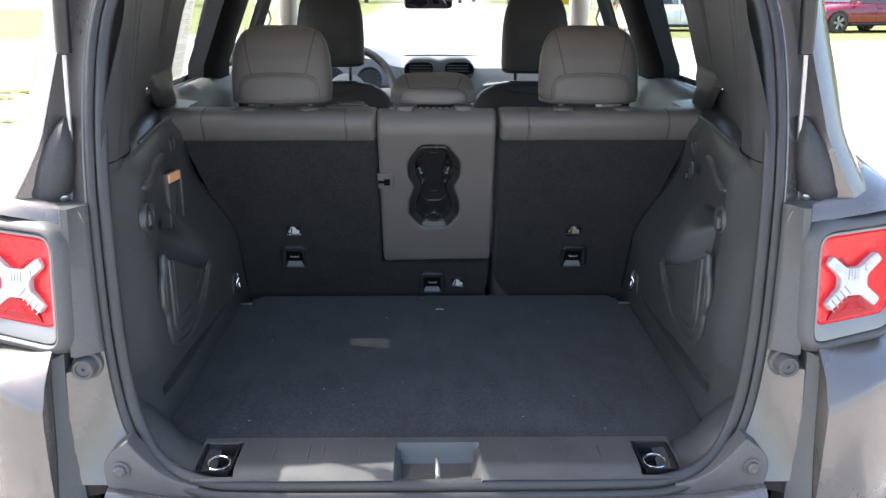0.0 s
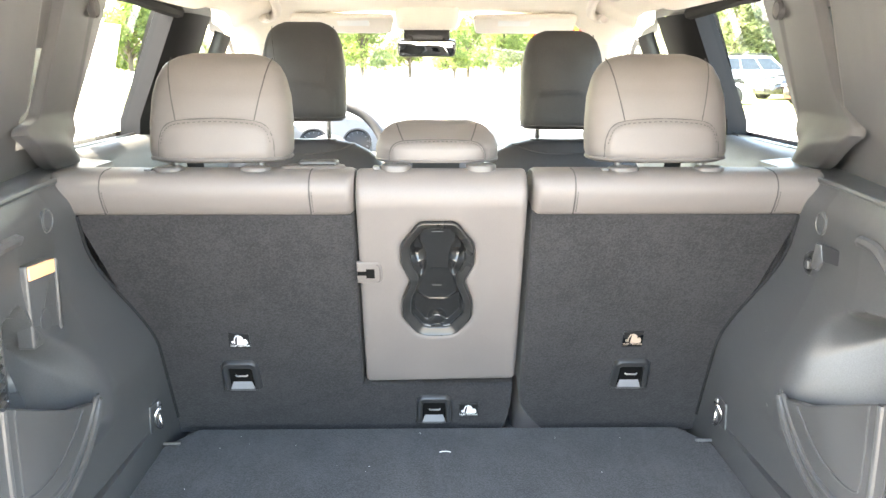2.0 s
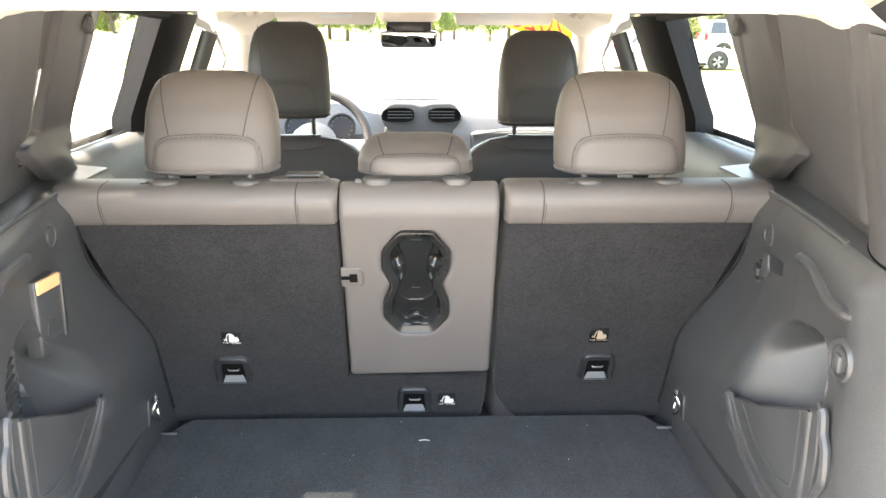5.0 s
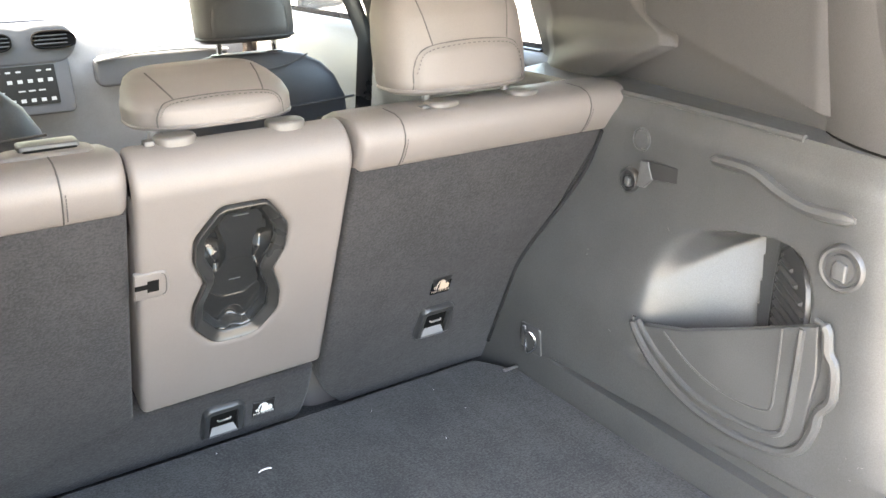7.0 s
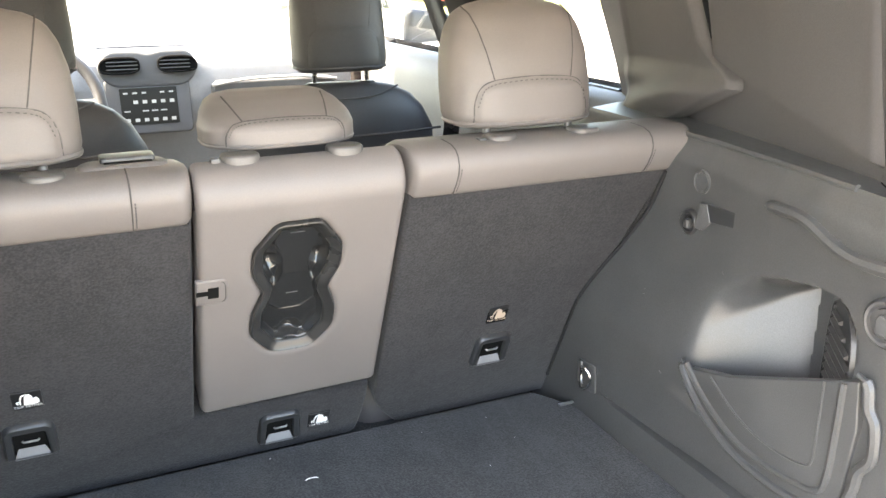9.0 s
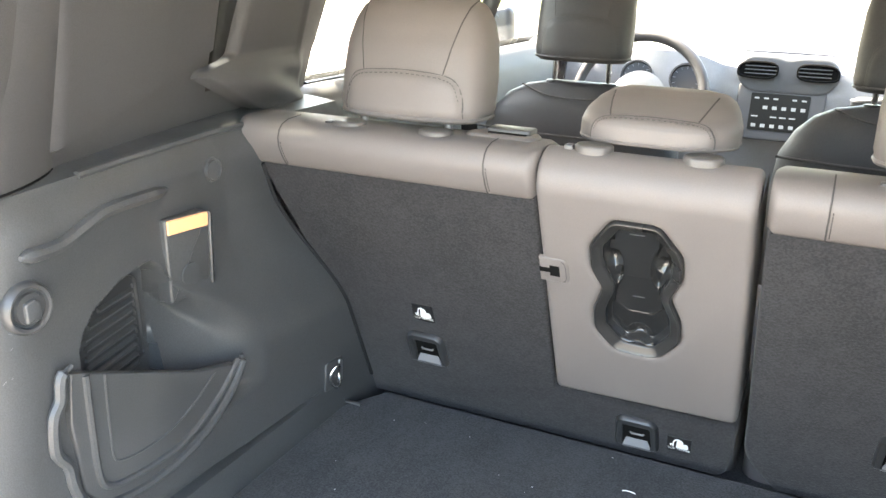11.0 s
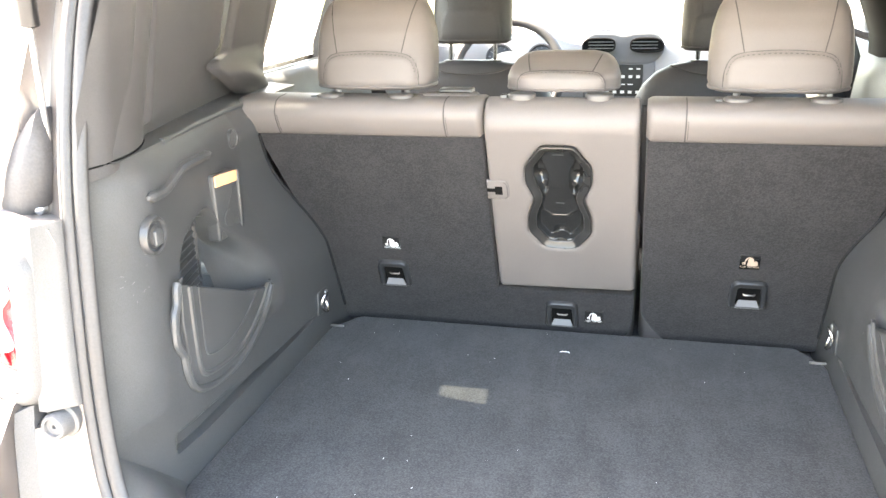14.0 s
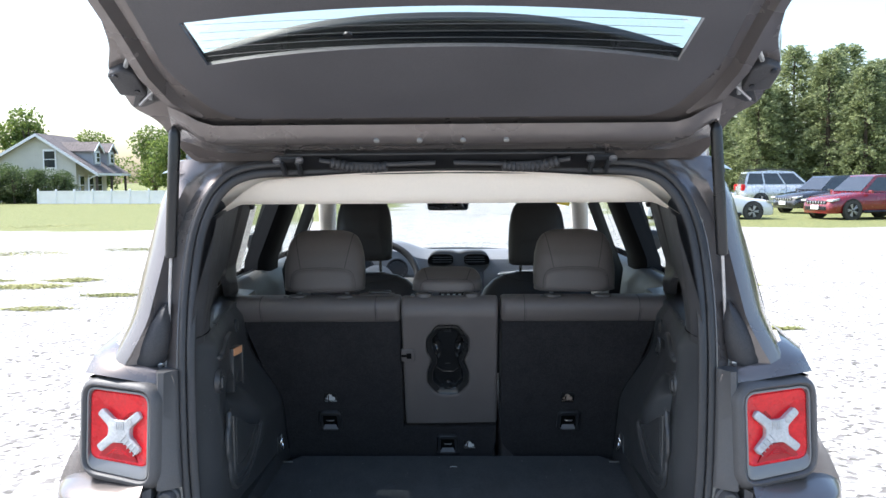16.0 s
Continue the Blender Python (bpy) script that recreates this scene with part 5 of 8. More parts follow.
        pane = part("side_window", fl(bm), PRIVACY if y0 < 0.6 else GLASS, suv, "dark tinted quarter window pane" if y0 < 0.6 else "clear side window pane")
        pane.visible_shadow = y0 < 0.6
    # door frame and the bar between the doors
    bm = bmesh.new()
    loft(bm, [[V(upper_x(1.5, z) + a, y, z) for a, y in ((-0.028, 1.515), (-0.034, 1.56), (-0.034, 1.68), (-0.020, 1.715), (0.050, 1.72), (0.050, 1.475), (-0.004, 1.460), (-0.018, 1.48))] for z in (1.10, 1.25, 1.4, 1.46, 1.505)])
    part("centre_pillar", fl(bm), MATT_BLACK, suv, "black trim of the pillar between the doors")
    bm = bmesh.new()
    tube(bm, [(upper_x(y, liner_z(0.55, y) - 0.016) - 0.004, y, liner_z(0.55, y) - 0.016) for y in (1.02, 1.12, 1.24, 1.36, 1.48)], 0.016, 8)
    part("window_frame", fl(bm), MATT_BLACK, suv, "black upper frame of the door window")
    bm = bmesh.new()
    tube(bm, [(upper_x(1.6, 1.46) - 0.10, 1.60, 1.46), (upper_x(1.6, 1.2) - 0.10, 1.59, 1.2), (0.58, 1.56, 0.75)], 0.022, 8, squash=0.12)
    part("seat_belt", fl(bm), BLACK, suv, "black front seat belt webbing")
    bm = bmesh.new()
    card = [(0.76, 1.205), (0.735, 1.214), (0.712, 1.212), (0.692, 1.196), (0.672, 1.150), (0.662, 1.06), (0.658, 0.95), (0.650, 0.80), (0.76, 0.80)]
    loft(bm, [[V(x + (0.05 if k in (0, 9) else 0.0), y, z) for x, z in card] for k, y in enumerate((0.94, 0.965, 1.1, 1.3, 1.5, 1.7, 1.9, 2.1, 2.4, 2.5))])
    bm_seal = bmesh.new()
    tube(bm_seal, [(upper_x(y, 1.21) + 0.004, y, 1.212) for y in (1.045, 1.15, 1.3, 1.49)], 0.007, 8)
    part("window_seal", fl(bm_seal), BLACK, suv, "black rubber seal at the foot of the door window")
    part("door_card", fl(bm), DOOR_TRIM, suv, "dark door trim below the windows")
    bm = bmesh.new()
    slab(bm, rounded([(-0.09, -0.06), (0.08, -0.05), (0.09, 0.04), (-0.08, 0.065)], 0.03), -0.03, 0.03, 0.02, Matrix.Translation((0.93, 2.45, 1.25)) @ Matrix(((1, 0, 0, 0), (0, 0, -1, 0), (0, 1, 0, 0), (0, 0, 0, 1))), back=True)
    part("door_mirror", fl(bm), BLACK, suv, "black door mirror housing")
    # windscreen pillar
    bm = bmesh.new()
    tube(bm, curve_pts([(0.545, 2.06, 1.55), (0.60, 2.35, 1.43), (0.66, 2.75, 1.26), (0.68, 2.95, 1.16)], 4), 0.042, 10)
    part("windscreen_pillar", fl(bm), LINER_PLASTIC, suv, "pale windscreen pillar trim")

    # tail lamp: dark frame, silver inner frame, red lens, clear cross
    c = V(0.689, 0.074, 1.02)
    ax = V(0.152, 0.045, 0).normalized()
    az = V(0, 0.12, 1.0)
    az = (az - ax * az.dot(ax)).normalized()
    an = ax.cross(az)
    if an.y > 0:
        an = -an
    L = Matrix(((ax.x, az.x, an.x, c.x), (ax.y, az.y, an.y, c.y), (ax.z, az.z, an.z, c.z), (0, 0, 0, 1)))
    bm = bmesh.new()
    of = rounded([(-0.096, -0.114), (0.092, -0.098), (0.098, 0.108), (-0.092, 0.100)], 0.044, 8)
    loft(bm, [ring3(inset(of, -0.010), -0.07, L), ring3(inset(of, -0.007), -0.012, L), ring3(inset(of, -0.003), 0.004, L), ring3(inset(of, 0.003), 0.0125, L), ring3(inset(of, 0.009), 0.0145, L), ring3(inset(of, 0.0125), 0.012, L), ring3(inset(of, 0.0145), 0.004, L)], cap1=False)
    lamp = part("tail_lamp", fl(bm), CLADDING, suv, "square red tail lamp with a clear cross in a grey frame", sharp=50)
    bm = bmesh.new()
    inn = inset(of, 0.0145)
    lens = rounded([(-0.074, -0.070), (0.073, -0.061), (0.077, 0.086), (-0.072, 0.078)], 0.022, 8)
    loft(bm, [ring3(inn, 0.005, L), ring3(inset(inn, 0.002), 0.009, L), ring3(inset(inn, 0.006), 0.009, L), ring3(lens, 0.001, L), ring3(lens, -0.01, L)], cap0=False, cap1=False)
    part("silver_surround", fl(bm), LAMP_SILVER, lamp, "silver inner surround")
    bm = bmesh.new()

    def lens_ring(d, n):
        return ring3(inset(lens, d), n, L)

    loft(bm, [lens_ring(0.0, -0.008), lens_ring(0.0, 0.0005), lens_ring(0.004, 0.0025), lens_ring(0.02, -0.002), lens_ring(0.04, -0.006)], cap0=False)
    part("red_lens", fl(bm), RED_LENS, lamp, "glossy red lens", sharp=25)
    for (x0, y0), (x1, y1) in (((-0.062, -0.062), (0.062, -0.055)),):
        bm = bmesh.new()
        sgn = 1 if y0 < 0 else -1
        slab(bm, [(x0 + 0.012, y0), (x1 - 0.012, y1), (x1 - 0.038, y1 + sgn * 0.034), (x0 + 0.038, y0 + sgn * 0.034)], -0.006, 0.0035, 0.0015, L)
        part("lens_facet", fl(bm), RED_DEEP, lamp)
    for k in range(4):
        bm = bmesh.new()
        w = 0.030 - 0.005 * k
        tube(bm, [L @ V(-w, -0.052 + 0.002 * k, 0.0042), L @ V(-w + 0.008, -0.040 + 0.004 * k - 0.006, 0.0042), L @ V(w - 0.008, -0.040 + 0.004 * k - 0.006, 0.0042), L @ V(w, -0.052 + 0.002 * k, 0.0042)], 0.0006, 4)
        part("lens_line", fl(bm), RED_LENS, lamp)
    arms = []
    for q in range(4):
        a = radians(45 + 90 * q) + (0.06 if q % 2 else -0.06)
        n1 = (math.cos(a + math.pi / 2), math.sin(a + math.pi / 2))
        for rr, ww in ((0.027, -0.0100), (0.066, -0.0092), (0.066, 0.0092), (0.027, 0.0100)):
            arms.append((rr * math.cos(a) * 1.02 + ww * n1[0], rr * math.sin(a) * 0.92 + ww * n1[1]))
    cross = rounded(arms, 0.006, 4)
    bm = bmesh.new()
    slab(bm, cross, -0.006, 0.006, 0.003, L)
    xl = part("clear_cross", fl(bm), CLEAR_LENS, lamp, "clear cross-shaped lens")
    for k in range(5):
        bm = bmesh.new()
        x = -0.046 + 0.008 * k
        tube(bm, [L @ V(x - 0.006, x * 0.9 + 0.007, 0.0062), L @ V(x + 0.007, x * 0.9 - 0.006, 0.0062)], 0.0014, 5)
        part("lens_rib", fl(bm), STEEL, xl)
    for k in range(4):
        bm = bmesh.new()
        tube(bm, [L @ V(-0.012 + 0.006 * k, 0.004, 0.0062), L @ V(-0.012 + 0.006 * k, 0.022, 0.0062)], 0.001, 5)
        part("lens_rib", fl(bm), STEEL, xl)
    bm = bmesh.new()
    lathe(bm, [(0.007, 0.004), (0.0065, 0.0075), (0.003, 0.0075), (0.001, 0.0065)], L @ Matrix.Translation((0.026 * s, 0.022, 0)), 14)
    part("bulb", fl(bm), STEEL, xl)
    # cladding between the lamp and the opening
    bm = bmesh.new()
    rows = []
    for k in range(15):
        z = 0.903 + 0.243 * k / 14
        e = edge_at(z)
        out = 0.007 * ease((z - 0.903) / 0.004)
        rows.append([V(e.x + 0.010, e.y + 0.004, z), V(e.x + 0.012, e.y - 0.006 - out, z), V(e.x + 0.016, e.y - 0.010 - out, z), V(0.590, 0.052 + 0.12 * (z - 1.02), z), V(0.602, 0.052 + 0.12 * (z - 1.02), z), V(0.610, 0.066 + 0.12 * (z - 1.02), z), V(0.618, 0.13, z)])
    loft(bm, rows)
    part("lamp_cladding", fl(bm), CLADDING, suv, "grey plastic cover between lamp and opening", sharp=50)
    # shoulder above the lamp
    bm = bmesh.new()
    loft(bm, [[V(x, y, z) for x, y, z in row] for row in (
        [(0.575, 0.090, 1.118), (0.62, 0.074, 1.122), (0.70, 0.078, 1.135), (0.775, 0.110, 1.138), (0.80, 0.20, 1.125), (0.825, 0.34, 1.118)],
        [(0.578, 0.085, 1.138), (0.62, 0.080, 1.145), (0.70, 0.098, 1.160), (0.765, 0.130, 1.168), (0.79, 0.22, 1.17), (0.81, 0.36, 1.175)],
        [(0.585, 0.15, 1.142), (0.625, 0.15, 1.150), (0.69, 0.16, 1.168), (0.735, 0.18, 1.19), (0.755, 0.26, 1.20), (0.77, 0.38, 1.21)])], closed=False)
    part("lamp_shoulder", fl(bm), PAINT, suv, sharp=60)
    # rubber stop and its bolt, bumper pad and bolt
    bm = bmesh.new()
    mk = Matrix.Translation((0.586, 0.062, 0.880)) @ Matrix.Rotation(radians(90), 4, "X")
    lathe(bm, [(0.026, -0.012), (0.025, 0.004), (0.020, 0.006), (0.0185, 0.022), (0.0165, 0.0255), (0.0125, 0.0255), (0.0115, 0.022), (0.003, 0.022), (0.0025, 0.018), (0.0005, 0.018)], mk, 28)
    part("rubber_stop", fl(bm), CLADDING, suv, "round grey rubber gate stop")
    MB = Matrix(((1, 0, 0, 0), (0, 0, -1, 0), (0, 1, 0, 0), (0, 0, 0, 1)))
    bm = bmesh.new()
    slab(bm, rounded([(0.400, 0.640), (0.538, 0.636), (0.552, 0.690), (0.556, 0.726), (0.541, 0.751), (0.512, 0.772), (0.491, 0.744), (0.463, 0.712), (0.433, 0.694), (0.400, 0.687)], [0.002, 0.01, 0.02, 0.02, 0.012, 0.004, 0.02, 0.02, 0.02, 0.002]), -0.030, 0.006, 0.003, MB)
    pad = part("corner_pad", fl(bm), CLADDING, suv, "grey plastic corner pad")
    bm = bmesh.new()
    lathe(bm, [(0.016, 0.0), (0.016, 0.003), (0.011, 0.0035), (0.0105, 0.009), (0.006, 0.011), (0.0005, 0.0095)], Matrix.Translation((0.526, -0.006, 0.720)) @ Matrix.Rotation(radians(90), 4, "X"), 20)
    part("bolt", fl(bm), CLADDING, pad)
    # dark gap strip beside the bumper
    bm = bmesh.new()
    rows = []
    for z in (0.905, 0.88, 0.84, 0.80, 0.74, 0.68, 0.62, 0.56):
        x0 = interp(z, [0.56, 0.66, 0.74, 0.876, 0.905], [0.578, 0.590, 0.606, 0.616, 0.617])
        y = interp(z, [0.56, 0.66, 0.74, 0.876, 0.905], [-0.020, 0.0, 0.018, 0.037, 0.045])
        rows.append([V(x0, y + 0.05, z), V(x0, y + 0.002, z), V(x0 + 0.003, y, z), V(0.627, y - 0.022, z), V(0.632, y - 0.018, z), V(0.632, y + 0.05, z)])
    loft(bm, rows)
    part("gap_strip", fl(bm), CLADDING, suv)
    # return of the quarter panel behind the lamp
    bm = bmesh.new()
    loft(bm, [[V(min(0.778, side_x(0.20, z) - 0.02), 0.112, z), V(min(0.795, side_x(0.20, z) - 0.006), 0.118, z), V(max(side_x(0.20, z) - 0.004, 0.5 * (0.80 + side_x(0.20, z))), 0.145, z), V(side_x(0.20, z) + 0.006, 0.20, z), V(side_x(0.30, z) + 0.005, 0.30, z)] for z in [0.872 + 0.25 * k / 10 for k in range(11)]], closed=False)
    part("quarter_return", fl(bm), PAINT, suv, sharp=60)
    # gas strut
    bm = bmesh.new()
    b, t = V(0.609, 0.150, 1.158), V(0.560, 0.10, 1.660)
    tube(bm, [b, b.lerp(t, 0.47)], 0.004, 10)
    rod = part("strut_rod", fl(bm), STEEL, suv, "gas strut holding the liftgate")
    bm = bmesh.new()
    tube(bm, [b.lerp(t, 0.45), b.lerp(t, 0.455), b.lerp(t, 0.47), b.lerp(t, 0.97), b.lerp(t, 0.985), t], [0.009, 0.0125, 0.0125, 0.0125, 0.010, 0.006], 12)
    part("strut_barrel", fl(bm), BLACK, rod)
    bm = bmesh.new()
    rbox(bm, (b.x, b.y, b.z + 0.004), (0.024, 0.022, 0.03), 0.005)
    part("strut_end", fl(bm), BLACK, rod)
    bm = bmesh.new()
    lathe(bm, [(0.008, 0), (0.008, 0.01), (0.004, 0.014), (0.0005, 0.015)], Matrix.Translation((b.x - 0.022 + 0.03, b.y - 0.02, b.z - 0.004)) @ Matrix.Rotation(radians(90), 4, "X"), 12)
    part("ball_stud", fl(bm), STEEL, rod)
    # soft block beside the strut
    bm = bmesh.new()
    loft(bm, [[V(x, y + dy, z) for x, y in ((x0, 0.12), (x0 + 0.3 * (x1 - x0), 0.105), (x1 - 0.008, 0.108), (x1, 0.125), (x1 - 0.004, 0.20), (x0, 0.20))] for z, x0, x1, dy in ((1.134, 0.638, 0.660, 0.006), (1.142, 0.624, 0.667, 0.0), (1.160, 0.606, 0.670, 0.0), (1.205, 0.598, 0.664, 0.004), (1.240, 0.597, 0.642, 0.012), (1.270, 0.597, 0.622, 0.02), (1.282, 0.600, 0.614, 0.03))])
    part("seal_block", fl(bm), FOAM, suv, "dark foam seal block", sharp=60)

# weatherstrip round the opening: a hollow bulb outside, a flap over the trim inside
full = EDGE + [V(-p.x, p.y, p.z) for p in EDGE[::-1][1:-1]]
mid = sum(full, V(0, 0, 0)) / len(full)
BULB = [(0.004, -0.010), (0.011, -0.009), (0.0135, -0.002), (0.0125, 0.003), (0.008, 0.0065), (0.002, 0.0068), (-0.003, 0.004), (-0.005, -0.002)]
FLAP = [(-0.003, -0.004), (-0.0045, 0.001), (-0.008, 0.0042), (-0.014, 0.0046), (-0.020, 0.0028), (-0.0245, -0.001), (-0.024, -0.005), (-0.013, -0.006)]


def along_opening(profile):
    rings = []
    for i, p in enumerate(full):
        t = (full[(i + 1) % len(full)] - full[i - 1]).normalized()
        o = p - mid
        o = (o - t * o.dot(t)).normalized()
        r = t.cross(o).normalized()
        if r.y > 0:
            r = -r
        o = t.cross(r)
        if o.dot(p - mid) < 0:
            o = -o
        rings.append([p + o * a + r * b for a, b in profile])
    bm = bmesh.new()
    loft(bm, rings + [rings[0]], cap0=False, cap1=False)
    return bm


strip = part("weatherstrip", along_opening(BULB), RUBBER, suv, "black rubber weatherstrip round the opening", sharp=70)
part("seal_lip", along_opening(FLAP), RUBBER, strip, sharp=70)
# painted sill below the strip and the bumper top
bm = bmesh.new()
grid(bm, lambda u, v: V((u - 0.5) * 1.10, interp(v, [0, 0.12, 0.3, 0.42, 0.6, 0.75, 1], [-0.008, -0.020, -0.034, -0.040, -0.062, -0.068, -0.135]), interp(v, [0, 0.12, 0.3, 0.42, 0.6, 0.75, 1], [0.668, 0.664, 0.648, 0.652, 0.650, 0.640, 0.634]) + 0.02 * ease((abs(u - 0.5) - 0.40) / 0.1)), 40, 24)
part("sill_panel", bm, PAINT, suv, "glossy painted sill below the opening", sharp=60)
for x in (-0.36, -0.20, 0.0, 0.11, 0.34):
    bm = bmesh.new()
    rbox(bm, (x, -0.072, 0.642), (0.022, 0.012, 0.006), 0.002)
    part("sill_clip", bm, BLACK, suv)
bm = bmesh.new()
rings = []
for k in range(25):
    x = -0.600 + 1.2 * k / 24
    y = -0.145 + 0.075 * (abs(x) / 0.6) ** 2.2
    rings.append([V(x, y + o, z) for o, z in ((0.11, 0.630), (0.05, 0.632), (0.012, 0.632), (0.0, 0.624), (-0.010, 0.58), (-0.014, 0.52), (0.0, 0.45), (0.05, 0.40), (0.10, 0.38))])
loft(bm, rings, closed=False)
part("rear_bumper", bm, PAINT, suv, "granite-grey rear bumper", sharp=50)
for s in SIDES:
    fl = (lambda b: b) if s > 0 else flip
    bm = bmesh.new()
    outer = curve_pts([(0.628, -0.030, 0), (0.67, -0.024, 0), (0.72, -0.008, 0), (0.775, 0.024, 0), (0.828, 0.075, 0), (0.868, 0.19, 0), (0.888, 0.34, 0), (0.893, 0.46, 0)], 5)
    inner = curve_pts([(0.628, 0.08, 0), (0.66, 0.12, 0), (0.70, 0.14, 0), (0.74, 0.16, 0), (0.775, 0.19, 0), (0.80, 0.26, 0), (0.81, 0.36, 0), (0.82, 0.46, 0)], 5)
    rings = []
    for k, (p, q) in enumerate(zip(outer, inner)):
        crease = interp(p.x, [0.628, 0.70, 0.78, 0.84, 0.89], [0.842, 0.872, 0.885, 0.888, 0.89])
        d = (q - p).normalized()
        rings.append([q + V(0, 0, 0.926), q.lerp(p, 0.5) + V(0, 0, 0.916), q.lerp(p, 0.82) + V(0, 0, 0.5 * (0.912 + crease)), p + d * 0.006 + V(0, 0, crease + 0.004), p + V(0, 0, crease - 0.004), p - d * 0.003 + V(0, 0, crease - 0.03), p - d * 0.004 + V(0, 0, 0.72), p + V(0, 0, 0.60), p + d * 0.012 + V(0, 0, 0.48), p + d * 0.05 + V(0, 0, 0.38), q + V(0, 0, 0.38)])
    loft(bm, rings)
    part("bumper_corner", fl(bm), PAINT, suv, "granite-grey bumper corner below the lamp", sharp=40)
# roof, bonnet, windscreen
bm = bmesh.new()
grid(bm, lambda u, v: V((v - 0.5) * 2 * 0.64, 0.235 + 1.9 * u, interp(0.235 + 1.9 * u, [0.2, 0.3, 0.6, 1.1, 1.7, 2.15], [1.615, 1.64, 1.665, 1.685, 1.67, 1.58]) - 0.06 * abs(2 * v - 1) ** 3), 24, 16)
part("roof", bm, PAINT, suv)
bm = bmesh.new()
grid(bm, lambda u, v: V((v - 0.5) * 1.24, 0.222 + 0.02 * u, 1.588 + 0.03 * u - 0.03 * abs(2 * v - 1) ** 4), 2, 24)
part("roof_header", bm, PAINT, suv)
bm = bmesh.new()
grid(bm, lambda u, v: V((v - 0.5) * 2 * (0.58 + 0.12 * u), 2.10 + 0.90 * u + 0.05 * (1 - (2 * v - 1) ** 2) * u, 1.548 - 0.378 * u - 0.02 * (2 * v - 1) ** 2), 10, 14)
ws = part("windscreen", bm, GLASS, suv, "clear windscreen")
ws.visible_shadow = False
bm = bmesh.new()
tube(bm, [(0.70 * q, 3.02 - 0.05 * q * q, 1.163 - 0.05 * q * q) for q in [-1 + k / 12 for k in range(25)]], 0.010, 8)
part("windscreen_seal", bm, BLACK, suv, "black band along the foot of the windscreen")
bm = bmesh.new()
grid(bm, lambda u, v: V((v - 0.5) * 2 * (0.76 - 0.04 * u), 2.93 + 1.03 * u, 1.13 - 0.10 * u * u - 0.05 * abs(2 * v - 1) ** 3), 10, 12)
part("bonnet", bm, PAINT, suv)
bm = bmesh.new()
rbox(bm, (0, 3.93, 0.72), (1.62, 0.14, 0.62), 0.06)
part("nose", bm, PAINT, suv)
bm = bmesh.new()
rbox(bm, (0, 2.05, 0.36), (1.56, 3.7, 0.12), 0.03)
part("underbody", bm, BLACK, suv)
for x in (-0.80, 0.80):
    for y in (0.86, 3.43):
        bm = bmesh.new()
        m = Matrix.Translation((x, y, 0.345)) @ Matrix.Rotation(radians(90), 4, "Y")
        lathe(bm, [(0.22, -0.10), (0.33, -0.10), (0.345, -0.07), (0.345, 0.07), (0.33, 0.10), (0.22, 0.10)], m, 36)
        w = part("wheel", bm, RUBBER, suv, "road wheel")
        bm = bmesh.new()
        lathe(bm, [(0.22, -0.09), (0.22, 0.09), (0.19, 0.085), (0.03, 0.06), (0.001, 0.06)], m, 24)
        part("rim", bm, SILVER, w)
# used-car year banner across the windscreen's top edge
bm = bmesh.new()
arc = [(0.27, 1.515), (0.285, 1.495), (0.33, 1.472), (0.40, 1.450), (0.47, 1.434), (0.54, 1.422), (0.548, 1.515)]
slab(bm, arc, -2.27, -2.268, 0.0, Matrix(((1, 0, 0, 0), (0, 0, -1, 0), (0, 1, 0, 0), (0, 0, 0, 1))))
banner = part("windscreen_banner", bm, YELLOW, suv, "yellow year banner with red digits, seen from behind")

digits = bpy.data.curves.new("digits", "FONT")
digits.body, digits.size, digits.align_x = "2020", 0.10, "CENTER"
holder = new("digits_text", digits)
bpy.context.view_layer.update()
text_mesh = bpy.data.meshes.new_from_object(holder.evaluated_get(bpy.context.evaluated_depsgraph_get()))
bpy.data.objects.remove(holder)
bm = bmesh.new()
bm.from_mesh(text_mesh)
moved(bm, bm.verts, Matrix.Translation((0.42, 2.264, 1.462)) @ Matrix.Rotation(radians(11), 4, "Y") @ Matrix(((-1, 0, 0, 0), (0, 0, 1, 0), (0, 1, 0, 0), (0, 0, 0, 1))))
part("digits", bm, RED_INK, banner, "mirrored red digits 2020")

# ---- the open liftgate ----
GA = radians(32)
GATE = Matrix(((1, 0, 0, 0), (0, -math.cos(GA), -math.sin(GA), 0.2), (0, math.sin(GA), -math.cos(GA), 1.60), (0, 0, 0, 1)))
gate_out = [(-0.565, -0.03), (0.565, -0.03), (0.585, 0.03), (0.60, 0.13), (0.638, 0.175), (0.645, 0.30), (0.615, 0.37), (0.60, 0.48), (0.62, 0.62), (0.66, 0.80), (0.62, 0.98), (-0.62, 0.98), (-0.66, 0.80), (-0.62, 0.62), (-0.60, 0.48), (-0.615, 0.37), (-0.645, 0.30), (-0.638, 0.175), (-0.60, 0.13), (-0.585, 0.03)]
gate_out = rounded(gate_out, 0.02, 4)
pane_o = [(0.437 * q, 0.362 - 0.046 * abs(q) ** 2.2) for q in [-1 + k / 10 for k in range(21)]] + [(0.456 * q, 0.461 - 0.036 * q * q) for q in [1 - k / 10 for k in range(21)]]


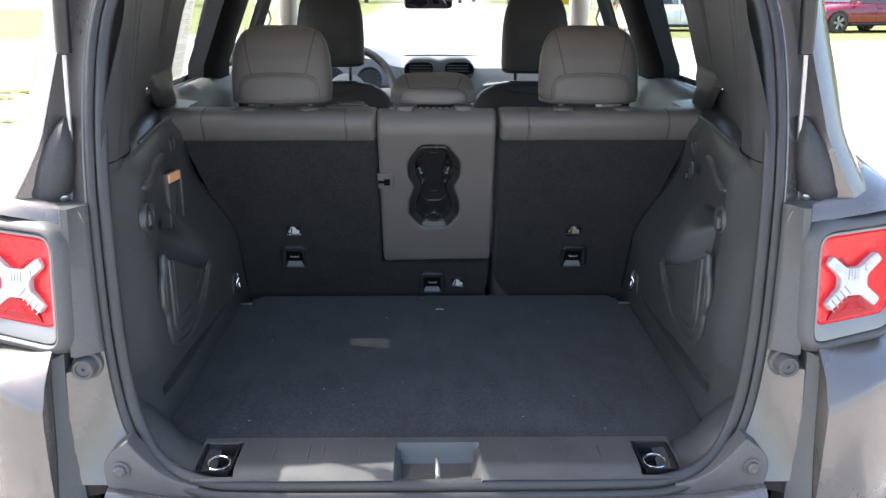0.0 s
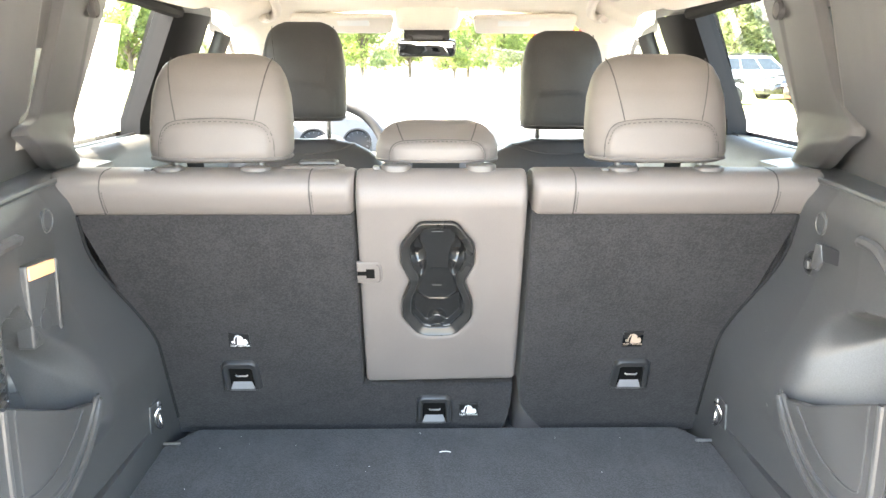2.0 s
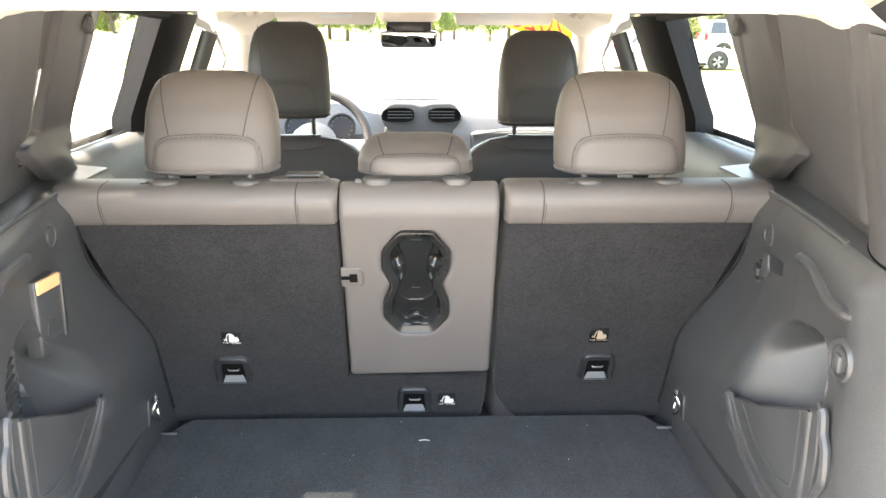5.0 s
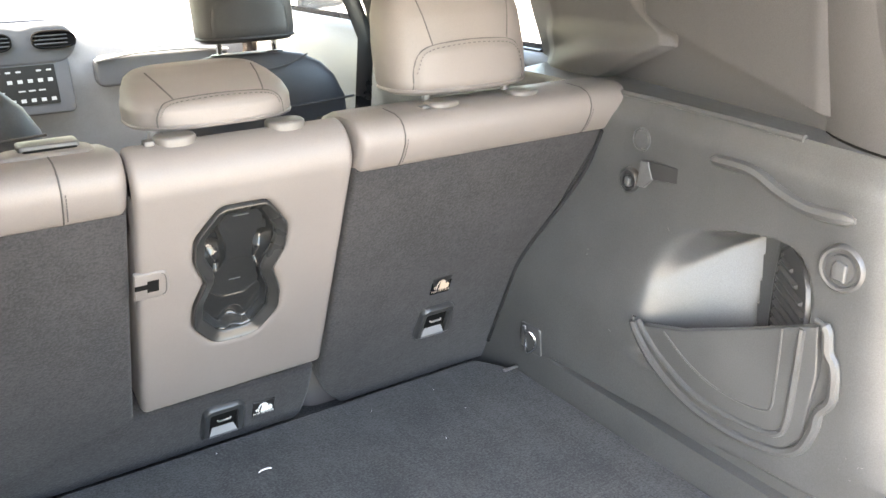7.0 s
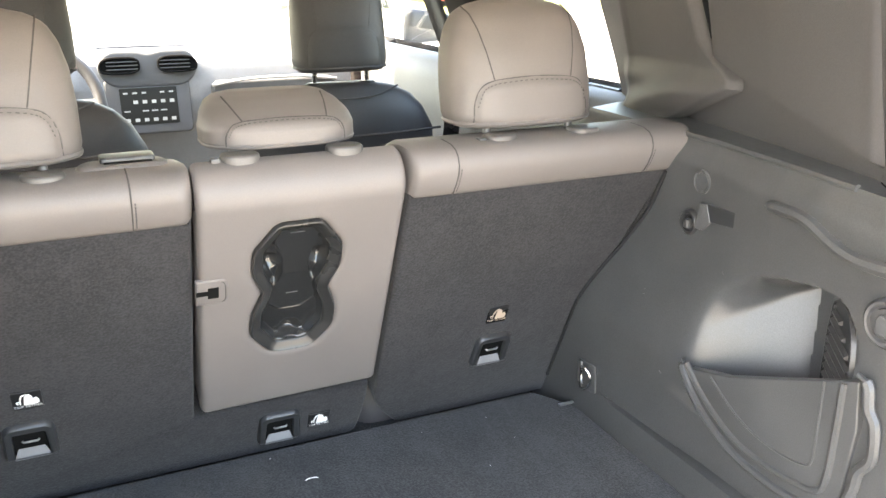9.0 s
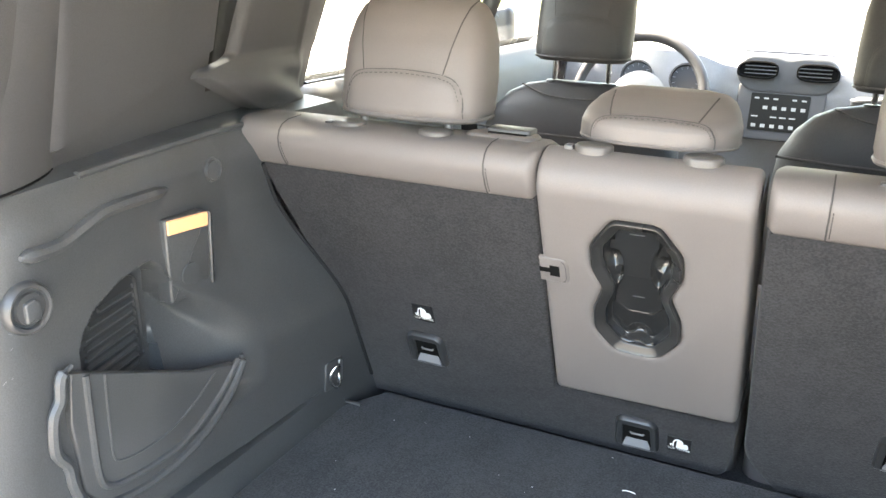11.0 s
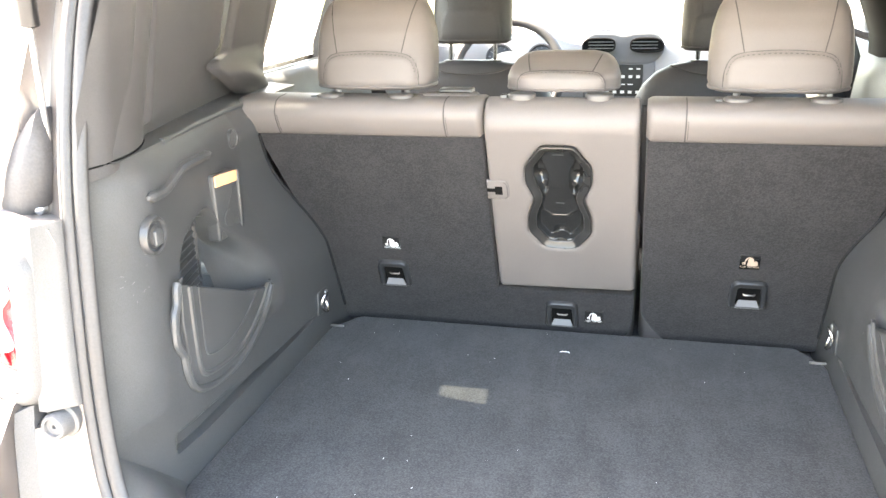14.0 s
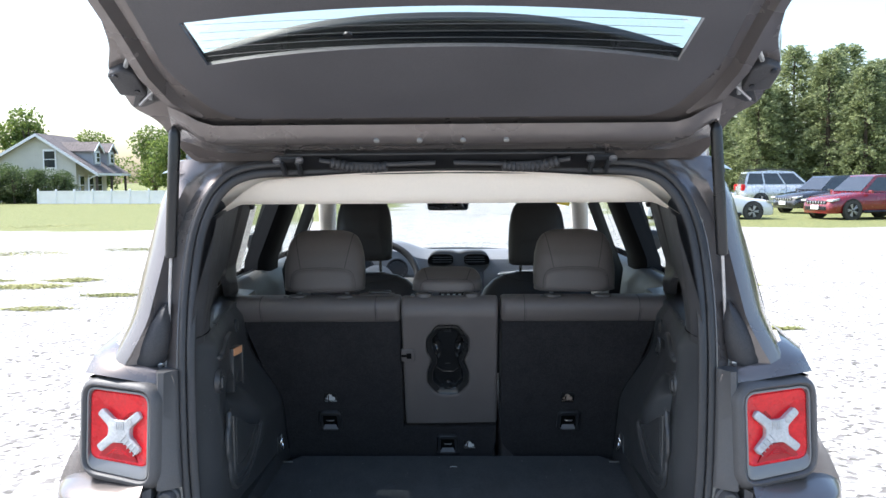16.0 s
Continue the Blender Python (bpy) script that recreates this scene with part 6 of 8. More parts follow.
def holed(bm, outer, hole, n0, n1, edge=0.006):
    """A plate with an opening through it."""
    for n in (n0, n1):
        o = inset(outer, edge if n == n1 else 0)
        vo = [bm.verts.new(GATE @ V(x, s_, n)) for x, s_ in o]
        vh = [bm.verts.new(GATE @ V(x, s_, n)) for x, s_ in hole]
        es = [bm.edges.new((vo[i], vo[(i + 1) % len(vo)])) for i in range(len(vo))] + [bm.edges.new((vh[i], vh[(i + 1) % len(vh)])) for i in range(len(vh))]
        bmesh.ops.triangle_fill(bm, use_beauty=True, edges=es)
        if n == n0:
            first = (vo, vh)
        else:
            for a, b in zip(first, (vo, vh)):
                for i in range(len(a)):
                    j = (i + 1) % len(a)
                    bm.faces.new((a[i], a[j], b[j], b[i]))


bm = bmesh.new()
holed(bm, gate_out, inset(pane_o, -0.035), -0.055, 0.0, 0.012)
gate = part("liftgate", bm, PAINT, suv, "open granite-grey liftgate seen from below")
# dark inner trim above and round the glass
bm = bmesh.new()
trim_o = rounded([(-0.43, 0.142), (0.43, 0.142), (0.475, 0.185), (0.525, 0.30), (0.535, 0.48), (0.56, 0.64), (0.55, 0.86), (-0.55, 0.86), (-0.56, 0.64), (-0.535, 0.48), (-0.525, 0.30), (-0.475, 0.185)], [0.03] * 12, 5)
holed(bm, trim_o, inset(pane_o, -0.002), -0.003, 0.005, 0.004)
part("inner_trim", bm, GATE_TRIM, gate, "dark plastic inner trim")
bm = bmesh.new()
slab(bm, inset(pane_o, -0.004), 0.0, 0.0035, 0.0, GATE)
pane = part("rear_glass", bm, GATE_GLASS, gate, "heated rear window")
pane.visible_shadow = False
for k in range(5):
    bm = bmesh.new()
    sv = 0.336 + 0.021 * k
    tube(bm, [GATE @ V(x, sv + 0.03 * (1 - (x / 0.45) ** 2) * (1 - k / 8), 0.0038) for x in [-0.43 + 0.086 * q for q in range(11)]], 0.00045, 4)
    part("heater_wire", bm, SMOOTH, gate)
bm = bmesh.new()
lathe(bm, [(0.008, 0.0), (0.008, 0.004), (0.0005, 0.005)], GATE @ Matrix.Translation((-0.165, 0.392, 0.003)), 16)
part("sensor", bm, BLACK, gate)
# pressed edge of the frame next to the hinges
bm = bmesh.new()
grid(bm, lambda u, v: GATE @ V((u - 0.5) * 2 * (0.575 - 0.02 * v), 0.02 + 0.115 * v + 0.05 * ease((abs(u - 0.5) - 0.42) / 0.08), 0.001 + (0.003 + 0.016 * math.sin(math.pi * v) + 0.010 * ease((v - 0.45) / 0.1)) * ease((0.5 - abs(u - 0.5)) / 0.05)), 40, 14)
part("pressed_edge", bm, PAINT, gate, sharp=60)
for x in (-0.14, -0.05, 0.04, 0.13):
    bm = bmesh.new()
    lathe(bm, [(0.006, 0), (0.006, 0.004), (0.0005, 0.005)], GATE @ Matrix.Translation((x, 0.098, 0.026)), 12)
    part("plug", bm, SILVER, gate)
for s in SIDES:
    fl = (lambda b: b) if s > 0 else flip
    bm = bmesh.new()
    lathe(bm, [(0.02, 0), (0.019, 0.006), (0.0005, 0.007)], GATE @ Matrix.Translation((0.515, 0.085, 0.004)), 20)
    part("rubber_plug", fl(bm), RUBBER, gate)
    bm = bmesh.new()
    slab(bm, rounded([(0.575, 0.235), (0.628, 0.240), (0.632, 0.300), (0.600, 0.318), (0.575, 0.300)], 0.008), 0.0, 0.018, 0.006, GATE)
    bump = part("stop_pad", fl(bm), FOAM, gate, "grey stop pad")
    for x, q in ((0.588, 0.255), (0.615, 0.30)):
        bm = bmesh.new()
        lathe(bm, [(0.006, 0.017), (0.0055, 0.021), (0.0005, 0.021)], GATE @ Matrix.Translation((x, q, 0)), 10)
        part("screw", fl(bm), BLACK, bump)
    bm = bmesh.new()
    slab(bm, rounded([(0.545, 0.215), (0.600, 0.185), (0.625, 0.185), (0.60, 0.235), (0.552, 0.255)], 0.006), -0.01, 0.004, 0.003, GATE)
    part("recess_plate", fl(bm), BLACK, gate)
    bm = bmesh.new()
    tube(bm, [GATE @ V(0.556, 0.25, 0.008), GATE @ V(0.604, 0.20, 0.008)], 0.003, 6)
    part("bracket_edge", fl(bm), STEEL, gate)
    bm = bmesh.new()
    loft(bm, [[GATE @ V(x - w, q, 0.0), GATE @ V(x - w * 0.4, q, h), GATE @ V(x + w * 0.5, q, h), GATE @ V(x + w, q, 0.0)] for x, q, w, h in ((0.500, 0.150, 0.010, 0.004), (0.540, 0.215, 0.018, 0.018), (0.560, 0.30, 0.020, 0.022), (0.568, 0.42, 0.020, 0.022), (0.585, 0.60, 0.020, 0.022), (0.605, 0.80, 0.020, 0.020), (0.59, 0.94, 0.012, 0.006))])
    part("frame_bead", fl(bm), PAINT, gate, sharp=50)
    for q0, x0, q1, x1 in ((0.215, 0.578, 0.300, 0.556), (0.30, 0.600, 0.345, 0.575)):
        bm = bmesh.new()
        tube(bm, [GATE @ V(x0, q0, 0.004), GATE @ V(x1, q1, 0.004)], 0.005, 6)
        part("pressing", fl(bm), SILVER, gate)
    # hinge and wiring boot
    bm = bmesh.new()
    rbox(bm, (0.335, 0.030, 0.027), (0.060, 0.018, 0.008), 0.003, GATE)
    rbox(bm, (0.318, 0.002, 0.030), (0.009, 0.050, 0.016), 0.003, GATE)
    rbox(bm, (0.352, 0.002, 0.030), (0.009, 0.050, 0.016), 0.003, GATE)
    hinge = part("hinge", fl(bm), GRILLE, gate, "black steel gate hinge")
    for x in (0.312, 0.36):
        bm = bmesh.new()
        lathe(bm, [(0.009, 0), (0.009, 0.006), (0.004, 0.008), (0.0005, 0.008)], GATE @ Matrix.Translation((x, 0.032, 0.030)), 10)
        part("bolt", fl(bm), STEEL, hinge)
    bm = bmesh.new()
    tube(bm, curve_pts([GATE @ V(a, b, 0.034) for a, b in ((0.245, 0.026), (0.205, 0.010), (0.165, 0.004), (0.125, 0.010))], 8), [0.010 + 0.003 * (k % 2) for k in range(25)], 10)
    part("wiring_boot", fl(bm), RUBBER, gate, "ribbed black wiring boot")
bm = bmesh.new()
loft(bm, [ring3(inset(pane_o, -0.0325), n, GATE) for n in (-0.0005, -0.028, -0.057)], cap0=False, cap1=False)
part("glass_seal", bm, HOLE, gate, "black return round the rear window")
# black plate on the gate, painted for the dark gap behind the hinges
bm = bmesh.new()
slab(bm, rounded([(-0.36, -0.020), (0.36, -0.020), (0.345, 0.040), (-0.345, 0.040)], 0.012), 0.002, 0.0235, 0.004, GATE)
part("hinge_gap_shade", bm, BLACK, gate, "black plate standing for the shaded gap along the hinges")
for s in SIDES:
    bm = bmesh.new()
    tube(bm, curve_pts([GATE @ V(s * q, a, 0.031) for q, a in ((0.27, 0.030), (0.22, 0.018), (0.15, 0.012), (0.02, 0.018))], 8), 0.0055, 8)
    part("cable", bm, RUBBER, gate, "black cable beside the hinge")
# spoiler above the glass
bm = bmesh.new()
slab(bm, [(0.47 * q, 0.347 - 0.105 * abs(q) ** 2.3) for q in [1 - k / 12 for k in range(25)]] + [(-0.50, 0.10), (0.50, 0.10)], -0.095, -0.070, 0.006, GATE, back=True)
part("spoiler", bm, SMOOTH, gate, "roof spoiler")

# ---- overhead fittings ----
bm = bmesh.new()
slab(bm, rounded(box2(-0.072, 1.09, 0.07, 1.15), 0.012), 1.626, 1.612, 0.004)
dome = part("dome_lamp", bm, LINER_PLASTIC, None, "pale plastic dome lamp in the headliner", category="lamp")
bm = bmesh.new()
slab(bm, rounded(box2(-0.04, 1.10, 0.038, 1.135), 0.008), 1.614, 1.609, 0.002)
part("lamp_lens", bm, CLEAR_LENS, dome)
for s in SIDES:
    fl = (lambda b: b) if s > 0 else flip
    for y in (1.205, 1.85):
        bm = bmesh.new()
        x = 0.515 if y < 1.5 else 0.485
        y -= 0.045
        line = curve_pts([V(x + a, y + b, liner_z(x + a, y + b) - c) for a, b, c in ((0.016, -0.100, -0.002), (0.002, -0.094, 0.005), (-0.018, -0.082, 0.013), (-0.034, -0.058, 0.017), (-0.040, 0.0, 0.018), (-0.036, 0.058, 0.017), (-0.024, 0.082, 0.016), (-0.004, 0.092, 0.011), (0.010, 0.094, 0.000))], 5)
        last = len(line) - 1
        tube(bm, line, [0.0045 + 0.0085 * ease(k / 9) * (1 - 0.25 * ease((k - last + 8) / 8)) for k in range(last + 1)], 12)
        # folding ends in shallow seats
        for yy, w in ((y - 0.080, 0.020), (y + 0.078, 0.030)):
            rbox(bm, (x + 0.002, yy, liner_z(x, yy) - 0.005), (0.030, w, 0.022), 0.008)
        lathe(bm, [(0.0125, -0.014), (0.0125, 0.012), (0.010, 0.014), (0.0005, 0.0145)], Matrix.Translation((x + 0.004, y + 0.064, liner_z(x, y + 0.064) - 0.010)) @ Matrix.Rotation(radians(90), 4, "X"), 16)
        part("grab_handle", fl(bm), LINER_PLASTIC, None, "pale plastic folding grab handle on the headliner", category="handle", group="grab handles")
    bm = bmesh.new()
    slab(bm, rounded([(0.12, 2.03), (0.44, 2.02), (0.45, 2.17), (0.135, 2.17)], 0.02), 1.545, 1.528, 0.006, Matrix.Translation((0, 0, 0)), back=True)
    for v in bm.verts:
        v.co.z += (2.03 - v.co.y) * 0.28 - 0.008
    visor = part("sun_visor", fl(bm), LINER_PLASTIC, None, "pale folded sun visor under the roof edge", category="sun visor", group="sun visors")
    bm = bmesh.new()
    slab(bm, rounded(box2(0.20, 2.045, 0.30, 2.09), 0.006), 1.539, 1.526, 0.002)
    for v in bm.verts:
        v.co.z += (2.03 - v.co.y) * 0.28 - 0.008
    part("visor_label", fl(bm), PAPER, visor)
    bm = bmesh.new()
    rbox(bm, (0.235, 1.72, 1.566), (0.03, 0.04, 0.012), 0.004)
    part("lamp_button", fl(bm), LINER_PLASTIC, None, "small pale switch on the headliner", category="switch", group="headliner switches")
    bm = bmesh.new()
    lathe(bm, [(0.0185, -0.004), (0.0180, 0.004), (0.0165, 0.005), (0.0155, 0.002), (0.0145, 0.002), (0.0135, 0.0055), (0.0005, 0.0065)], Matrix.Translation((upper_x(0.895, 1.478) - 0.017, 0.895, 1.478)) @ Matrix.Rotation(radians(-90), 4, "Y"), 20)
    part("pillar_cap", fl(bm), TRIM_UP, None, "round cap on the pillar trim", category="cap", group="pillar caps")
# console and rear-view mirror
bm = bmesh.new()
slab(bm, rounded([(-0.115, 2.02), (0.075, 2.02), (0.085, 2.16), (-0.125, 2.16)], 0.03), 1.56, 1.492, 0.022)
part("roof_console", bm, LINER, None, "pale roof console at the windscreen's top", category="console")
mir = thing("rearview_mirror", (-0.022, 2.15, 1.43), "black framed rear-view mirror below the roof console", "mirror")
mm = Matrix.Translation((-0.022, 2.15, 1.434)) @ Matrix.Rotation(radians(6), 4, "X") @ Matrix(((1, 0, 0, 0), (0, 0, -1, 0), (0, 1, 0, 0), (0, 0, 0, 1)))
o = rounded([(-0.092, -0.026), (0.092, -0.026), (0.096, 0.028), (-0.096, 0.028)], 0.016)
bm = bmesh.new()
slab(bm, o, -0.03, 0.0, 0.005, mm)
shell = part("mirror_shell", bm, BLACK, mir)
bm = bmesh.new()
slab(bm, inset(o, 0.005), -0.002, 0.0015, 0.0005, mm)
part("mirror_glass", bm, MIRROR, shell)
bm = bmesh.new()
rbox(bm, (-0.022, 2.17, 1.475), (0.15, 0.03, 0.05), 0.008)
part("mirror_mount", bm, BLACK, mir)
# window sheet: a price sticker in the rear door window, print as bars
def sheet_point(u, v, off):
    return V(-(upper_x(1.15, 1.235 + 0.225 * v) + off), 1.12 - 0.065 * v + (0.17 - 0.04 * v) * u, 1.232 + 0.23 * v)


bm = bmesh.new()
grid(bm, lambda u, v: sheet_point(u, v, 0.016), 6, 10)
sheet = part("window_sheet", bm, PAPER_THIN, None, "printed paper sheet behind the rear door window", category="paper")
bm = bmesh.new()
rnd = random.Random(11)
for k in range(44):
    v = 0.03 + 0.0212 * k
    if k in (21, 22, 30, 37, 38):
        continue
    if k < 21:
        spans = [(0.06, rnd.uniform(0.80, 0.94))] if k % 5 else [(0.06, rnd.uniform(0.3, 0.6))]
    else:
        spans = [(0.10 + 0.06 * rnd.random(), rnd.uniform(0.28, 0.42)), (rnd.uniform(0.50, 0.56), rnd.uniform(0.72, 0.92))] if k % 4 else [(0.2, rnd.uniform(0.6, 0.85))]
    tall = 0.0100 if k in (27, 33, 42) else 0.0058
    for u0, u1 in spans:
        bm.faces.new([bm.verts.new(sheet_point(a, b, 0.0145)) for a, b in ((u0, v), (u1, v), (u1, v + tall), (u0, v + tall))])
part("print", bm, FAINT_INK, sheet)
# lint on the carpet
bm = bmesh.new()
rnd = random.Random(4)
for k in range(30):
    x, y = rnd.uniform(-0.46, 0.46), rnd.uniform(0.15, 0.85)
    a, l = rnd.uniform(0, 6.3), rnd.choice((0.0008, 0.0012, 0.0025))
    tube(bm, [(x, y, FLOOR_Z + 0.001), (x + l * math.cos(a), y + l * math.sin(a), FLOOR_Z + 0.0012)], 0.00045, 4)
tube(bm, [(0.010 + 0.010 * math.cos(a), 0.765 + 0.004 * math.sin(a), FLOOR_Z + 0.0015) for a in (0.2, 0.8, 1.5, 2.2, 2.9)], 0.0009, 4)
part("lint", bm, WHITE_PRINT, None, "white specks of lint on the dark carpet", category="lint", kind="stuff")
# ---- ground: one sheet of pale gravel with grass towards the edges ----
def ground_mat():
    m, n, l, p = node_mat("gravel_and_grass")
    tc = n.new("ShaderNodeTexCoord")
    sep = n.new("ShaderNodeSeparateXYZ")
    l.new(tc.outputs["Object"], sep.inputs[0])
    stones = n.new("ShaderNodeTexVoronoi")
    stones.inputs["Scale"].default_value = 28.0
    fine = n.new("ShaderNodeTexNoise")
    fine.inputs["Scale"].default_value, fine.inputs["Detail"].default_value = 9.0, 8.0
    wide = n.new("ShaderNodeTexNoise")
    wide.inputs["Scale"].default_value, wide.inputs["Detail"].default_value = 0.35, 5.0
    patch = n.new("ShaderNodeTexNoise")
    patch.inputs["Scale"].default_value, patch.inputs["Detail"].default_value = 0.22, 6.0
    stretch = n.new("ShaderNodeMapping")
    stretch.inputs["Scale"].default_value = (0.45, 1.0, 1.0)
    l.new(tc.outputs["Object"], stretch.inputs["Vector"])
    for t in (stones, fine, wide):
        l.new(tc.outputs["Object"], t.inputs["Vector"])
    l.new(stretch.outputs[0], patch.inputs["Vector"])
    g = n.new("ShaderNodeValToRGB")
    g.color_ramp.elements[0].color, g.color_ramp.elements[0].position = (0.100, 0.091, 0.078, 1), 0.36
    g.color_ramp.elements[1].color, g.color_ramp.elements[1].position = (0.545, 0.522, 0.488, 1), 0.64
    mixn = n.new("ShaderNodeMath")
    mixn.operation = "MULTIPLY_ADD"
    clump = n.new("ShaderNodeTexNoise")
    clump.inputs["Scale"].default_value, clump.inputs["Detail"].default_value = 2.2, 5.0
    l.new(tc.outputs["Object"], clump.inputs["Vector"])
    two = n.new("ShaderNodeMath")
    two.operation = "ADD"
    l.new(fine.outputs["Fac"], two.inputs[0])
    l.new(clump.outputs["Fac"], two.inputs[1])
    l.new(two.outputs[0], mixn.inputs[0])
    mixn.inputs[1].default_value = 0.62
    l.new(stones.outputs["Color"], mixn.inputs[2])
    half = n.new("ShaderNodeMath")
    half.operation = "MULTIPLY"
    half.inputs[1].default_value = 0.50
    l.new(mixn.outputs[0], half.inputs[0])
    l.new(half.outputs[0], g.inputs["Fac"])
    gr = n.new("ShaderNodeValToRGB")
    gr.color_ramp.elements[0].color, gr.color_ramp.elements[0].position = (0.10, 0.135, 0.035, 1), 0.3
    gr.color_ramp.elements[1].color, gr.color_ramp.elements[1].position = (0.27, 0.25, 0.09, 1), 0.75
    l.new(fine.outputs["Fac"], gr.inputs["Fac"])
    # where grass grows: the lawn on the left from 24 m on, a strip by the parked cars, loose patches between
    lawn = n.new("ShaderNodeMapRange")
    lawn.inputs["From Min"].default_value, lawn.inputs["From Max"].default_value = 22.0, 40.0
    l.new(sep.outputs["Y"], lawn.inputs["Value"])
    left = n.new("ShaderNodeMapRange")
    left.inputs["From Min"].default_value, left.inputs["From Max"].default_value = -2.0, -10.0
    l.new(sep.outputs["X"], left.inputs["Value"])
    both = n.new("ShaderNodeMath")
    both.operation = "MULTIPLY"
    l.new(lawn.outputs[0], both.inputs[0])
    l.new(left.outputs[0], both.inputs[1])
    right = n.new("ShaderNodeMapRange")
    right.inputs["From Min"].default_value, right.inputs["From Max"].default_value = 5.0, 11.0
    l.new(sep.outputs["X"], right.inputs["Value"])
    strip = n.new("ShaderNodeMapRange")
    strip.inputs["From Min"].default_value, strip.inputs["From Max"].default_value = 23.0, 28.0
    l.new(sep.outputs["Y"], strip.inputs["Value"])
    rb = n.new("ShaderNodeMath")
    rb.operation = "MULTIPLY"
    l.new(right.outputs[0], rb.inputs[0])
    l.new(strip.outputs[0], rb.inputs[1])
    rb2 = n.new("ShaderNodeMath")
    rb2.operation = "MULTIPLY"
    rb2.inputs[1].default_value = 0.62
    l.new(rb.outputs[0], rb2.inputs[0])
    lw = n.new("ShaderNodeMath")
    lw.operation = "MAXIMUM"
    l.new(both.outputs[0], lw.inputs[0])
    l.new(rb2.outputs[0], lw.inputs[1])
    addp = n.new("ShaderNodeMath")
    addp.operation = "ADD"
    l.new(patch.outputs["Fac"], addp.inputs[0])
    l.new(lw.outputs[0], addp.inputs[1])
    mask = n.new("ShaderNodeMapRange")
    mask.inputs["From Min"].default_value, mask.inputs["From Max"].default_value = 0.64, 0.72
    l.new(addp.outputs[0], mask.inputs["Value"])
    mix = n.new("ShaderNodeMix")
    mix.data_type = "RGBA"
    l.new(mask.outputs[0], mix.inputs[0])
    l.new(g.outputs[0], mix.inputs[6])
    l.new(gr.outputs[0], mix.inputs[7])
    l.new(mix.outputs[2], p.inputs["Base Color"])
    p.inputs["Roughness"].default_value = 0.95
    b = n.new("ShaderNodeBump")
    b.inputs["Strength"].default_value, b.inputs["Distance"].default_value = 0.8, 0.02
    l.new(mixn.outputs[0], b.inputs["Height"])
    l.new(b.outputs["Normal"], p.inputs["Normal"])
    return m


bm = bmesh.new()
xs = [-900, -400, -200, -100, -60, -40, -25, -15, -8, -4, 0, 4, 8, 15, 25, 40, 60, 100, 200, 400, 900]
ys = [-300, -100, -40, -15, -6, 0, 6, 12, 20, 30, 45, 60, 80, 120, 200, 400, 1500]
gv = [[bm.verts.new((x, y, 0.12 * noise.noise(V(x * 0.05, y * 0.05, 0)) * ease((math.hypot(x, y) - 8) / 20))) for x in xs] for y in ys]
for i in range(len(ys) - 1):
    for j in range(len(xs) - 1):
        bm.faces.new((gv[i][j], gv[i][j + 1], gv[i + 1][j + 1], gv[i + 1][j]))
part("ground", bm, ground_mat(), None, "pale gravel lot with patches of dry grass", kind="structure", category="ground")

# low grass growing through the gravel
GRASS = mat("dry_grass", (0.24, 0.27, 0.08), 0.8, blotch=0.35, blotch_scale=0.6, tint=(0.36, 0.34, 0.13))
bm = bmesh.new()
rnd = random.Random(11)
for cx, cy, rx, ry, count in ((-6.5, 10.7, 0.8, 0.35, 1200), (-7.6, 11.4, 0.6, 0.3, 800), (-6.1, 11.5, 0.5, 0.3, 800), (-4.75, 9.7, 0.4, 0.22, 600), (-5.2, 8.5, 0.45, 0.2, 500), (3.36, 6.95, 0.2, 0.1, 200), (-10.0, 16.5, 1.6, 0.8, 900), (-7.2, 17.5, 1.4, 0.6, 700), (-13.7, 28.0, 3.0, 1.6, 900), (-9.0, 27.0, 2.4, 1.2, 700), (4.1, 10.5, 0.35, 0.15, 260), (6.5, 14.0, 0.6, 0.3, 260), (9.5, 21.0, 1.6, 0.8, 500), (13.0, 22.5, 1.6, 0.7, 500)):
    for k in range(count):
        a, r = rnd.uniform(0, 6.283), rnd.random() ** 0.6
        x, y = cx + rx * r * math.cos(a) * rnd.uniform(0.6, 1.2), cy + ry * r * math.sin(a) * rnd.uniform(0.6, 1.2)
        h, d, w = rnd.uniform(0.008, 0.022), rnd.uniform(0, 6.283), rnd.uniform(0.010, 0.024) * (1 + cy * 0.02)
        bm.faces.new([bm.verts.new(p) for p in ((x - w * math.cos(d), y - w * math.sin(d), 0.004), (x + w * math.cos(d), y + w * math.sin(d), 0.004), (x + rnd.uniform(-0.09, 0.09), y + rnd.uniform(-0.09, 0.09), h))])
part("grass", bm, GRASS, None, "tufts of short dry grass growing through the gravel", category="grass", kind="stuff", smooth=False)

# loose stones on the lot
def stone_mat():
    m, n, l, p = node_mat("loose_stones")
    geo = n.new("ShaderNodeNewGeometry")
    ramp = n.new("ShaderNodeValToRGB")
    ramp.color_ramp.elements[0].color, ramp.color_ramp.elements[1].color = (0.26, 0.25, 0.235, 1), (0.56, 0.54, 0.51, 1)
    l.new(geo.outputs["Random Per Island"], ramp.inputs["Fac"])
    l.new(ramp.outputs[0], p.inputs["Base Color"])
    p.inputs["Roughness"].default_value = 0.9
    return m


